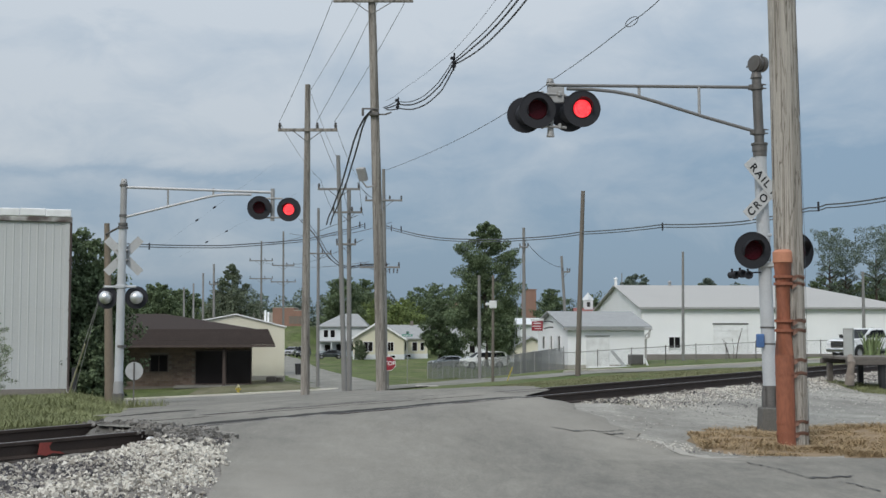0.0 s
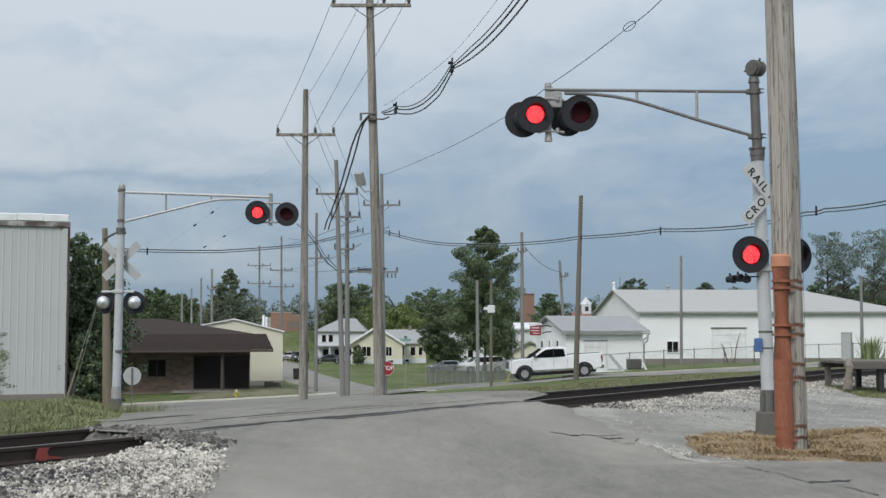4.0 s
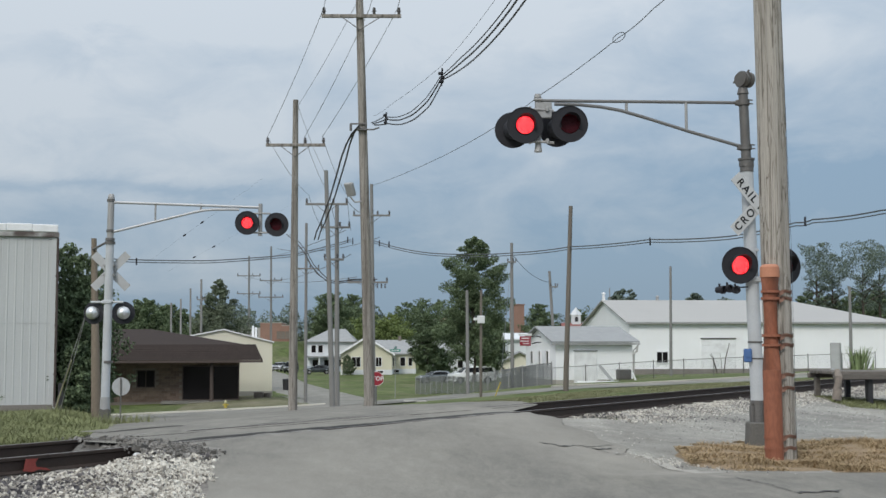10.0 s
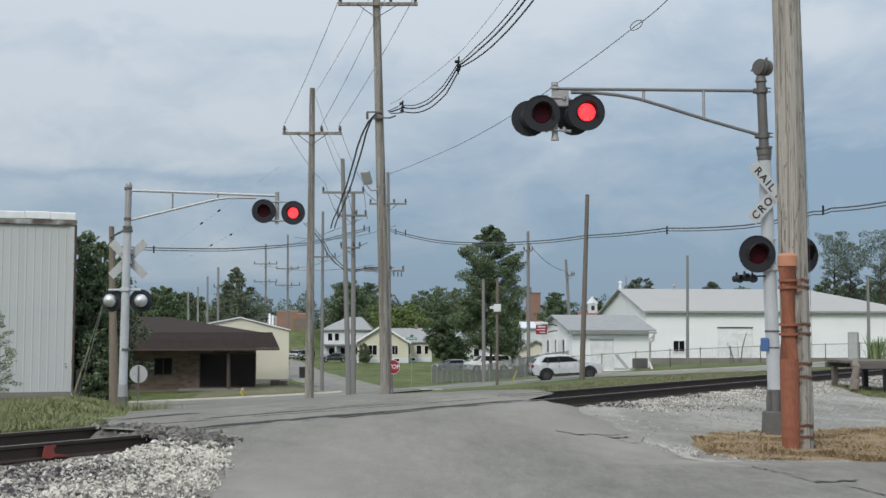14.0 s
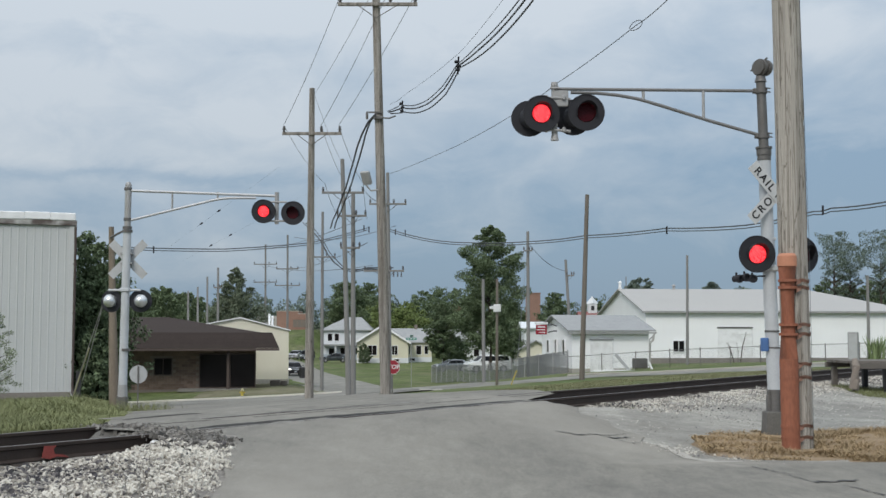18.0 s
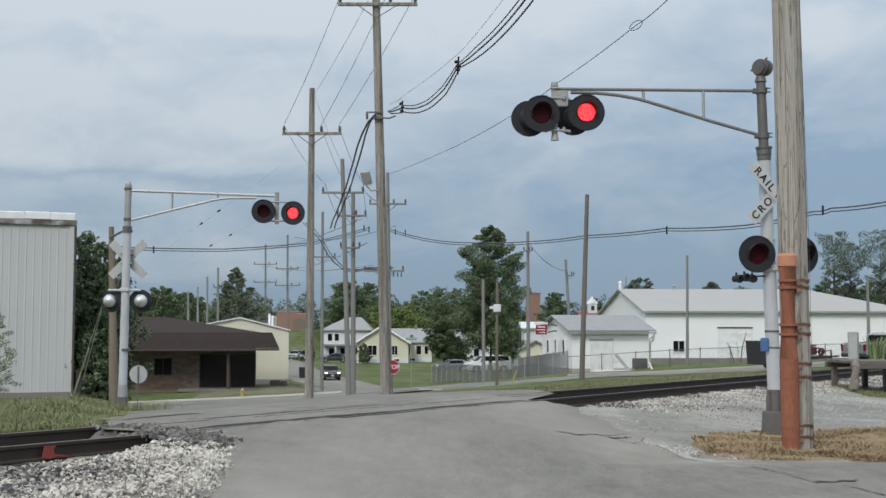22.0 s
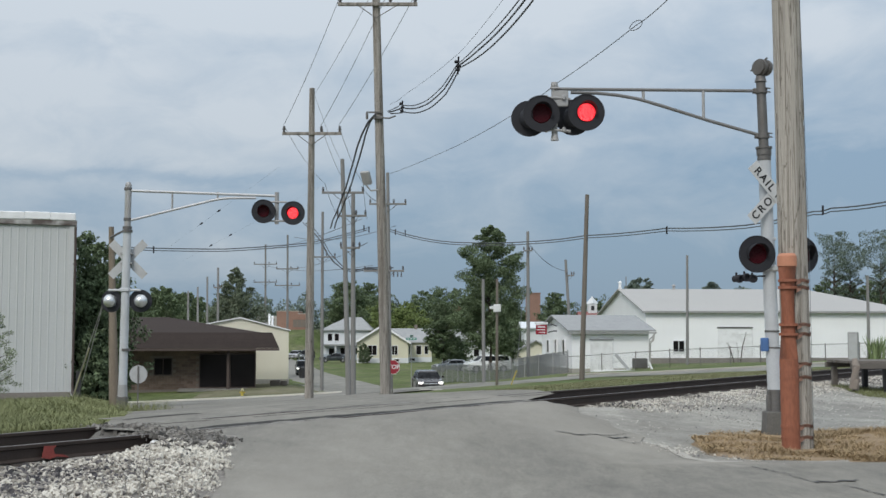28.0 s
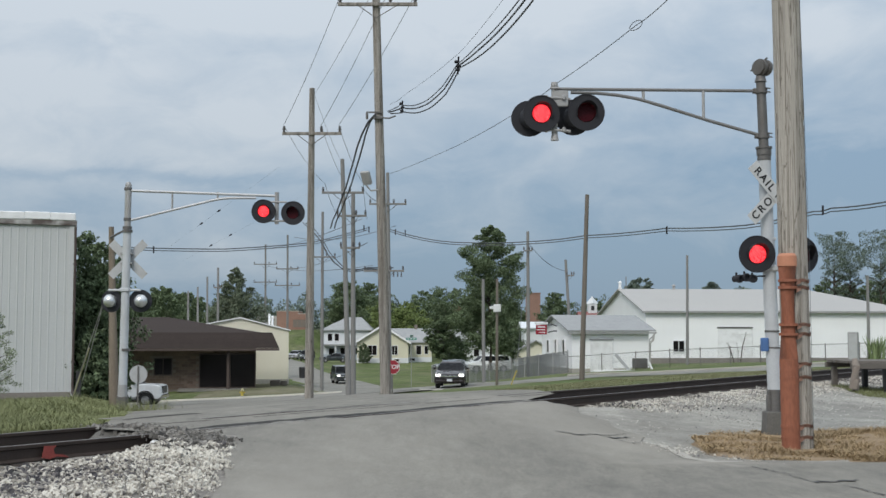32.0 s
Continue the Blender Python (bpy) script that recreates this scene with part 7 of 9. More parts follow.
def tree(at, height, width, label, leaf, count=2600, size=0.34, seed=1, name="tree", shape="round", group="trees", boughs=70, bare=None):
    rng = random.Random(seed)
    t = thing(name, label, "tree" if name == "tree" else "bush", at, group=group)
    if bare is None:
        bare = 0.16 if name == "tree" and shape != "cone" else 0.03
    bm = bmesh.new()
    r = 0.016 * height + 0.05 * min(1.0, height / 8)
    tube(bm, [(0, 0, -0.3), (0.02 * width, 0, height * 0.2), (-0.02 * width, 0.02, height * 0.5), (0.02, 0, height * 0.85)], [r, r * 0.8, r * 0.5, r * 0.12], 8)
    for k in range(12):
        f = 0.12 + 0.65 * k / 12
        a = k * 2.4
        ln = width * (0.42 if shape == "round" else 0.40 * (1.1 - f))
        z0 = height * (bare + (0.9 - bare) * f * 0.8)
        tube(bm, [(0, 0, z0), (math.cos(a) * ln * 0.5, math.sin(a) * ln * 0.5, z0 + ln * 0.3), (math.cos(a) * ln, math.sin(a) * ln, z0 + ln * 0.5)], [r * 0.4, r * 0.22, r * 0.07], 5)
    part("trunk", bm, BARK, t, smooth=True)
    v, f = crown_cloud(height, width, bare, shape, int(count * 4.2), size * 0.66, rng, seed * 1.7, boughs)
    me = bpy.data.meshes.new("crown")
    me.from_pydata(v, [], f)
    me.materials.append(leaf)
    ob = new("crown", me)
    ob.parent = t
    return t


def far_wood(name, label, at, length, height, leaf, seed, count=30000, size=0.7, depth=14, rz=0):
    """A distant belt of trees, one mass of uneven crowns."""
    rng = random.Random(seed)
    lobes = []
    x = -length / 2
    while x < length / 2:
        h = height * rng.uniform(0.6, 1.0)
        w = h * rng.uniform(0.35, 0.6)
        for k in range(3):
            lobes.append((x + rng.uniform(-0.3, 0.3) * w, rng.uniform(0, depth), h * (0.3 + 0.25 * k), w * (0.62 - 0.12 * k), w * 0.6, h * 0.24))
        x += w * rng.uniform(0.5, 1.0)
    v, f = leaf_cloud(lobes, count, size, rng, 0.5)
    me = bpy.data.meshes.new(name)
    me.from_pydata(v, [], f)
    me.materials.append(leaf)
    ob = new(name, me)
    ob.matrix_basis = pose(*at, 0, 0, rz)
    return tagged(ob, label, "trees", kind="stuff")


def trees():
    tree((4.71, 122, -2.2), 14.0, 6.7, "tall dark green tree with spreading ragged boughs", LEAF_MID, count=16000, size=0.27, seed=4, shape="column", boughs=84, bare=0.13)
    tree((0.00, 165, -3.4), 8.6, 4.4, "rounded green tree beside the yellow house", LEAF_DARK, count=4600, size=0.36, seed=6, bare=0.16)
    tree((-6.83, 205, -3.4), 8.6, 7.4, "yellowish green tree behind the house", LEAF_PALE, count=2600, size=0.48, seed=8)
    for k, (u, y, h, w, leaf) in enumerate(((722, 212, 9.8, 7.0, LEAF_PALE), (748, 222, 12.2, 8.0, LEAF_MID), (778, 236, 13.2, 9.0, LEAF_MID), (806, 246, 13.4, 9.0, LEAF_MID), (832, 218, 9.6, 6.0, LEAF_MID), (680, 236, 10.6, 8.0, LEAF_PALE), (905, 205, 9.0, 6.0, LEAF_MID), (250, 150, 8.5, 6.0, LEAF_MID))):
        tree(((u - 784) / 2154.0 * y, y, -3.4), h, w, "green tree in the row behind the houses", leaf, count=2400, size=0.48, seed=60 + k)
    tree((1.75, 171, -3.4), 4.0, 5.4, "low green shrubs between the houses", LEAF_DARK, count=1800, size=0.4, seed=31)
    tree((-8.75, 225, -3.4), 9.0, 6.0, "green tree behind the house", LEAF_MID, count=2200, size=0.5, seed=18)
    tree((-19.6, 250, -3.4), 15.0, 11.5, "large green tree behind the white house", LEAF_MID, count=5200, size=0.6, seed=9)
    tree((-15.9, 262, -3.4), 15.2, 11.0, "large green tree behind the white house", LEAF_MID, count=3200, size=0.6, seed=10)
    tree((-22.95, 135, -3.2), 11.5, 8.4, "dark shaggy conifer behind the brown building", LEAF_CONIFER, count=13000, size=0.27, seed=11, shape="pyramid", boughs=130, bare=0.1)
    tree((-24.53, 138, -3.2), 8.6, 5.0, "dark green tree behind the brown building", LEAF_DARK, count=3600, size=0.4, seed=23)
    tree((-37.97, 165, -3.2), 10.4, 8.0, "green tree behind the brown building", LEAF_MID, count=6000, size=0.45, seed=12)
    tree((-40.38, 190, -3.2), 10.4, 9.0, "green tree behind the brown building", LEAF_MID, count=5500, size=0.5, seed=13)
    # tall airy trees behind the workshop, with denser growth below them
    for u, y, h, w, seed in ((1478, 170, 16.4, 7.0, 14), (1506, 174, 15.0, 6.0, 24), (1560, 166, 16.2, 8.0, 15), (1590, 170, 16.0, 7.0, 25)):
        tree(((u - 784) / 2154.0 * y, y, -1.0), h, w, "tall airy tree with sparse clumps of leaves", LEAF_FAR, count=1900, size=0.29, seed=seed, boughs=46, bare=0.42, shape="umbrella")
    for u, y, h, w, leaf, seed in ((1460, 182, 9.8, 6.0, LEAF_DARK, 26), (1500, 186, 9.4, 7.0, LEAF_DARK, 27), (1545, 182, 9.8, 7.0, LEAF_MID, 28), (1590, 184, 10.2, 7.0, LEAF_MID, 29)):
        tree(((u - 784) / 2154.0 * y, y, -1.0), h, w, "dark green tree behind the workshop", leaf, count=2600, size=0.45, seed=seed)
    tree((21.30, 230, -3.4), 12.0, 8.0, "dark green tree behind the garage", LEAF_DARK, count=3200, size=0.55, seed=17)
    tree((35.98, 290, -3.4), 13.0, 6.0, "distant dark tree behind the garage", LEAF_DARK, count=1500, size=0.7, seed=19)
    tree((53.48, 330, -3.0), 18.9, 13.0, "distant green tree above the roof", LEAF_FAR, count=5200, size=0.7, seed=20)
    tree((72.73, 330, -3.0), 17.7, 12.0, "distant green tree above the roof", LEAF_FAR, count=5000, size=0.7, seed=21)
    tree((7.19, 140, -3.0), 5.4, 4.4, "green shrub below the tall tree", LEAF_DARK, count=1800, size=0.36, seed=22)
    tree((-12.12, 187, -3.4), 3.0, 2.0, "dark clipped bush beside the yellow house", LEAF_DARK, count=900, size=0.3, seed=34, name="bush", group="bushes")
    # bushes beside the metal building
    for k, (u, y, h, w) in enumerate(((152, 60, 8.5, 4.2), (165, 51, 3.0, 2.2), (174, 58, 7.6, 4.0), (150, 55, 5.4, 3.2), (180, 54, 5.4, 2.4), (176, 52, 2.8, 2.2))):
        x = (u - 784) / 2154.0 * y
        tree((x, y, land(x, y) - 0.1), h, w, "dense dark green bush against the metal building", LEAF_MID if h > 5 else LEAF_DARK, count=4200, size=0.24, seed=30 + k, name="bush", shape="column", boughs=100, group="bushes")
    # small sapling near the track
    x, y = -9.90, 27
    tree((x, y, land(x, y)), 2.1, 1.2, "thin silvery green sapling by the track", LEAF_SILVER, count=1100, size=0.06, seed=40, shape="tall", boughs=40)
    x, y = 21.22, 60
    rng = random.Random(41)
    bm = bmesh.new()
    for k in range(70):
        a, ln, lean = rng.uniform(0, 6.3), rng.uniform(0.7, 1.7), rng.uniform(0.06, 0.5)
        o = Vector((rng.gauss(0, 0.22), rng.gauss(0, 0.22), -0.05))
        d = Vector((math.cos(a) * lean, math.sin(a) * lean, 1)) * ln
        w = Vector((-math.sin(a), math.cos(a), 0)) * 0.055
        bend = Vector((math.cos(a), math.sin(a), -0.3)) * 0.16 * ln * lean
        vs = [bm.verts.new(p) for p in (o - w, o + w, o + d * 0.6 + w * 0.9, o + d * 0.6 - w * 0.9, o + d + bend)]
        bm.faces.new(vs[:4])
        bm.faces.new((vs[3], vs[2], vs[4]))
    solid("spiky_plant", bm, SPIKY, "tall light green plant with sword-shaped leaves", "plant", (x, y, land(x, y)), group="bushes")
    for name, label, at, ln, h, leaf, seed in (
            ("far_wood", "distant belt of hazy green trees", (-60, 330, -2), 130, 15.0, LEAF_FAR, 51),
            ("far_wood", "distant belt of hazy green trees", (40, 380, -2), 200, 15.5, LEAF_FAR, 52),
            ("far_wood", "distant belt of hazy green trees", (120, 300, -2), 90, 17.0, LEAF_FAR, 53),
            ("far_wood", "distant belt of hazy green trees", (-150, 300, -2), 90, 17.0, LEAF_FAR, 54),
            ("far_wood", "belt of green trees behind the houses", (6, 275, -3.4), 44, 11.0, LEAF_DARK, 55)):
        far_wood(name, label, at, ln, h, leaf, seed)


def blades(name, spots, height, material, label, rng, lean=0.35, width=0.012):
    """Grass: bent narrow blades at given plan points."""
    verts, faces = [], []
    for x, y, h in spots:
        z = land(x, y) - 0.01
        a = rng.uniform(0, 6.3)
        hh = height * h * rng.uniform(0.6, 1.3)
        lx, ly = math.cos(a) * lean * hh, math.sin(a) * lean * hh
        wx, wy = -math.sin(a) * width, math.cos(a) * width
        n0 = len(verts)
        verts += [(x - wx, y - wy, z), (x + wx, y + wy, z), (x + lx * 0.4 + wx * 0.8, y + ly * 0.4 + wy * 0.8, z + hh * 0.6), (x + lx * 0.4 - wx * 0.8, y + ly * 0.4 - wy * 0.8, z + hh * 0.6), (x + lx, y + ly, z + hh)]
        faces += [(n0, n0 + 1, n0 + 2, n0 + 3), (n0 + 3, n0 + 2, n0 + 4)]
    return sheet(name, verts, faces, material, label, "grass", kind="stuff", smooth=False)


def grasses():
    rng = random.Random(77)
    spots = []
    while len(spots) < 120000:
        y = rng.uniform(14.5, 56)
        x = rng.uniform(-0.40, -0.11) * y
        q = track_q(x, y)
        if q > -14.4 or inside(BEYOND, x, y):
            continue
        spots.append((x, y, 0.8 + 0.35 * noise.noise((x * 0.5, y * 0.5, 0))))
    blades("long_grass", spots, 0.20, BLADE, "long unmown green grass on the bank", rng, 0.85, 0.0055)
    spots = []
    while len(spots) < 22000:
        s, q = rng.uniform(20.5, 60), rng.uniform(-26, -14.3)
        x, y = on_track(q, s)
        if inside(BEYOND, x, y) or y > street_y(x) - 4 or rng.random() > 0.62 + noise.noise((x * 0.5, y * 0.5, 7)):
            continue
        spots.append((x, y, 0.8))
    blades("verge_grass", spots, 0.075, VERGE, "short green grass of the verge beyond the track", rng, 0.6, 0.010)
    # dry straw-coloured grass round the big pole
    def heap(x, y):
        return 0.10 * ease(1.2 - math.hypot((x - 4.2) / 1.2, (y - 17.4) / 1.5)) + 0.13 * ease(1.2 - math.hypot((x - 6.9) / 2.0, (y - 18.0) / 1.7))

    island = [(3.5, 16.3), (4.0, 15.7), (5.0, 15.5), (7.4, 15.3), (9.5, 15.6), (9.6, 19.2), (7.6, 20.4), (5.9, 20.2), (4.9, 19.6), (4.1, 19.0), (3.55, 17.6)]
    bm = drape(island, 0.35, 0.03)
    for v in bm.verts:
        v.co.z += heap(v.co.x, v.co.y) * (0 if v.is_boundary else 1)
    tagged(new("dry_soil", mesh_of("dry_soil", bm, DRY_SOIL, True)), "bare dry soil of the island round the poles", "soil", kind="structure")
    rim = [(3.02, 17.3), (3.10, 16.6), (3.12, 15.9), (3.36, 15.40), (3.80, 15.46), (3.84, 15.60), (3.46, 15.58), (3.24, 15.98), (3.22, 16.6), (3.12, 17.3)]
    bm = drape(rim, 0.2, 0.045, False, 0.02)
    tagged(new("island_rim", mesh_of("island_rim", bm, CONCRETE, True)), "crumbled pale concrete rim of the island", "kerb", kind="structure")
    verts, faces = [], []
    while len(faces) < 120000:
        x, y = rng.uniform(3.15, 9.6), rng.uniform(15.4, 20.3)
        if not inside(island, x, y):
            continue
        d = 0.62 + noise.noise((x * 1.1, y * 1.1, 0)) * 1.3 + noise.noise((x * 4, y * 4, 3)) * 0.9 - (0.45 if y > 18.6 or (x < 5.0 and y > 17.9) else 0)
        if rng.random() > d:
            continue
        z = land(x, y) + 0.02 + heap(x, y)
        a = rng.uniform(0, 6.3)
        hh = rng.uniform(0.012, 0.075) * (0.75 + 1.5 * noise.noise((x * 2.2, y * 2.2, 4)))
        lx, ly = math.cos(a) * hh * rng.uniform(0.4, 2.2), math.sin(a) * hh * rng.uniform(0.4, 2.2)
        wx, wy = -math.sin(a) * 0.0035, math.cos(a) * 0.0035
        n0 = len(verts)
        verts += [(x - wx, y - wy, z), (x + wx, y + wy, z), (x + lx * 0.5 + wx, y + ly * 0.5 + wy, z + hh * 0.7), (x + lx * 0.5 - wx, y + ly * 0.5 - wy, z + hh * 0.7), (x + lx, y + ly, z + hh)]
        faces += [(n0, n0 + 1, n0 + 2, n0 + 3), (n0 + 3, n0 + 2, n0 + 4)]
    sheet("dry_grass", verts, faces, DRY, "dry straw-coloured grass round the poles", "grass", kind="stuff", smooth=False)
    spots = [(rng.uniform(9.9, 15.0), rng.uniform(28.6, 31.4), 1.0) for _ in range(9000)]
    blades("deck_grass", spots, 0.09, BLADE, "green grass growing under the timber deck", rng, 0.6, 0.008)
    spots = [(-7.7 + rng.gauss(0, 0.35), 31.0 + rng.gauss(0, 0.5), 1.4) for _ in range(500)] + [(-8.9 + rng.gauss(0, 0.3), 30.8 + rng.gauss(0, 0.5), 1.2) for _ in range(400)]
    blades("tall_weeds", spots, 0.27, BLADE, "tall green weeds round the signal base", rng, 0.5, 0.006)


trees()
grasses()

# ---------- vehicles: built facing +x, standing on z 0 at their middle ----------
def arch(cx, r, z0, n=9):
    """Points over a wheel arch from front to rear along the sill."""
    a0 = math.asin(clamp((z0 - 0.40) / r, -1, 1))
    return [(cx + r * math.cos(a0 + (math.pi - 2 * a0) * k / n), 0.40 + r * math.sin(a0 + (math.pi - 2 * a0) * k / n)) for k in range(n + 1)]


def shell(bm, outline, half, belt, lean, top):
    """A car body from its side outline: full width below the belt, leaning in above it, with rounded shoulders."""
    rows = []
    for y in (-1.0, -0.93, 0.93, 1.0):
        rows.append([])
        for x, z in outline:
            k = half * (1 - lean * max(0, z - belt) / max(0.1, top - belt))
            if abs(y) == 1.0:
                k *= 1.0 if z < belt else 0.995
            zz = z if abs(y) < 0.99 or z < belt * 0.75 else z - 0.035
            xx = x if abs(y) < 0.99 else x * 0.992
            rows[-1].append(bm.verts.new((xx, y * k, zz)))
    n = len(outline)
    for a, b in zip(rows, rows[1:]):
        for k in range(n):
            bm.faces.new((a[k], a[(k + 1) % n], b[(k + 1) % n], b[k]))
    bm.faces.new(rows[0])
    bm.faces.new(rows[-1][::-1])


def arch_band(bm, cx, y, z, r0, r1, thick, a0=-8, n=16):
    """A half ring over a wheel, its front at y."""
    rings = []
    for rad, yy in ((r0, y), (r1, y), (r1, y + thick), (r0, y + thick)):
        rings.append([bm.verts.new((cx + rad * math.cos(radians(a0 + (180 - 2 * a0) * k / n)), yy, z + rad * math.sin(radians(a0 + (180 - 2 * a0) * k / n)))) for k in range(n + 1)])
    for i in range(4):
        a, b = rings[i], rings[(i + 1) % 4]
        for k in range(n):
            bm.faces.new((a[k], a[k + 1], b[k + 1], b[k]))
    for k in (0, n):
        bm.faces.new([r[k] for r in rings])


def wheel(parent, x, y, r, wide, rim_mat, side):
    bm = bmesh.new()
    m = Matrix.Translation((0, -wide / 2, 0))
    disc(bm, (0, 0, 0), r, wide, m, 24, inner=r * 0.58)
    bmesh.ops.bevel(bm, geom=[e for e in bm.edges if e.calc_length() < r * 0.4 and abs(e.verts[0].co.y - e.verts[1].co.y) < 1e-5 and min(e.verts[0].co.xz.length, e.verts[1].co.xz.length) > r * 0.95], offset=0.02, segments=1, affect="EDGES")
    w = part("wheel", bm, TYRE, parent, at=Matrix.Translation((x, y, r)))
    bm = bmesh.new()
    disc(bm, (0, -wide * 0.2, 0), r * 0.58, wide * 0.4, None, 22)
    for k in range(6):
        a = k * math.pi / 3
        box(bm, (0, 0, r * 0.3), (r * 0.17, wide * 0.82, r * 0.55), pose(0, 0, 0, 0, math.degrees(a), 0))
    disc(bm, (0, -wide * 0.45, 0), r * 0.16, wide * 0.9, None, 12)
    disc(bm, (0, -wide * 0.44, 0), r * 0.58, wide * 0.88, None, 22, inner=r * 0.53)
    part("rim", bm, rim_mat, w)
    return w


def pane(parent, pts, half, belt, lean, top, side, name="side_window"):
    """A dark side window that follows the leaning cabin wall, set 4 mm proud."""
    bm = bmesh.new()
    lo = []
    for x, z in pts:
        k = half * (1 - lean * max(0, z - belt) / max(0.1, top - belt))
        lo.append(bm.verts.new((x, side * (k + 0.004), z - 0.02)))
    bm.faces.new(lo)
    bmesh.ops.solidify(bm, geom=bm.faces[:], thickness=0.006)
    part(name, bm, CAR_GLASS, parent)


def plate_across(parent, name, p0, p1, half0, half1, material, lift=0.006, label=""):
    """A glass or panel across the car between two heights: (x, z) below and above."""
    d = Vector((p1[0] - p0[0], 0, p1[1] - p0[1])).normalized()
    nrm = Vector((-d.z, 0, d.x))
    if nrm.z < 0:
        nrm = -nrm
    bm = bmesh.new()
    vs = [Vector((p0[0], -half0, p0[1])), Vector((p0[0], half0, p0[1])), Vector((p1[0], half1, p1[1])), Vector((p1[0], -half1, p1[1]))]
    bm.faces.new([bm.verts.new(v + nrm * lift) for v in vs])
    bmesh.ops.solidify(bm, geom=bm.faces[:], thickness=0.005)
    part(name, bm, material, parent, label)


def vehicle(name, label, category, paint_mat, kind, lit=False, rim=None, dark_lower=False):
    t = thing(name, label, category, (0, 0, 0), group="vehicles")
    rim = rim or RIM
    if kind == "pickup" or kind == "old_pickup":
        L, half, r, top, belt, lean = (5.9, 1.0, 0.42, 1.97, 1.36, 0.19) if kind == "pickup" else (5.95, 0.98, 0.445, 1.95, 1.32, 0.18)
        fx, rx = (1.98, -1.76) if kind == "pickup" else (1.95, -1.78)
        x0, x1 = -L / 2, L / 2
        cab0, cab1, rake = (-0.76, 1.60, 0.0) if kind == "pickup" else (-0.72, 1.40, 0.34)
        sill = 0.52
        bed, hood = (1.45, 1.33) if kind == "pickup" else (1.37, 1.28)
        low = [(x0 + 0.08, 0.62), (x0 + 0.02, bed - 0.07), (x0 + 0.06, bed), (cab0 - 0.05, bed), (cab0 - 0.02, belt), (cab1 + 0.02, belt), (cab1 + 0.2, hood + 0.02), (x1 - 0.35, hood - 0.03), (x1 - 0.08, hood - 0.12), (x1 - 0.03, 0.95), (x1 - 0.03, 0.58), (x1 - 0.2, 0.46)]
        low += arch(fx, 0.49, sill) + [(fx - 0.62, sill), (rx + 0.62, sill)] + arch(rx, 0.49, sill) + [(x0 + 0.4, 0.55)]
        bm = bmesh.new()
        shell(bm, low, half, 1.05, 0.04, 1.4)
        body = part("body", bm, paint_mat, t)
        # the bed is solid; a flat dark plate on top stands for its hollow
        bm = bmesh.new()
        box(bm, ((x0 + cab0) / 2, 0, bed + 0.012), (cab0 - x0 - 0.22, 2 * half - 0.26, 0.012))
        part("bed_liner", bm, BLACK_TRIM, body)
        cab = [(cab0, belt - 0.08), (cab0 + 0.06, top - 0.10), (cab0 + 0.22, top), (cab1 - 1.08 + rake, top), (cab1 - 0.86 + rake, top - 0.07), (cab1 + 0.08, belt - 0.08)]
        bm = bmesh.new()
        shell(bm, cab, half * 0.965, belt, lean, top)
        cabin = part("cab", bm, paint_mat, t)
        h = half * 0.965
        for s in (-1, 1):
            # side glass in two panes with a black pillar between them
            a = cab0 + (0.86 if kind == "pickup" else 0.62)
            pane(cabin, [(cab0 + 0.14, belt + 0.02), (cab0 + 0.20, top - 0.15), (cab0 + 0.30, top - 0.11), (a - 0.025, top - 0.10), (a - 0.025, belt + 0.0)], h, belt, lean, top, s)
            pane(cabin, [(a + 0.025, belt + 0.0), (a + 0.025, top - 0.10), (cab1 - 1.10 + rake, top - 0.11), (cab1 - 0.90 + rake, top - 0.17), (cab1 - 0.24, belt + 0.03)], h, belt, lean, top, s)
            bm = bmesh.new()
            for i in range(5):
                z = belt + 0.02 + (top - belt - 0.14) * i / 4
                k = h * (1 - lean * max(0, z - belt) / (top - belt)) + 0.003
                box(bm, (a, s * k, z - 0.02), (0.06, 0.012, 0.13))
            part("pillar", bm, BLACK_TRIM, cabin)
            bm = bmesh.new()
            box(bm, (cab1 - 0.28, s * (half + 0.13), belt + 0.12), (0.14, 0.24, 0.22), bevel=0.03)
            part("mirror", bm, BLACK_TRIM, cabin)
            for dx in ((cab0 + 0.80, cab1 - 0.95) if kind == "pickup" else (cab1 - 1.15,)):
                bm = bmesh.new()
                box(bm, (dx - 0.06, s * (half + 0.004), belt - 0.14), (0.16, 0.03, 0.04), bevel=0.008)
                part("door_handle", bm, paint_mat if kind == "pickup" else BLACK_TRIM, body)
            for dx in (cab0 + 0.03, cab0 + 0.90, cab1 - 0.10):
                bm = bmesh.new()
                box(bm, (dx, s * (half - 0.002), 0.86), (0.012, 0.012, 0.66))
                part("door_gap", bm, BLACK_TRIM, body)
            bm = bmesh.new()
            box(bm, ((cab0 + cab1) / 2, s * (half - 0.04), 0.45), (cab1 - cab0, 0.10, 0.07), bevel=0.02)
            part("side_step", bm, BLACK_TRIM, body)
            bm = bmesh.new()
            box(bm, ((fx + rx) / 2, s * (half - 0.012), 0.56), (fx - rx - 1.02, 0.04, 0.13), bevel=0.012)
            part("rocker", bm, CHROME if kind == "pickup" else BLACK_TRIM, body)
            for cx in (fx, rx):
                bm = bmesh.new()
                arch_band(bm, cx, s * (half + 0.006) - 0.02, 0.41, 0.452, 0.56, 0.04, 8)
                part("arch_trim", bm, BLACK_TRIM, body)
            bm = bmesh.new()
            box(bm, (x0 + 0.06, s * (half - 0.10), 1.10), (0.10, 0.17, 0.42), bevel=0.02)
            part("tail_lamp", bm, LAMP_RED, body)
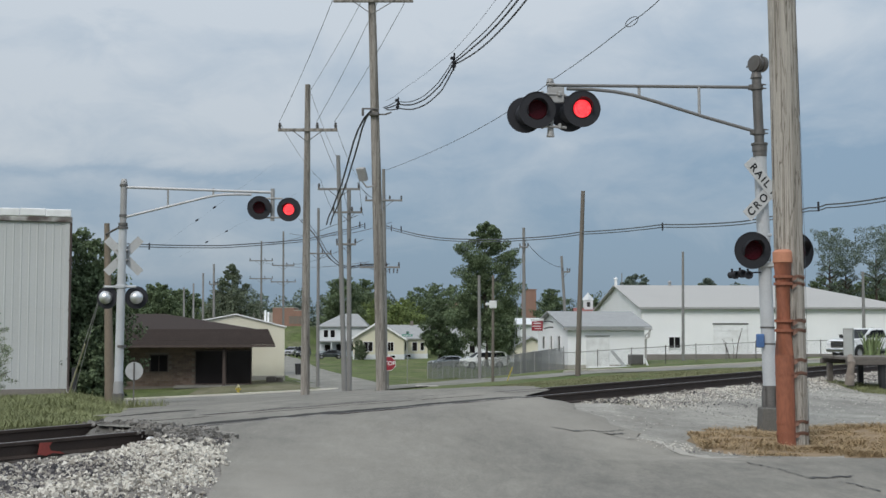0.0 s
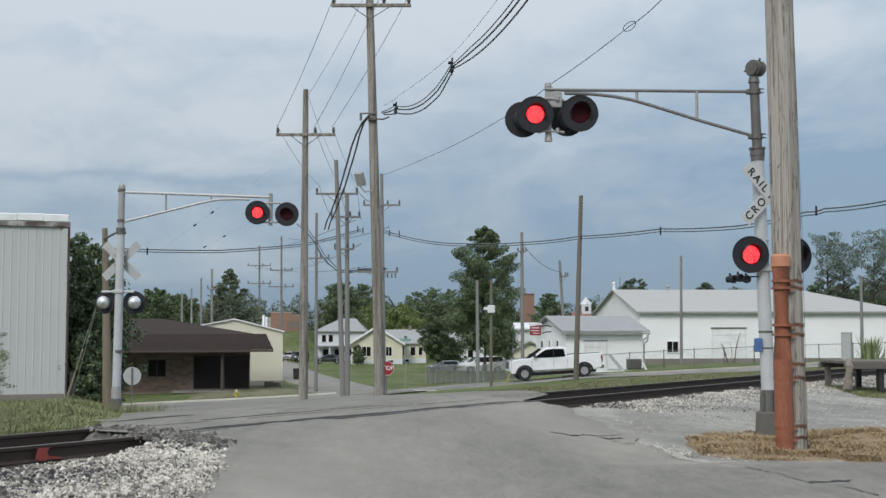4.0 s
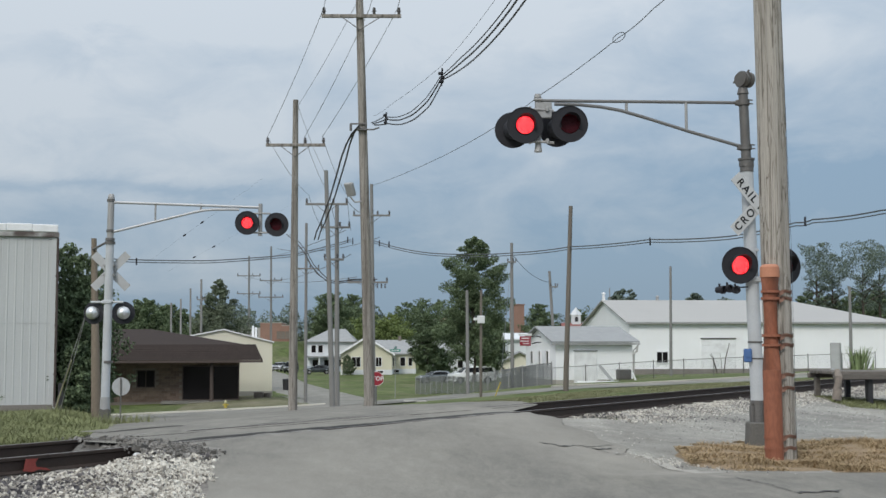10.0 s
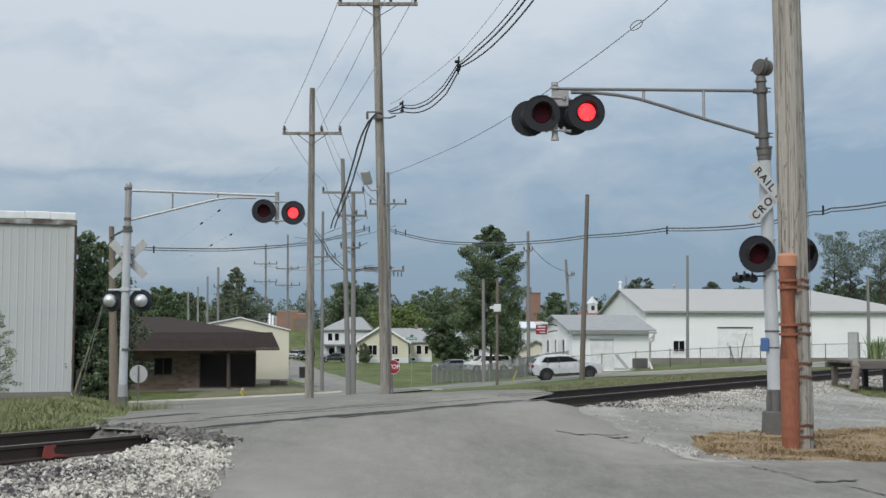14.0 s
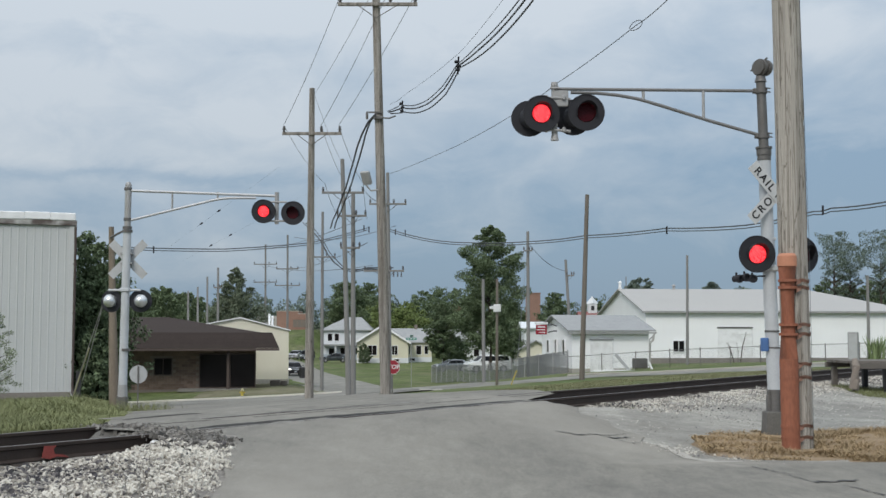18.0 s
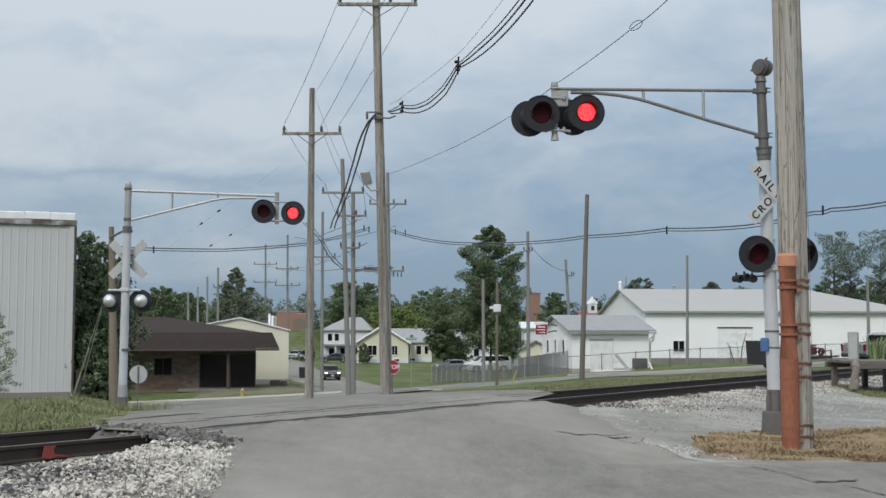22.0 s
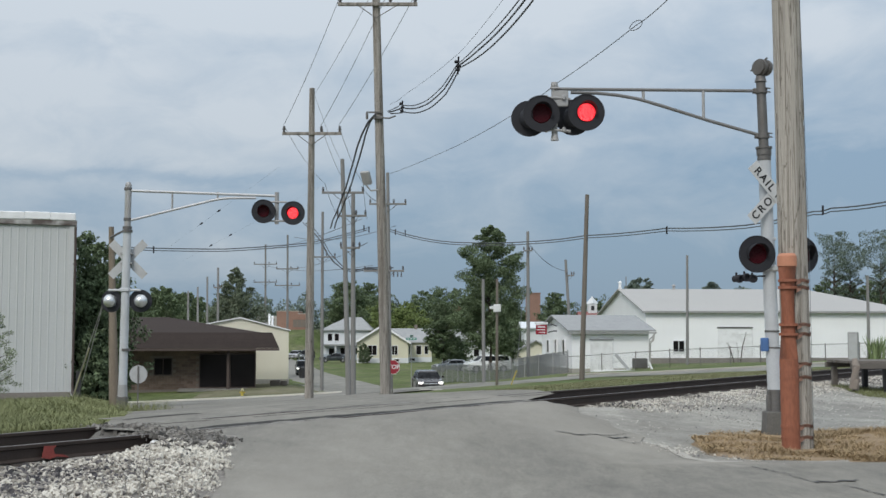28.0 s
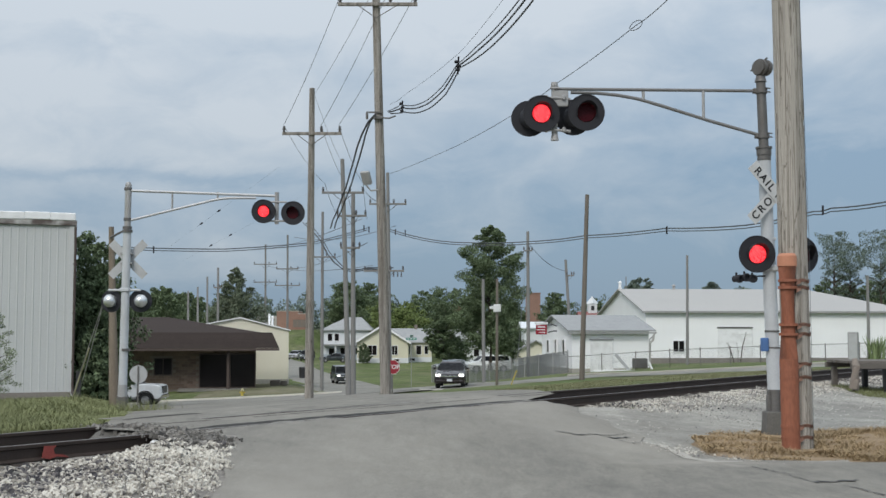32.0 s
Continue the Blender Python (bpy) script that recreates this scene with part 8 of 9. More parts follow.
            bm = bmesh.new()
            box(bm, (x1 - 0.13, s * (half - 0.22), 0.98), (0.2, 0.38, 0.17), bevel=0.03)
            part("headlamp", bm, LAMP_LIT if lit else LAMP_CLEAR, body)
        plate_across(cabin, "windscreen", (cab1 + 0.02, belt), (cab1 - 0.78 + rake, top - 0.07), h * 0.93, h * 0.80, CAR_GLASS)
        plate_across(cabin, "rear_window", (cab0 + 0.02, belt + 0.08), (cab0 + 0.06, top - 0.14), h * 0.80, h * 0.74, CAR_GLASS)
        bm = bmesh.new()
        box(bm, (x1 - 0.05, 0, 0.98), (0.06, 1.2, 0.44), bevel=0.02)
        grille = part("grille", bm, BLACK_TRIM, body)
        bm = bmesh.new()
        for k in range(3):
            box(bm, (x1 - 0.02, 0, 0.84 + 0.14 * k), (0.03, 1.10, 0.03))
        part("grille_bar", bm, CHROME, grille)
        for px, pz, nm in ((x1 - 0.06, 0.60, "front_bumper"), (x0 + 0.05, 0.62, "rear_bumper")):
            bm = bmesh.new()
            box(bm, (px, 0, pz), (0.22, 2 * half - 0.06, 0.24), bevel=0.05)
            part(nm, bm, CHROME if kind == "pickup" else BLACK_TRIM, body)
        if kind == "old_pickup":
            bm = bmesh.new()
            for s in (-0.55, 0.55):
                tube(bm, [(x1 + 0.02, s, 0.45), (x1 + 0.14, s, 0.7), (x1 + 0.12, s, 1.1)], 0.04, 8)
            for z in (0.75, 1.08):
                tube(bm, [(x1 - 0.25, -0.97, z), (x1 + 0.1, -0.85, z), (x1 + 0.13, 0, z), (x1 + 0.1, 0.85, z), (x1 - 0.25, 0.97, z)], 0.04, 8)
            part("grille_guard", bm, BLACK_TRIM, t, "black tubular grille guard")
    else:
        # closed cars: suv, crossover, wagon
        dims = {"big_suv": (5.4, 1.0, 0.41, 1.98, 1.26, 1.66, -1.58, 0.64), "crossover": (4.3, 0.89, 0.345, 1.54, 1.04, 1.30, -1.26, 0.60), "suv": (4.7, 0.90, 0.36, 1.60, 1.05, 1.46, -1.38, 0.62), "jeep": (4.3, 0.92, 0.39, 1.82, 1.10, 1.26, -1.20, 0.66), "car": (4.6, 0.89, 0.33, 1.45, 0.93, 1.38, -1.32, 0.60)}
        L, half, r, top, belt, fx, rx, front = dims[kind]
        lean = 0.30 if kind != "jeep" else 0.12
        x0, x1 = -L / 2, L / 2
        sill = 0.34
        ws = x1 - (1.28 if kind != "jeep" else 1.35)
        low = [(x0 + 0.12, 0.42), (x0 + 0.02, 0.70), (x0 + 0.08, belt), (ws + 0.1, belt + 0.02), (x1 - 0.55, belt - 0.07), (x1 - 0.18, belt - 0.20), (x1 - 0.03, 0.66), (x1 - 0.06, 0.36), (x1 - 0.25, 0.28)]
        low += arch(fx, r + 0.07, sill) + [(fx - 0.5, sill - 0.06), (rx + 0.5, sill - 0.06)] + arch(rx, r + 0.07, sill) + [(x0 + 0.3, 0.36)]
        bm = bmesh.new()
        shell(bm, low, half, belt * 0.8, 0.05, belt + 0.05)
        body = part("body", bm, paint_mat, t)
        back = {"big_suv": 0.16, "crossover": 0.42, "suv": 0.22, "jeep": 0.10, "car": 0.95}[kind]
        cab = [(x0 + 0.10, belt - 0.05), (x0 + back, top - 0.16), (x0 + back + 0.35, top - 0.03), (x0 + L * 0.42, top), (ws - 0.85, top - 0.04), (ws - 0.66 + (0.35 if kind == "jeep" else 0), top - 0.12), (ws + 0.14, belt - 0.03)]
        bm = bmesh.new()
        shell(bm, cab, half * 0.96, belt, lean, top)
        cabin = part("cab", bm, paint_mat, t)
        h = half * 0.96
        a, b = x0 + back + 0.24, ws - 0.74
        mid = (a + b) / 2 - 0.05
        for s in (-1, 1):
            pane(cabin, [(a - 0.05, belt + 0.10), (a + 0.2, top - 0.14), (mid - 0.45, top - 0.12), (mid - 0.45, belt + 0.06)], h, belt, lean, top, s)
            pane(cabin, [(mid - 0.39, belt + 0.06), (mid - 0.39, top - 0.12), (mid + 0.22, top - 0.11), (mid + 0.22, belt + 0.05)], h, belt, lean, top, s)
            pane(cabin, [(mid + 0.29, belt + 0.05), (mid + 0.29, top - 0.11), (b + 0.02, top - 0.14), (ws - 0.10, belt + 0.05)], h, belt, lean, top, s)
            for px in (mid - 0.42, mid + 0.255):
                bm = bmesh.new()
                for i in range(4):
                    z = belt + 0.06 + (top - belt - 0.22) * i / 3
                    k = h * (1 - lean * max(0, z - belt) / (top - belt)) + 0.003
                    box(bm, (px, s * k, z - 0.02), (0.08, 0.012, 0.13))
                part("pillar", bm, BLACK_TRIM, cabin)
            bm = bmesh.new()
            box(bm, (ws - 0.18, s * (half + 0.09), belt + 0.10), (0.14, 0.18, 0.13), bevel=0.03)
            part("mirror", bm, paint_mat, cabin)
            bm = bmesh.new()
            box(bm, (x1 - 0.20, s * (half - 0.22), belt - 0.28), (0.26, 0.32, 0.13 if kind == "crossover" else 0.16), bevel=0.03)
            part("headlamp", bm, LAMP_LIT if lit else LAMP_CLEAR, body)
            bm = bmesh.new()
            box(bm, (x0 + 0.09, s * (half - 0.14), belt - 0.14), (0.14, 0.26, 0.20), bevel=0.03)
            part("tail_lamp", bm, LAMP_RED, body)
            for dx in (mid - 0.42, mid + 0.25):
                bm = bmesh.new()
                box(bm, (dx, s * (half - 0.012), belt * 0.62), (0.010, 0.02, belt * 0.55))
                part("door_gap", bm, BLACK_TRIM, body)
                bm = bmesh.new()
                box(bm, (dx - 0.14, s * (half - 0.002), belt * 0.86), (0.15, 0.03, 0.03), bevel=0.006)
                part("door_handle", bm, paint_mat, body)
            if dark_lower:
                bm = bmesh.new()
                box(bm, ((fx + rx) / 2, s * (half - 0.01), 0.33), (fx - rx - 0.8, 0.06, 0.16), bevel=0.02)
                part("sill_cladding", bm, BLACK_TRIM, body)
                for cx in (fx, rx):
                    bm = bmesh.new()
                    arch_band(bm, cx, s * (half + 0.004) - 0.02, r, r + 0.03, r + 0.105, 0.04)
                    part("arch_cladding", bm, BLACK_TRIM, body)
        plate_across(cabin, "windscreen", (ws + 0.10, belt + 0.02), (ws - 0.62 + (0.35 if kind == "jeep" else 0), top - 0.14), h * 0.92, h * 0.78, CAR_GLASS)
        plate_across(cabin, "rear_window", (x0 + 0.13, belt + 0.06), (x0 + back - 0.02, top - 0.2), h * 0.85, h * 0.74, CAR_GLASS)
        bm = bmesh.new()
        box(bm, (x1 - 0.05, 0, 0.70), (0.08, 1.1, 0.26), bevel=0.03)
        grille = part("grille", bm, BLACK_TRIM, body)
        bm = bmesh.new()
        box(bm, (x1 - 0.01, 0, 0.72), (0.03, 1.0, 0.07), bevel=0.01)
        part("grille_bar", bm, CHROME, grille)
        bm = bmesh.new()
        box(bm, (x1 - 0.10, 0, 0.43), (0.20, 2 * half - 0.16, 0.16), bevel=0.05)
        part("front_bumper", bm, BLACK_TRIM if dark_lower else paint_mat, body)
        bm = bmesh.new()
        box(bm, (x0 + 0.11, 0, 0.45), (0.20, 2 * half - 0.16, 0.20), bevel=0.05)
        part("rear_bumper", bm, BLACK_TRIM if dark_lower else paint_mat, body)
    bm = bmesh.new()
    box(bm, (x1 + 0.012, 0, 0.50), (0.012, 0.31, 0.15))
    part("front_plate", bm, PLATE, body)
    for cx in (fx, rx):
        for s in (-1, 1):
            wheel(t, cx, s * (half - 0.14), r, 0.25, rim, s)
    # dark underside
    bm = bmesh.new()
    box(bm, (0, 0, 0.36), (L - 0.9, 2 * half - 0.5, 0.16))
    part("underbody", bm, BLACK_TRIM, t)
    return t


def trailer():
    t = thing("utility_trailer", "black twin-axle utility trailer with a raised rear ramp", "trailer", group="vehicles")
    bm = bmesh.new()
    box(bm, (0.4, 0, 0.62), (4.9, 1.85, 0.10), bevel=0.01)
    part("deck", bm, OLD_WOOD, t, "weathered plank deck")
    for s in (-1, 1):
        bm = bmesh.new()
        box(bm, (0.4, s * 0.95, 0.60), (4.95, 0.07, 0.16), bevel=0.01)
        box(bm, (0.9, s * 0.95, 0.98), (3.9, 0.05, 0.05))
        part("side_rail", bm, BLACK_TRIM, t)
        for k in range(5):
            bm = bmesh.new()
            box(bm, (-1.0 + k * 0.95, s * 0.95, 0.82), (0.05, 0.05, 0.34))
            part("stake", bm, BLACK_TRIM, t)
        bm = bmesh.new()
        tube(bm, [(-0.85, s * 1.08, 0.62), (-0.7, s * 1.08, 0.82), (0.0, s * 1.08, 0.86), (0.7, s * 1.08, 0.82), (0.85, s * 1.08, 0.62)], 0.05, 6)
        part("mudguard", bm, BLACK_TRIM, t)
        for x in (-0.43, 0.43):
            wheel(t, x, s * 1.08, 0.38, 0.2, SIGN_WHITE, s)
    bm = bmesh.new()
    tilt = Matrix.Translation((-2.12, 0, 0.38)) @ pose(0, 0, 0, 0, -2, 0) @ Matrix.Diagonal((1, 1, 1.25, 1))
    for s in (-0.9, -0.45, 0, 0.45, 0.9):
        box(bm, (0, s, 0.58), (0.06, 0.06, 1.16), tilt)
    for z in (0.02, 0.3, 0.58, 0.86, 1.12):
        box(bm, (0, 0, z), (0.05, 1.9, 0.05), tilt)
    part("ramp_gate", bm, BLACK_TRIM, t, "upright mesh ramp gate")
    bm = bmesh.new()
    box(bm, (0.02, 0, 0.58), (0.10, 1.8, 1.1), tilt)
    part("gate_mesh", bm, BLACK_TRIM, t)
    bm = bmesh.new()
    for s in (-0.5, 0.5):
        rod(bm, (2.85, s, 0.58), (4.0, 0.0, 0.55), 0.05, seg=8)
    rod(bm, (3.9, 0, 0.55), (4.25, 0, 0.55), 0.06, seg=8)
    rod(bm, (3.7, 0.1, 0.25), (3.7, 0.1, 0.95), 0.035, seg=8)
    part("drawbar", bm, BLACK_TRIM, t)
    return t


def tiller():
    """Red machinery lashed to the front of the trailer."""
    t = thing("farm_implement", "worn red machine parts lashed on the trailer", "machinery", group="")
    bm = bmesh.new()
    box(bm, (1.9, 0, 1.0), (0.7, 0.8, 0.5), bevel=0.08)
    part("gearbox", bm, MACHINE_RED, t)
    bm = bmesh.new()
    tube(bm, [(1.0, -0.5, 0.75), (1.5, -0.4, 1.2), (2.3, -0.4, 1.15), (2.7, -0.3, 0.8)], 0.05, 6)
    tube(bm, [(1.0, 0.5, 0.75), (1.5, 0.4, 1.15), (2.3, 0.4, 1.25), (2.75, 0.3, 1.3)], 0.05, 6)
    part("frame", bm, MACHINE_RED, t)
    for x in (1.35, 2.45):
        bm = bmesh.new()
        disc(bm, (x, -0.5, 0.92), 0.25, 0.08, None, 14, inner=0.12)
        part("wheel", bm, MACHINE_RED, t)
    return t


WHITE_PICKUP = vehicle("pickup_truck", "white crew-cab pickup truck with chrome trim", "pickup truck", CAR_WHITE, "pickup")
PEARL_CAR = vehicle("crossover_car", "white compact crossover with dark lower cladding", "car", CAR_PEARL, "crossover", rim=RIM_DARK, dark_lower=True)
OLD_PICKUP = vehicle("pickup_truck", "silver-grey long-bed pickup with black grille guard", "pickup truck", CAR_SILVER, "old_pickup")
TRAILER = trailer()
IMPLEMENT = tiller()
DARK_SUV = vehicle("sport_utility_car", "dark maroon sport utility car with lit headlamps", "car", CAR_MAROON, "suv", lit=True)
DARK_JEEP = vehicle("sport_utility_car", "dark boxy sport utility car with lit headlamps", "car", CAR_DARK, "jeep", lit=True)
SECOND_PICKUP = copy_thing(WHITE_PICKUP, Matrix())
tagged(SECOND_PICKUP, "white pickup truck arriving along the street")

for kind, name, label, mt, u, y, rz in (("big_suv", "parked_car", "white full-size sport utility car parked behind the fence", CAR_WHITE, 863, 139, 196), ("crossover", "parked_car", "grey hatchback parked behind the fence", CAR_GREY, 797, 150, 202),
                                        ("suv", "parked_car", "pale sport utility car parked by the house", CAR_SILVER, 524, 215, 262), ("jeep", "parked_car", "dark car parked by the side street", CAR_DARK, 545, 205, 265), ("car", "parked_car", "dark car parked in a drive before the porch", CAR_DARK, 592, 192, 190)):
    v = vehicle(name, label, "car" if kind != "pickup" else "pickup truck", mt, kind)
    x = (u - 784) / 2154.0 * y
    v.matrix_basis = pose(x, y, land(x, y) + 0.03, 0, 0, rz)

# ---------- signs, fences, street things ----------
def stop_sign():
    x, y = -2.27, 55.0
    z = land(x, y)
    zc = -0.32 - z
    t = thing("stop_sign", "red octagonal stop sign on a dark steel post", "sign", (x, y, z), 3)
    bm = bmesh.new()
    box(bm, (0, 0.03, zc / 2), (0.05, 0.03, zc + 0.5))
    part("post", bm, GREY_STEEL, t)
    octo = [(math.cos(radians(22.5 + 45 * k)), math.sin(radians(22.5 + 45 * k))) for k in range(8)]
    bm = bmesh.new()
    prism(bm, [(a * 0.345, b * 0.345 + zc) for a, b in octo], 0.004)
    board = part("border", bm, SIGN_WHITE, t)
    bm = bmesh.new()
    prism(bm, [(a * 0.325, b * 0.325 + zc) for a, b in octo], 0.003, Matrix.Translation((0, -0.004, 0)))
    face = part("face", bm, STOP_RED, board)
    letters("STOP", 0.26, t, Matrix.Translation((0, -0.006, zc)), SIGN_WHITE)


def round_sign():
    """Back of a round warning sign by the silver signal."""
    x, y = -11.21, 45.0
    z = land(x, y)
    t = thing("round_sign", "grey metal back of a round road sign", "sign", (x, y, z), 0)
    zc = -0.31 - z
    bm = bmesh.new()
    box(bm, (0, -0.03, zc / 2), (0.05, 0.03, zc + 0.6))
    part("post", bm, GREY_STEEL, t)
    bm = bmesh.new()
    disc(bm, (0, 0, zc), 0.33, 0.004, None, 30)
    part("disc", bm, SIGN_BACK, t)


def hydrant():
    x, y = -13.21, 80.6
    t = thing("fire_hydrant", "small yellow fire hydrant on the grass", "hydrant", (x, y, land(x, y) - 0.12), 0)
    bm = bmesh.new()
    rod(bm, (0, 0, -0.05), (0, 0, 0.48), 0.10, 0.095, 14)
    rod(bm, (0, 0, 0.0), (0, 0, 0.05), 0.15, 0.15, 14)
    part("barrel", bm, YELLOW, t, smooth=True)
    bm = bmesh.new()
    rod(bm, (0, 0, 0.46), (0, 0, 0.52), 0.13, 0.13, 14)
    rod(bm, (0, 0, 0.52), (0, 0, 0.64), 0.11, 0.04, 14)
    rod(bm, (0, 0, 0.64), (0, 0, 0.69), 0.03, seg=6)
    part("bonnet", bm, GUY_YELLOW, t, "pale bonnet", smooth=True)
    for s in (-1, 1):
        bm = bmesh.new()
        rod(bm, (s * 0.08, 0, 0.36), (s * 0.19, 0, 0.36), 0.05, seg=10)
        part("outlet", bm, YELLOW, t)


def street_name_sign():
    x, y = -3.06, 118.0
    z = land(x, y)
    t = thing("street_name_sign", "green street name plates on a thin post", "sign", (x, y, z), 0)
    top = 0.65 - z
    bm = bmesh.new()
    rod(bm, (0, 0, -0.2), (0, 0, top + 0.35), 0.03, seg=8)
    part("post", bm, GALV, t)
    for rz, dz in ((0, 0.0), (75, 0.26)):
        bm = bmesh.new()
        box(bm, (0, -0.03, top + dz), (1.0, 0.01, 0.22), pose(0, 0, 0, 0, 0, rz))
        plate = part("name_plate", bm, GREEN_SIGN, t)
        bm = bmesh.new()
        for k in range(3):
            box(bm, (-0.28 + 0.28 * k, -0.04, top + dz), (0.2, 0.006, 0.08), pose(0, 0, 0, 0, 0, rz))
        part("word_bars", bm, SIGN_WHITE, plate)


def shop_sign():
    x, y, z = (7.74, 96.00, 1.47)
    t = thing("hanging_sign", "red and white sign on the garage's gable", "sign", (x, y, z), 8)
    bm = bmesh.new()
    box(bm, (0, 0, 0), (0.88, 0.10, 0.74), bevel=0.02)
    part("panel", bm, STOP_RED, t)
    bm = bmesh.new()
    box(bm, (0, -0.055, 0.22), (0.62, 0.01, 0.09))
    box(bm, (-0.05, -0.055, 0.0), (0.7, 0.01, 0.07))
    box(bm, (0.05, -0.055, -0.2), (0.5, 0.01, 0.06))
    part("word_bars", bm, SIGN_WHITE, t)
    bm = bmesh.new()
    box(bm, (0, 0.0, 0.50), (1.05, 0.12, 0.18), bevel=0.02)
    part("header", bm, SIGN_WHITE, t)
    bm = bmesh.new()
    tube(bm, [(0.55, 0, 0.35), (1.0, 0.2, 0.4), (1.35, 0.4, 0.3)], 0.05, 6)
    tube(bm, [(0.55, 0, -0.2), (1.0, 0.2, -0.1), (1.35, 0.4, -0.1)], 0.05, 6)
    part("bracket", bm, BLACK_TRIM, t)


def fence(points, height, label, spacing=2.6, fabric=True, group="fences", wire=0.0035, metal=None):
    """Chain-link fence along plan points: posts, top rail and wire fabric."""
    t = thing("chain_link_fence", label, "fence", (points[0][0], points[0][1], land(*points[0])), group=group)
    base = Vector(t.location)
    verts, faces = [], []
    for a, b in zip(points, points[1:]):
        a, b = Vector((*a, 0)), Vector((*b, 0))
        n = max(1, round((b - a).length / spacing))
        ring = []
        for k in range(n + 1):
            p = a.lerp(b, k / n)
            p.z = land(p.x, p.y)
            ring.append(p - base)
            bm = bmesh.new()
            rod(bm, p - base + Vector((0, 0, -0.2)), p - base + Vector((0, 0, height + 0.08)), 0.035, seg=6)
            rod(bm, p - base + Vector((0, 0, height + 0.06)), p - base + Vector((0, 0, height + 0.11)), 0.045, 0.02, 6)
            part("post", bm, metal or GALV, t)
        bm = bmesh.new()
        tube(bm, [q + Vector((0, 0, height)) for q in ring], 0.022, 5)
        part("top_rail", bm, metal or CHAIN, t)
        if not fabric:
            continue
        step = 0.16
        ln = (b - a).length
        d = (b - a).normalized()
        m = int(ln / step)
        side = Vector((-d.y, d.x, 0))
        for k in range(-int(height / step), m):
            for s in (1, -1):
                s0 = k * step if s > 0 else k * step + height
                s1 = s0 + s * height
                lo, hi = (s0, 0.0), (s1, height)
                f0, f1 = 0.0, 1.0
                for v0, v1 in ((s0, s1),):
                    if v0 < 0:
                        f0 = max(f0, (0 - v0) / (v1 - v0))
                    if v0 > ln:
                        f0 = max(f0, (ln - v0) / (v1 - v0))
                    if v1 > ln:
                        f1 = min(f1, (ln - v0) / (v1 - v0))
                    if v1 < 0:
                        f1 = min(f1, (0 - v0) / (v1 - v0))
                if f1 - f0 < 0.05:
                    continue
                pts = []
                for f in (f0, f1):
                    sl = s0 + (s1 - s0) * f
                    p = a + d * sl
                    pts.append(Vector((p.x, p.y, land(p.x, p.y) + 0.04 + (height - 0.06) * f)) - base)
                n0 = len(verts)
                w = wire
                dirn = (pts[1] - pts[0]).normalized()
                perp = dirn.cross(side).normalized() * w
                verts += [tuple(pts[0] - perp), tuple(pts[0] + perp), tuple(pts[1] + perp), tuple(pts[1] - perp)]
                faces.append((n0, n0 + 1, n0 + 2, n0 + 3))
    if verts:
        me = bpy.data.meshes.new("wire_fabric")
        me.from_pydata(verts, [], faces)
        me.materials.append(CHAIN)
        ob = new("wire_fabric", me)
        ob.parent = t
        ob["kind"] = "stuff"
    return t


def platform():
    """Old timber loading deck beside the track."""
    x, y = 10.1, 30.6
    z = land(x, y)
    t = thing("timber_platform", "low weathered timber deck on posts beside the track", "platform", (x, y, z), 4)
    one = bmesh.new()
    box(one, (0, 0, 0), (4.4, 0.19, 0.07), bevel=0.008)
    data = mesh_of("plank", one, OLD_WOOD)
    for k in range(8):
        ob = new("plank", data)
        ob.parent = t
        ob.matrix_basis = Matrix.Translation((2.0 + 0.02 * math.sin(k * 5), -0.72 + 0.2 * k, 0.70))
    for dy in (-0.82, 0.82):
        bm = bmesh.new()
        box(bm, (2.0, dy, 0.60), (4.45, 0.09, 0.13), bevel=0.01)
        part("beam", bm, OLD_WOOD, t)
    for dx in (-0.05, 0.75, 1.3, 3.0, 4.0):
        for dy in (-0.66, 0.66):
            bm = bmesh.new()
            box(bm, (dx, dy, 0.20), (0.13, 0.13, 0.72), bevel=0.012)
            part("leg", bm, OLD_WOOD if dx < 0.5 else BLACK_TRIM, t)
    bm = bmesh.new()
    tube(bm, [(-0.12, -0.80, 0.76), (-0.14, -0.93, 0.60), (-0.18, -0.94, 0.3), (-0.2, -0.92, 0.06)], [0.07, 0.10, 0.11, 0.12], 9)
    solid("burlap_sack", bm, SACKCLOTH, "grey sack hanging over the deck's edge", "sack", (x, y, z), 4, smooth=True)


def cabinet():
    x, y = 26.04, 72.0
    x = 24.2
    z = land(x, y)
    t = thing("utility_cabinet", "tall grey metal utility cabinet", "cabinet", (x, y, z), -25)
    h = 1.27 - z
    bm = bmesh.new()
    box(bm, (0, 0, h / 2), (0.58, 0.5, h), bevel=0.03)
    part("body", bm, GALV, t)
    bm = bmesh.new()
    box(bm, (0, -0.26, h / 2), (0.48, 0.02, h - 0.2), bevel=0.01)
    part("door", bm, SIGN_BACK, t)


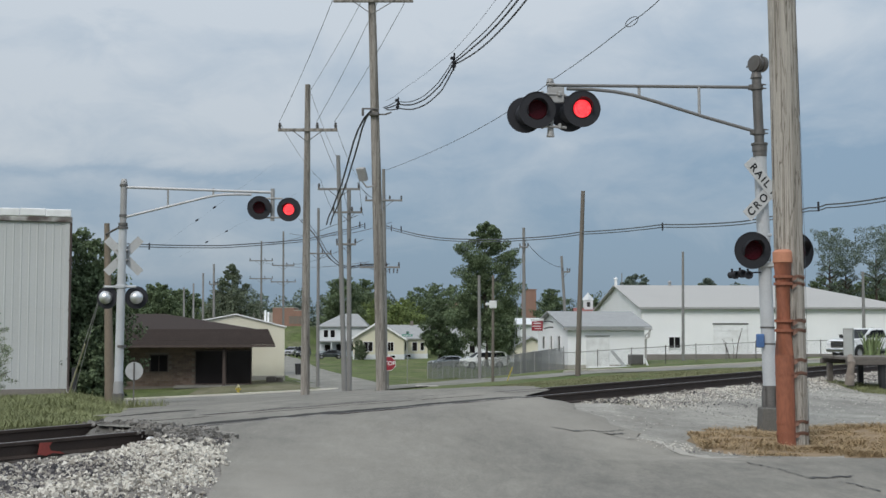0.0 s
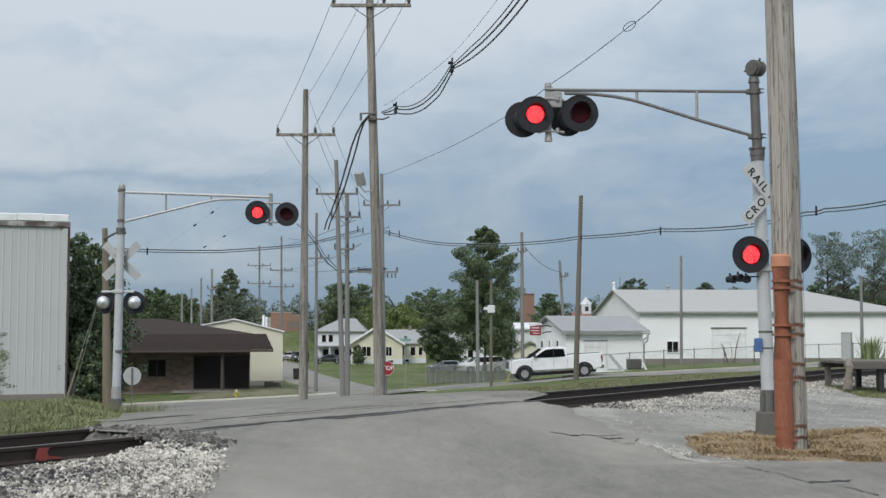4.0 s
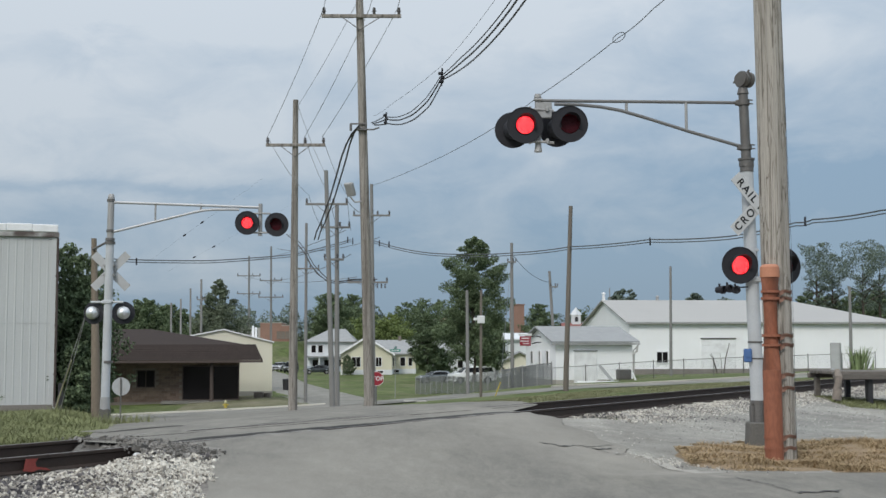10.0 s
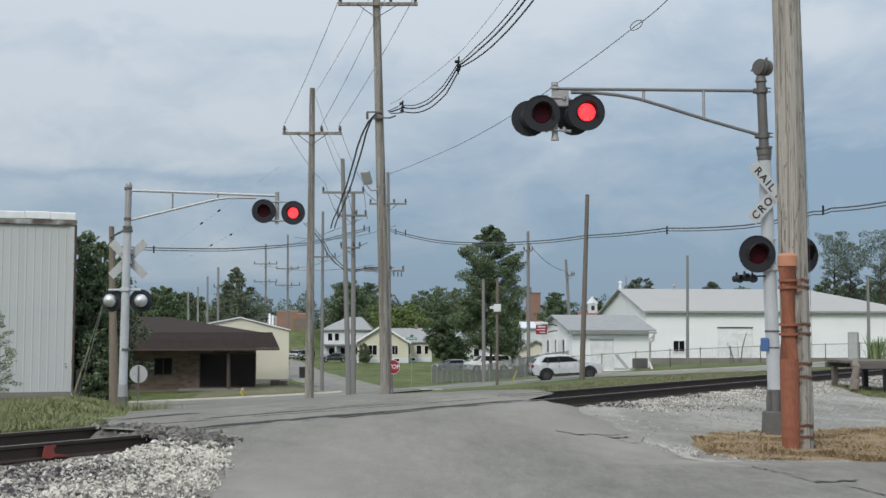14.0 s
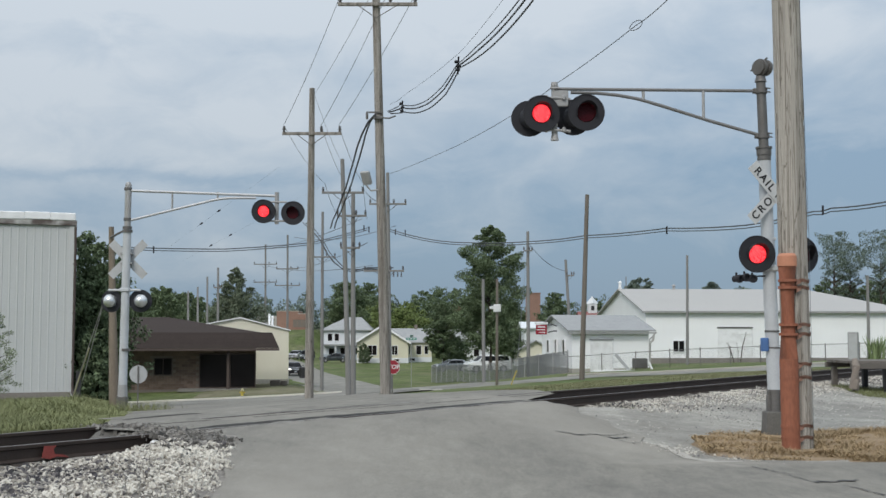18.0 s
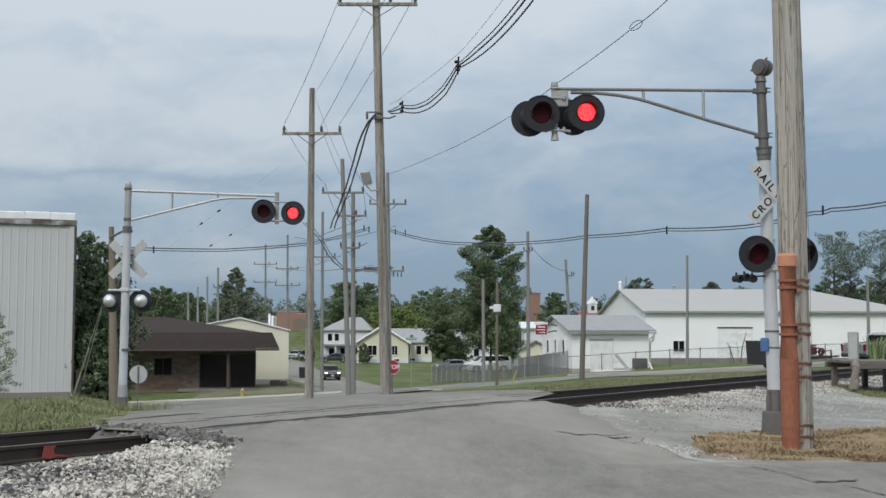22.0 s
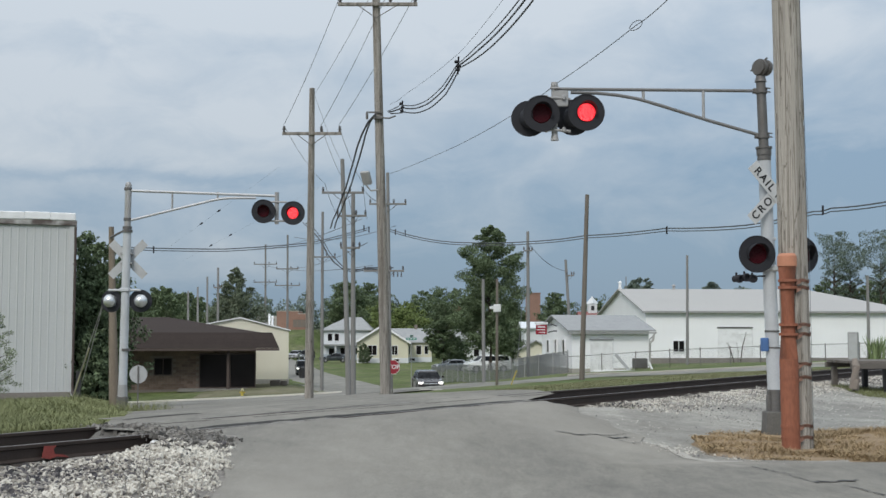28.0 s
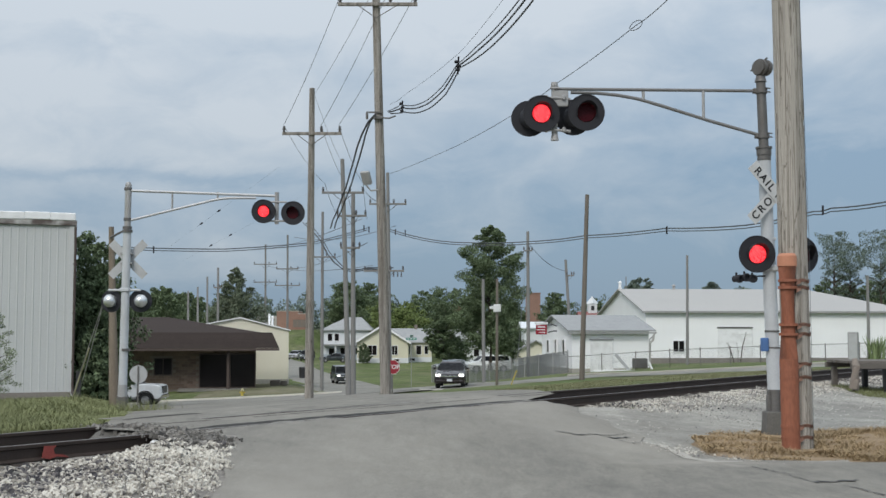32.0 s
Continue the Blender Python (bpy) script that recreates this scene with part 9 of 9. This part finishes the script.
def bits():
    # yellow guard on a guy wire
    a, b = (4.15, 69.00, -0.90), (3.76, 69.00, -1.93)
    bm = bmesh.new()
    rod(bm, b, a, 0.032, seg=8)
    solid("guy_guard", bm, YELLOW, "yellow plastic guy wire guard leaning in the verge", "guy guard")
    cable([a, (6.84, 98.00, 8.48)], 0.012, "steel guy wire to the far pole", WIRE_GREY, "guy_wire")
    # long white board and pipes in front of the garage
    x, y = 11.83, 90
    bm = bmesh.new()
    box(bm, (1.9, 0, 0.27), (4.6, 0.3, 0.15), bevel=0.03)
    box(bm, (0, 0, 0.36), (0.13, 0.26, 0.72), Matrix.Translation((4.0, 0, 0.27)) @ pose(0, 0, 0, 0, -24, 0), bevel=0.03)
    solid("white_gutter", bm, SNOWY_TRIM, "long white gutter lying on blocks", "gutter", (11.45, y, -1.85), 1)
    x, y = 14.66, 91
    bm = bmesh.new()
    box(bm, (0, 0, 0.42), (1.0, 0.7, 0.75), bevel=0.04)
    for k in range(6):
        box(bm, (0, -0.36, 0.16 + 0.1 * k), (0.86, 0.02, 0.03))
    solid("air_conditioner", bm, GREY_STEEL, "dark grey outdoor cooling unit", "cooling unit", (x, y, land(x, y)), 8)
    x, y = 15.93, 94
    bm = bmesh.new()
    tube(bm, [(0, 0, 0), (0, 0, 1.9), (0.25, 0, 2.1), (0.3, 0, 2.5)], 0.09, 8)
    solid("vent_pipe", bm, GREY_ROOF, "grey vent pipe rising by the wall", "pipe", (x, y, land(x, y)), 0, smooth=True)
    x, y = -12.22, 92
    bm = bmesh.new()
    box(bm, (-0.4, 0, 0.2), (0.7, 0.5, 0.45), bevel=0.05)
    rod(bm, (0.25, 0, -0.05), (0.25, 0, 0.35), 0.28, 0.25, 10)
    solid("stump", bm, POLE_DARK, "dark stump beside a concrete block", "stump", (x, y, land(x, y)), 0)
    bm = bmesh.new()
    x, y = -15.85, 138
    rod(bm, (0, 0, 0), (0, 0, 1.25), 0.36, 0.42, 12)
    rod(bm, (0, 0, 1.25), (0, 0, 1.32), 0.45, 0.4, 12)
    solid("refuse_bin", bm, BLACK_TRIM, "black refuse bin beside the side street", "bin", (x, y, land(x, y)), 0, smooth=True)
    # dead branches before the overhead door
    bm = bmesh.new()
    rng = random.Random(4)
    for k in range(6):
        h = rng.uniform(1.4, 2.6)
        dx = rng.uniform(-0.9, 0.9)
        tube(bm, [(dx * 0.4, 0, 0), (dx * 0.7, 0, h * 0.5), (dx + rng.uniform(-0.3, 0.3), 0, h)], [0.03, 0.025, 0.01], 5)
    x, y = 24.12, 100
    solid("dead_shrub", bm, BARK, "bare dead shrub before the workshop door", "shrub", (x, y, land(x, y)), 0)
    # added dark slab that stands for shade, and broken concrete, at the metal building's corner
    bm = bmesh.new()
    box(bm, (0, 0, 0.55), (0.2, 0.06, 1.4), bevel=0.01)
    x, y = -14.72, 49.4
    solid("dark_panel", bm, BLACK_TRIM, "dark slab standing in for shade at the building's corner", "panel", (x, y, land(x, y)), 10)
    rng = random.Random(15)
    bm = bmesh.new()
    for k in range(9):
        x, y = rng.uniform(-16.4, -15.0), 0
        y = 49.75 + 0.334 * (x + 15.12) - rng.uniform(0.1, 0.45)
        box(bm, (x, y, land(x, y) + 0.05), (rng.uniform(0.15, 0.35), rng.uniform(0.12, 0.25), rng.uniform(0.12, 0.24)), bevel=0.02)
    tagged(new("broken_concrete", mesh_of("broken_concrete", bm, CONCRETE)), "broken concrete lumps along the building's foot", "rubble", kind="stuff")
    # grey board leaning by the garage
    bm = bmesh.new()
    box(bm, (0, 0, 0.7), (0.22, 0.05, 1.6), pose(0, 0, 0, 0, -40, 0), bevel=0.01)
    x, y = 13.73, 90.4
    solid("leaning_board", bm, SIGN_BACK, "pale grey board leaning by the fence", "board", (x, y, land(x, y)), 0)


def crack(name, pts, width, seed):
    """A tar-dark crack in the asphalt: a ragged narrow strip just above it."""
    rng = random.Random(seed)
    bm = bmesh.new()
    prev = None
    path = []
    for (ax, ay), (bx, by) in zip(pts, pts[1:]):
        n = max(2, int(math.hypot(bx - ax, by - ay) / 0.07))
        path += [(ax + (bx - ax) * k / n, ay + (by - ay) * k / n) for k in range(n)]
    path.append(pts[-1])
    for i, (x, y) in enumerate(path):
        x, y = x + rng.uniform(-0.02, 0.02), y + rng.uniform(-0.06, 0.06)
        w = 0.6 * width * rng.uniform(0.2, 1.5) * (0.3 if i in (0, len(path) - 1) else 1)
        z = land(x, y, True) + 0.026 + noise.noise((x * 0.7, y * 0.7, 0)) * 0.02
        pair = [bm.verts.new((x, y - w * 1.6, z + 0.004)), bm.verts.new((x, y + w * 1.6, z + 0.004))]
        if prev:
            bm.faces.new((prev[0], pair[0], pair[1], prev[1]))
        prev = pair
    return solid(name, bm, TAR, "dark ragged crack in the asphalt", "crack", kind="structure")


def cracks():
    crack("crack", [(1.62, 17.52), (1.89, 17.43), (2.23, 17.65), (2.41, 17.36), (2.72, 17.66)], 0.05, 1)
    crack("crack", [(3.73, 14.88), (3.80, 14.57), (3.91, 14.16), (3.95, 13.62), (4.00, 13.26), (4.33, 13.36), (4.60, 13.51)], 0.045, 2)
    crack("crack", [(4.22, 12.97), (4.30, 12.74), (4.33, 12.47), (4.39, 12.21)], 0.06, 3)
    crack("crack", [(2.41, 17.36), (2.55, 17.08), (2.78, 17.07)], 0.03, 8)
    crack("crack", [(2.23, 17.65), (2.46, 17.76), (2.72, 17.98)], 0.025, 9)
    crack("crack", [(0.2, 12.2), (0.9, 13.4), (0.7, 15.0)], 0.005, 5)


stop_sign()
round_sign()
hydrant()
street_name_sign()
shop_sign()
fence([(9.41, 92), (16.90, 91), (23.90, 92), (30.05, 96), (36.12, 98)], 1.25, "grey chain-link fence before the white workshop", metal=GREY_STEEL, wire=0.0025)
fence([(-1.19, 128), (5.60, 100), (9.41, 92)], 1.65, "grey chain-link fence beside the parked cars", 2.2, wire=0.024)
fence([(6.14, 99), (8.92, 93.5)], 1.62, "dense grey slatted chain-link fence beside the garage", 2.0, wire=0.022)
platform()
cabinet()
bits()
cracks()

# ---------- what moves ----------
def on_street(x, lane, way):
    """The pose of a car on the street at x: lane metres off its middle, way 1 toward +x, -1 toward -x."""
    y = lambda a: street_y(a) + lane
    z = lambda a: land(a, street_y(a)) + 0.05
    d = Vector((1.0, (y(x + 1) - y(x - 1)) / 2, (z(x + 2) - z(x - 2)) / 4))
    return Matrix.Translation((x, y(x), z(x))) @ pose(0, 0, 0, 0, -way * math.degrees(math.atan(d.z)), math.degrees(math.atan2(d.y, 1.0)) + 9 * ease((x - 4) / 10) * ease((34 - x) / 8) + (0 if way > 0 else 180))


def on_side_street(x, y, heading):
    return pose(x, y, land(x, y) + 0.07, 0, 0, heading)


# seconds and x along the street
WHITE_RUN = [(0.0, 28.62), (0.3, 27.3), (1, 24.09), (2, 19.44), (3, 14.0), (3.5, 10.92), (4.5, 3.49), (5.5, -4.77), (6.5, -14.64), (7.0, -19.95), (9.0, -41.2), (32.0, -285.4)]
PEARL_RUN = [(0.0, -181.0), (10.0, -47.4), (12.0, -19.01), (12.2, -15.85), (12.4, -13.06), (12.6, -10.47), (13.0, -5.03), (13.6, 2.52), (14.3, 10.62), (14.5, 12.55), (16.5, 33.73), (32.0, 193.73)]
OLD_RUN = [(0.0, -219.6), (17.0, -38.9), (18.5, -16.12), (19.0, -8.4), (19.5, -1.84), (20.0, 4.6), (20.5, 11.1), (21.0, 16.42), (21.5, 21.95), (22.0, 27.88), (24.0, 53.879999999999995), (32.0, 157.88)]
SECOND_RUN = [(0.0, -190.0), (27.0, -118.0), (30.0, -53.0), (31.0, -35.0), (31.5, -26.8), (32.0, -19.55)]
# seconds, x, y and heading on the side street
SUV_RUN = [(0.0, -44.0, 262, -76), (12.0, -26.0, 186, -76), (16.5, -19.2, 153, -77), (18.5, -17.4, 146, -78), (20.5, -14.3, 141, -79), (21.5, -13.2, 137, -80), (22.5, -11.2, 129.5, -79), (23.5, -9.1, 120.5, -79), (24.4, -7.1, 112, -79),
           (25.5, -5.05, 104.5, -80), (26.5, -3.3, 97.5, -81), (27.5, -1.84, 92, -82), (28.0, -1.15, 90, -83), (28.5, -0.65, 88, -84), (29.0, -0.10, 86, -85), (29.5, 0.35, 84, -86), (30.0, 0.65, 82, -87), (31.0, 0.93, 80, -89), (31.5, 0.80, 79.2, -91), (32.0, 0.58, 78.6, -94)]
JEEP_RUN = [(0.0, -60.0, 330, -76), (20.0, -29.0, 200, -78), (25.5, -20.0, 158, -80), (27.5, -17.9, 151, -81), (29.2, -14.4, 142, -81), (30.0, -13.2, 138, -81), (30.6, -12.5, 134, -80), (31.3, -11.2, 129, -78), (32.0, -10.2, 124, -76)]


def motions():
    walk(WHITE_PICKUP, [(t, on_street(x, 1.75, -1)) for t, x in WHITE_RUN])
    walk(PEARL_CAR, [(t, on_street(x, -1.75, 1)) for t, x in PEARL_RUN])
    walk(OLD_PICKUP, [(t, on_street(x + 0.2, -1.75, 1)) for t, x in OLD_RUN])
    walk(TRAILER, [(t, on_street(x - 6.85, -1.75, 1)) for t, x in OLD_RUN])
    walk(IMPLEMENT, [(t, on_street(x - 6.85, -1.75, 1)) for t, x in OLD_RUN])
    walk(SECOND_PICKUP, [(t, on_street(x, -1.75, 1)) for t, x in SECOND_RUN])
    walk(DARK_SUV, [(t, on_side_street(x * (1 - 0.055 * ease((t - 25.0) / 4.0)), y * (1 - 0.055 * ease((t - 25.0) / 4.0)), a)) for t, x, y, a in SUV_RUN])
    walk(DARK_JEEP, [(t, on_side_street(x, y, a)) for t, x, y, a in JEEP_RUN])
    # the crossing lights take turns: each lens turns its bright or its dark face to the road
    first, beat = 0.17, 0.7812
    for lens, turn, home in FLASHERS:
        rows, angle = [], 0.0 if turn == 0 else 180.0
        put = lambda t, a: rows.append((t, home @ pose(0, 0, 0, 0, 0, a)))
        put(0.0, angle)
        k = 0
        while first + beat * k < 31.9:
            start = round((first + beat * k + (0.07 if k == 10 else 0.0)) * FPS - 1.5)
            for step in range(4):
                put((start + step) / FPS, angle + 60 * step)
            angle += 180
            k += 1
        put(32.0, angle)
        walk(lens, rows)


motions()
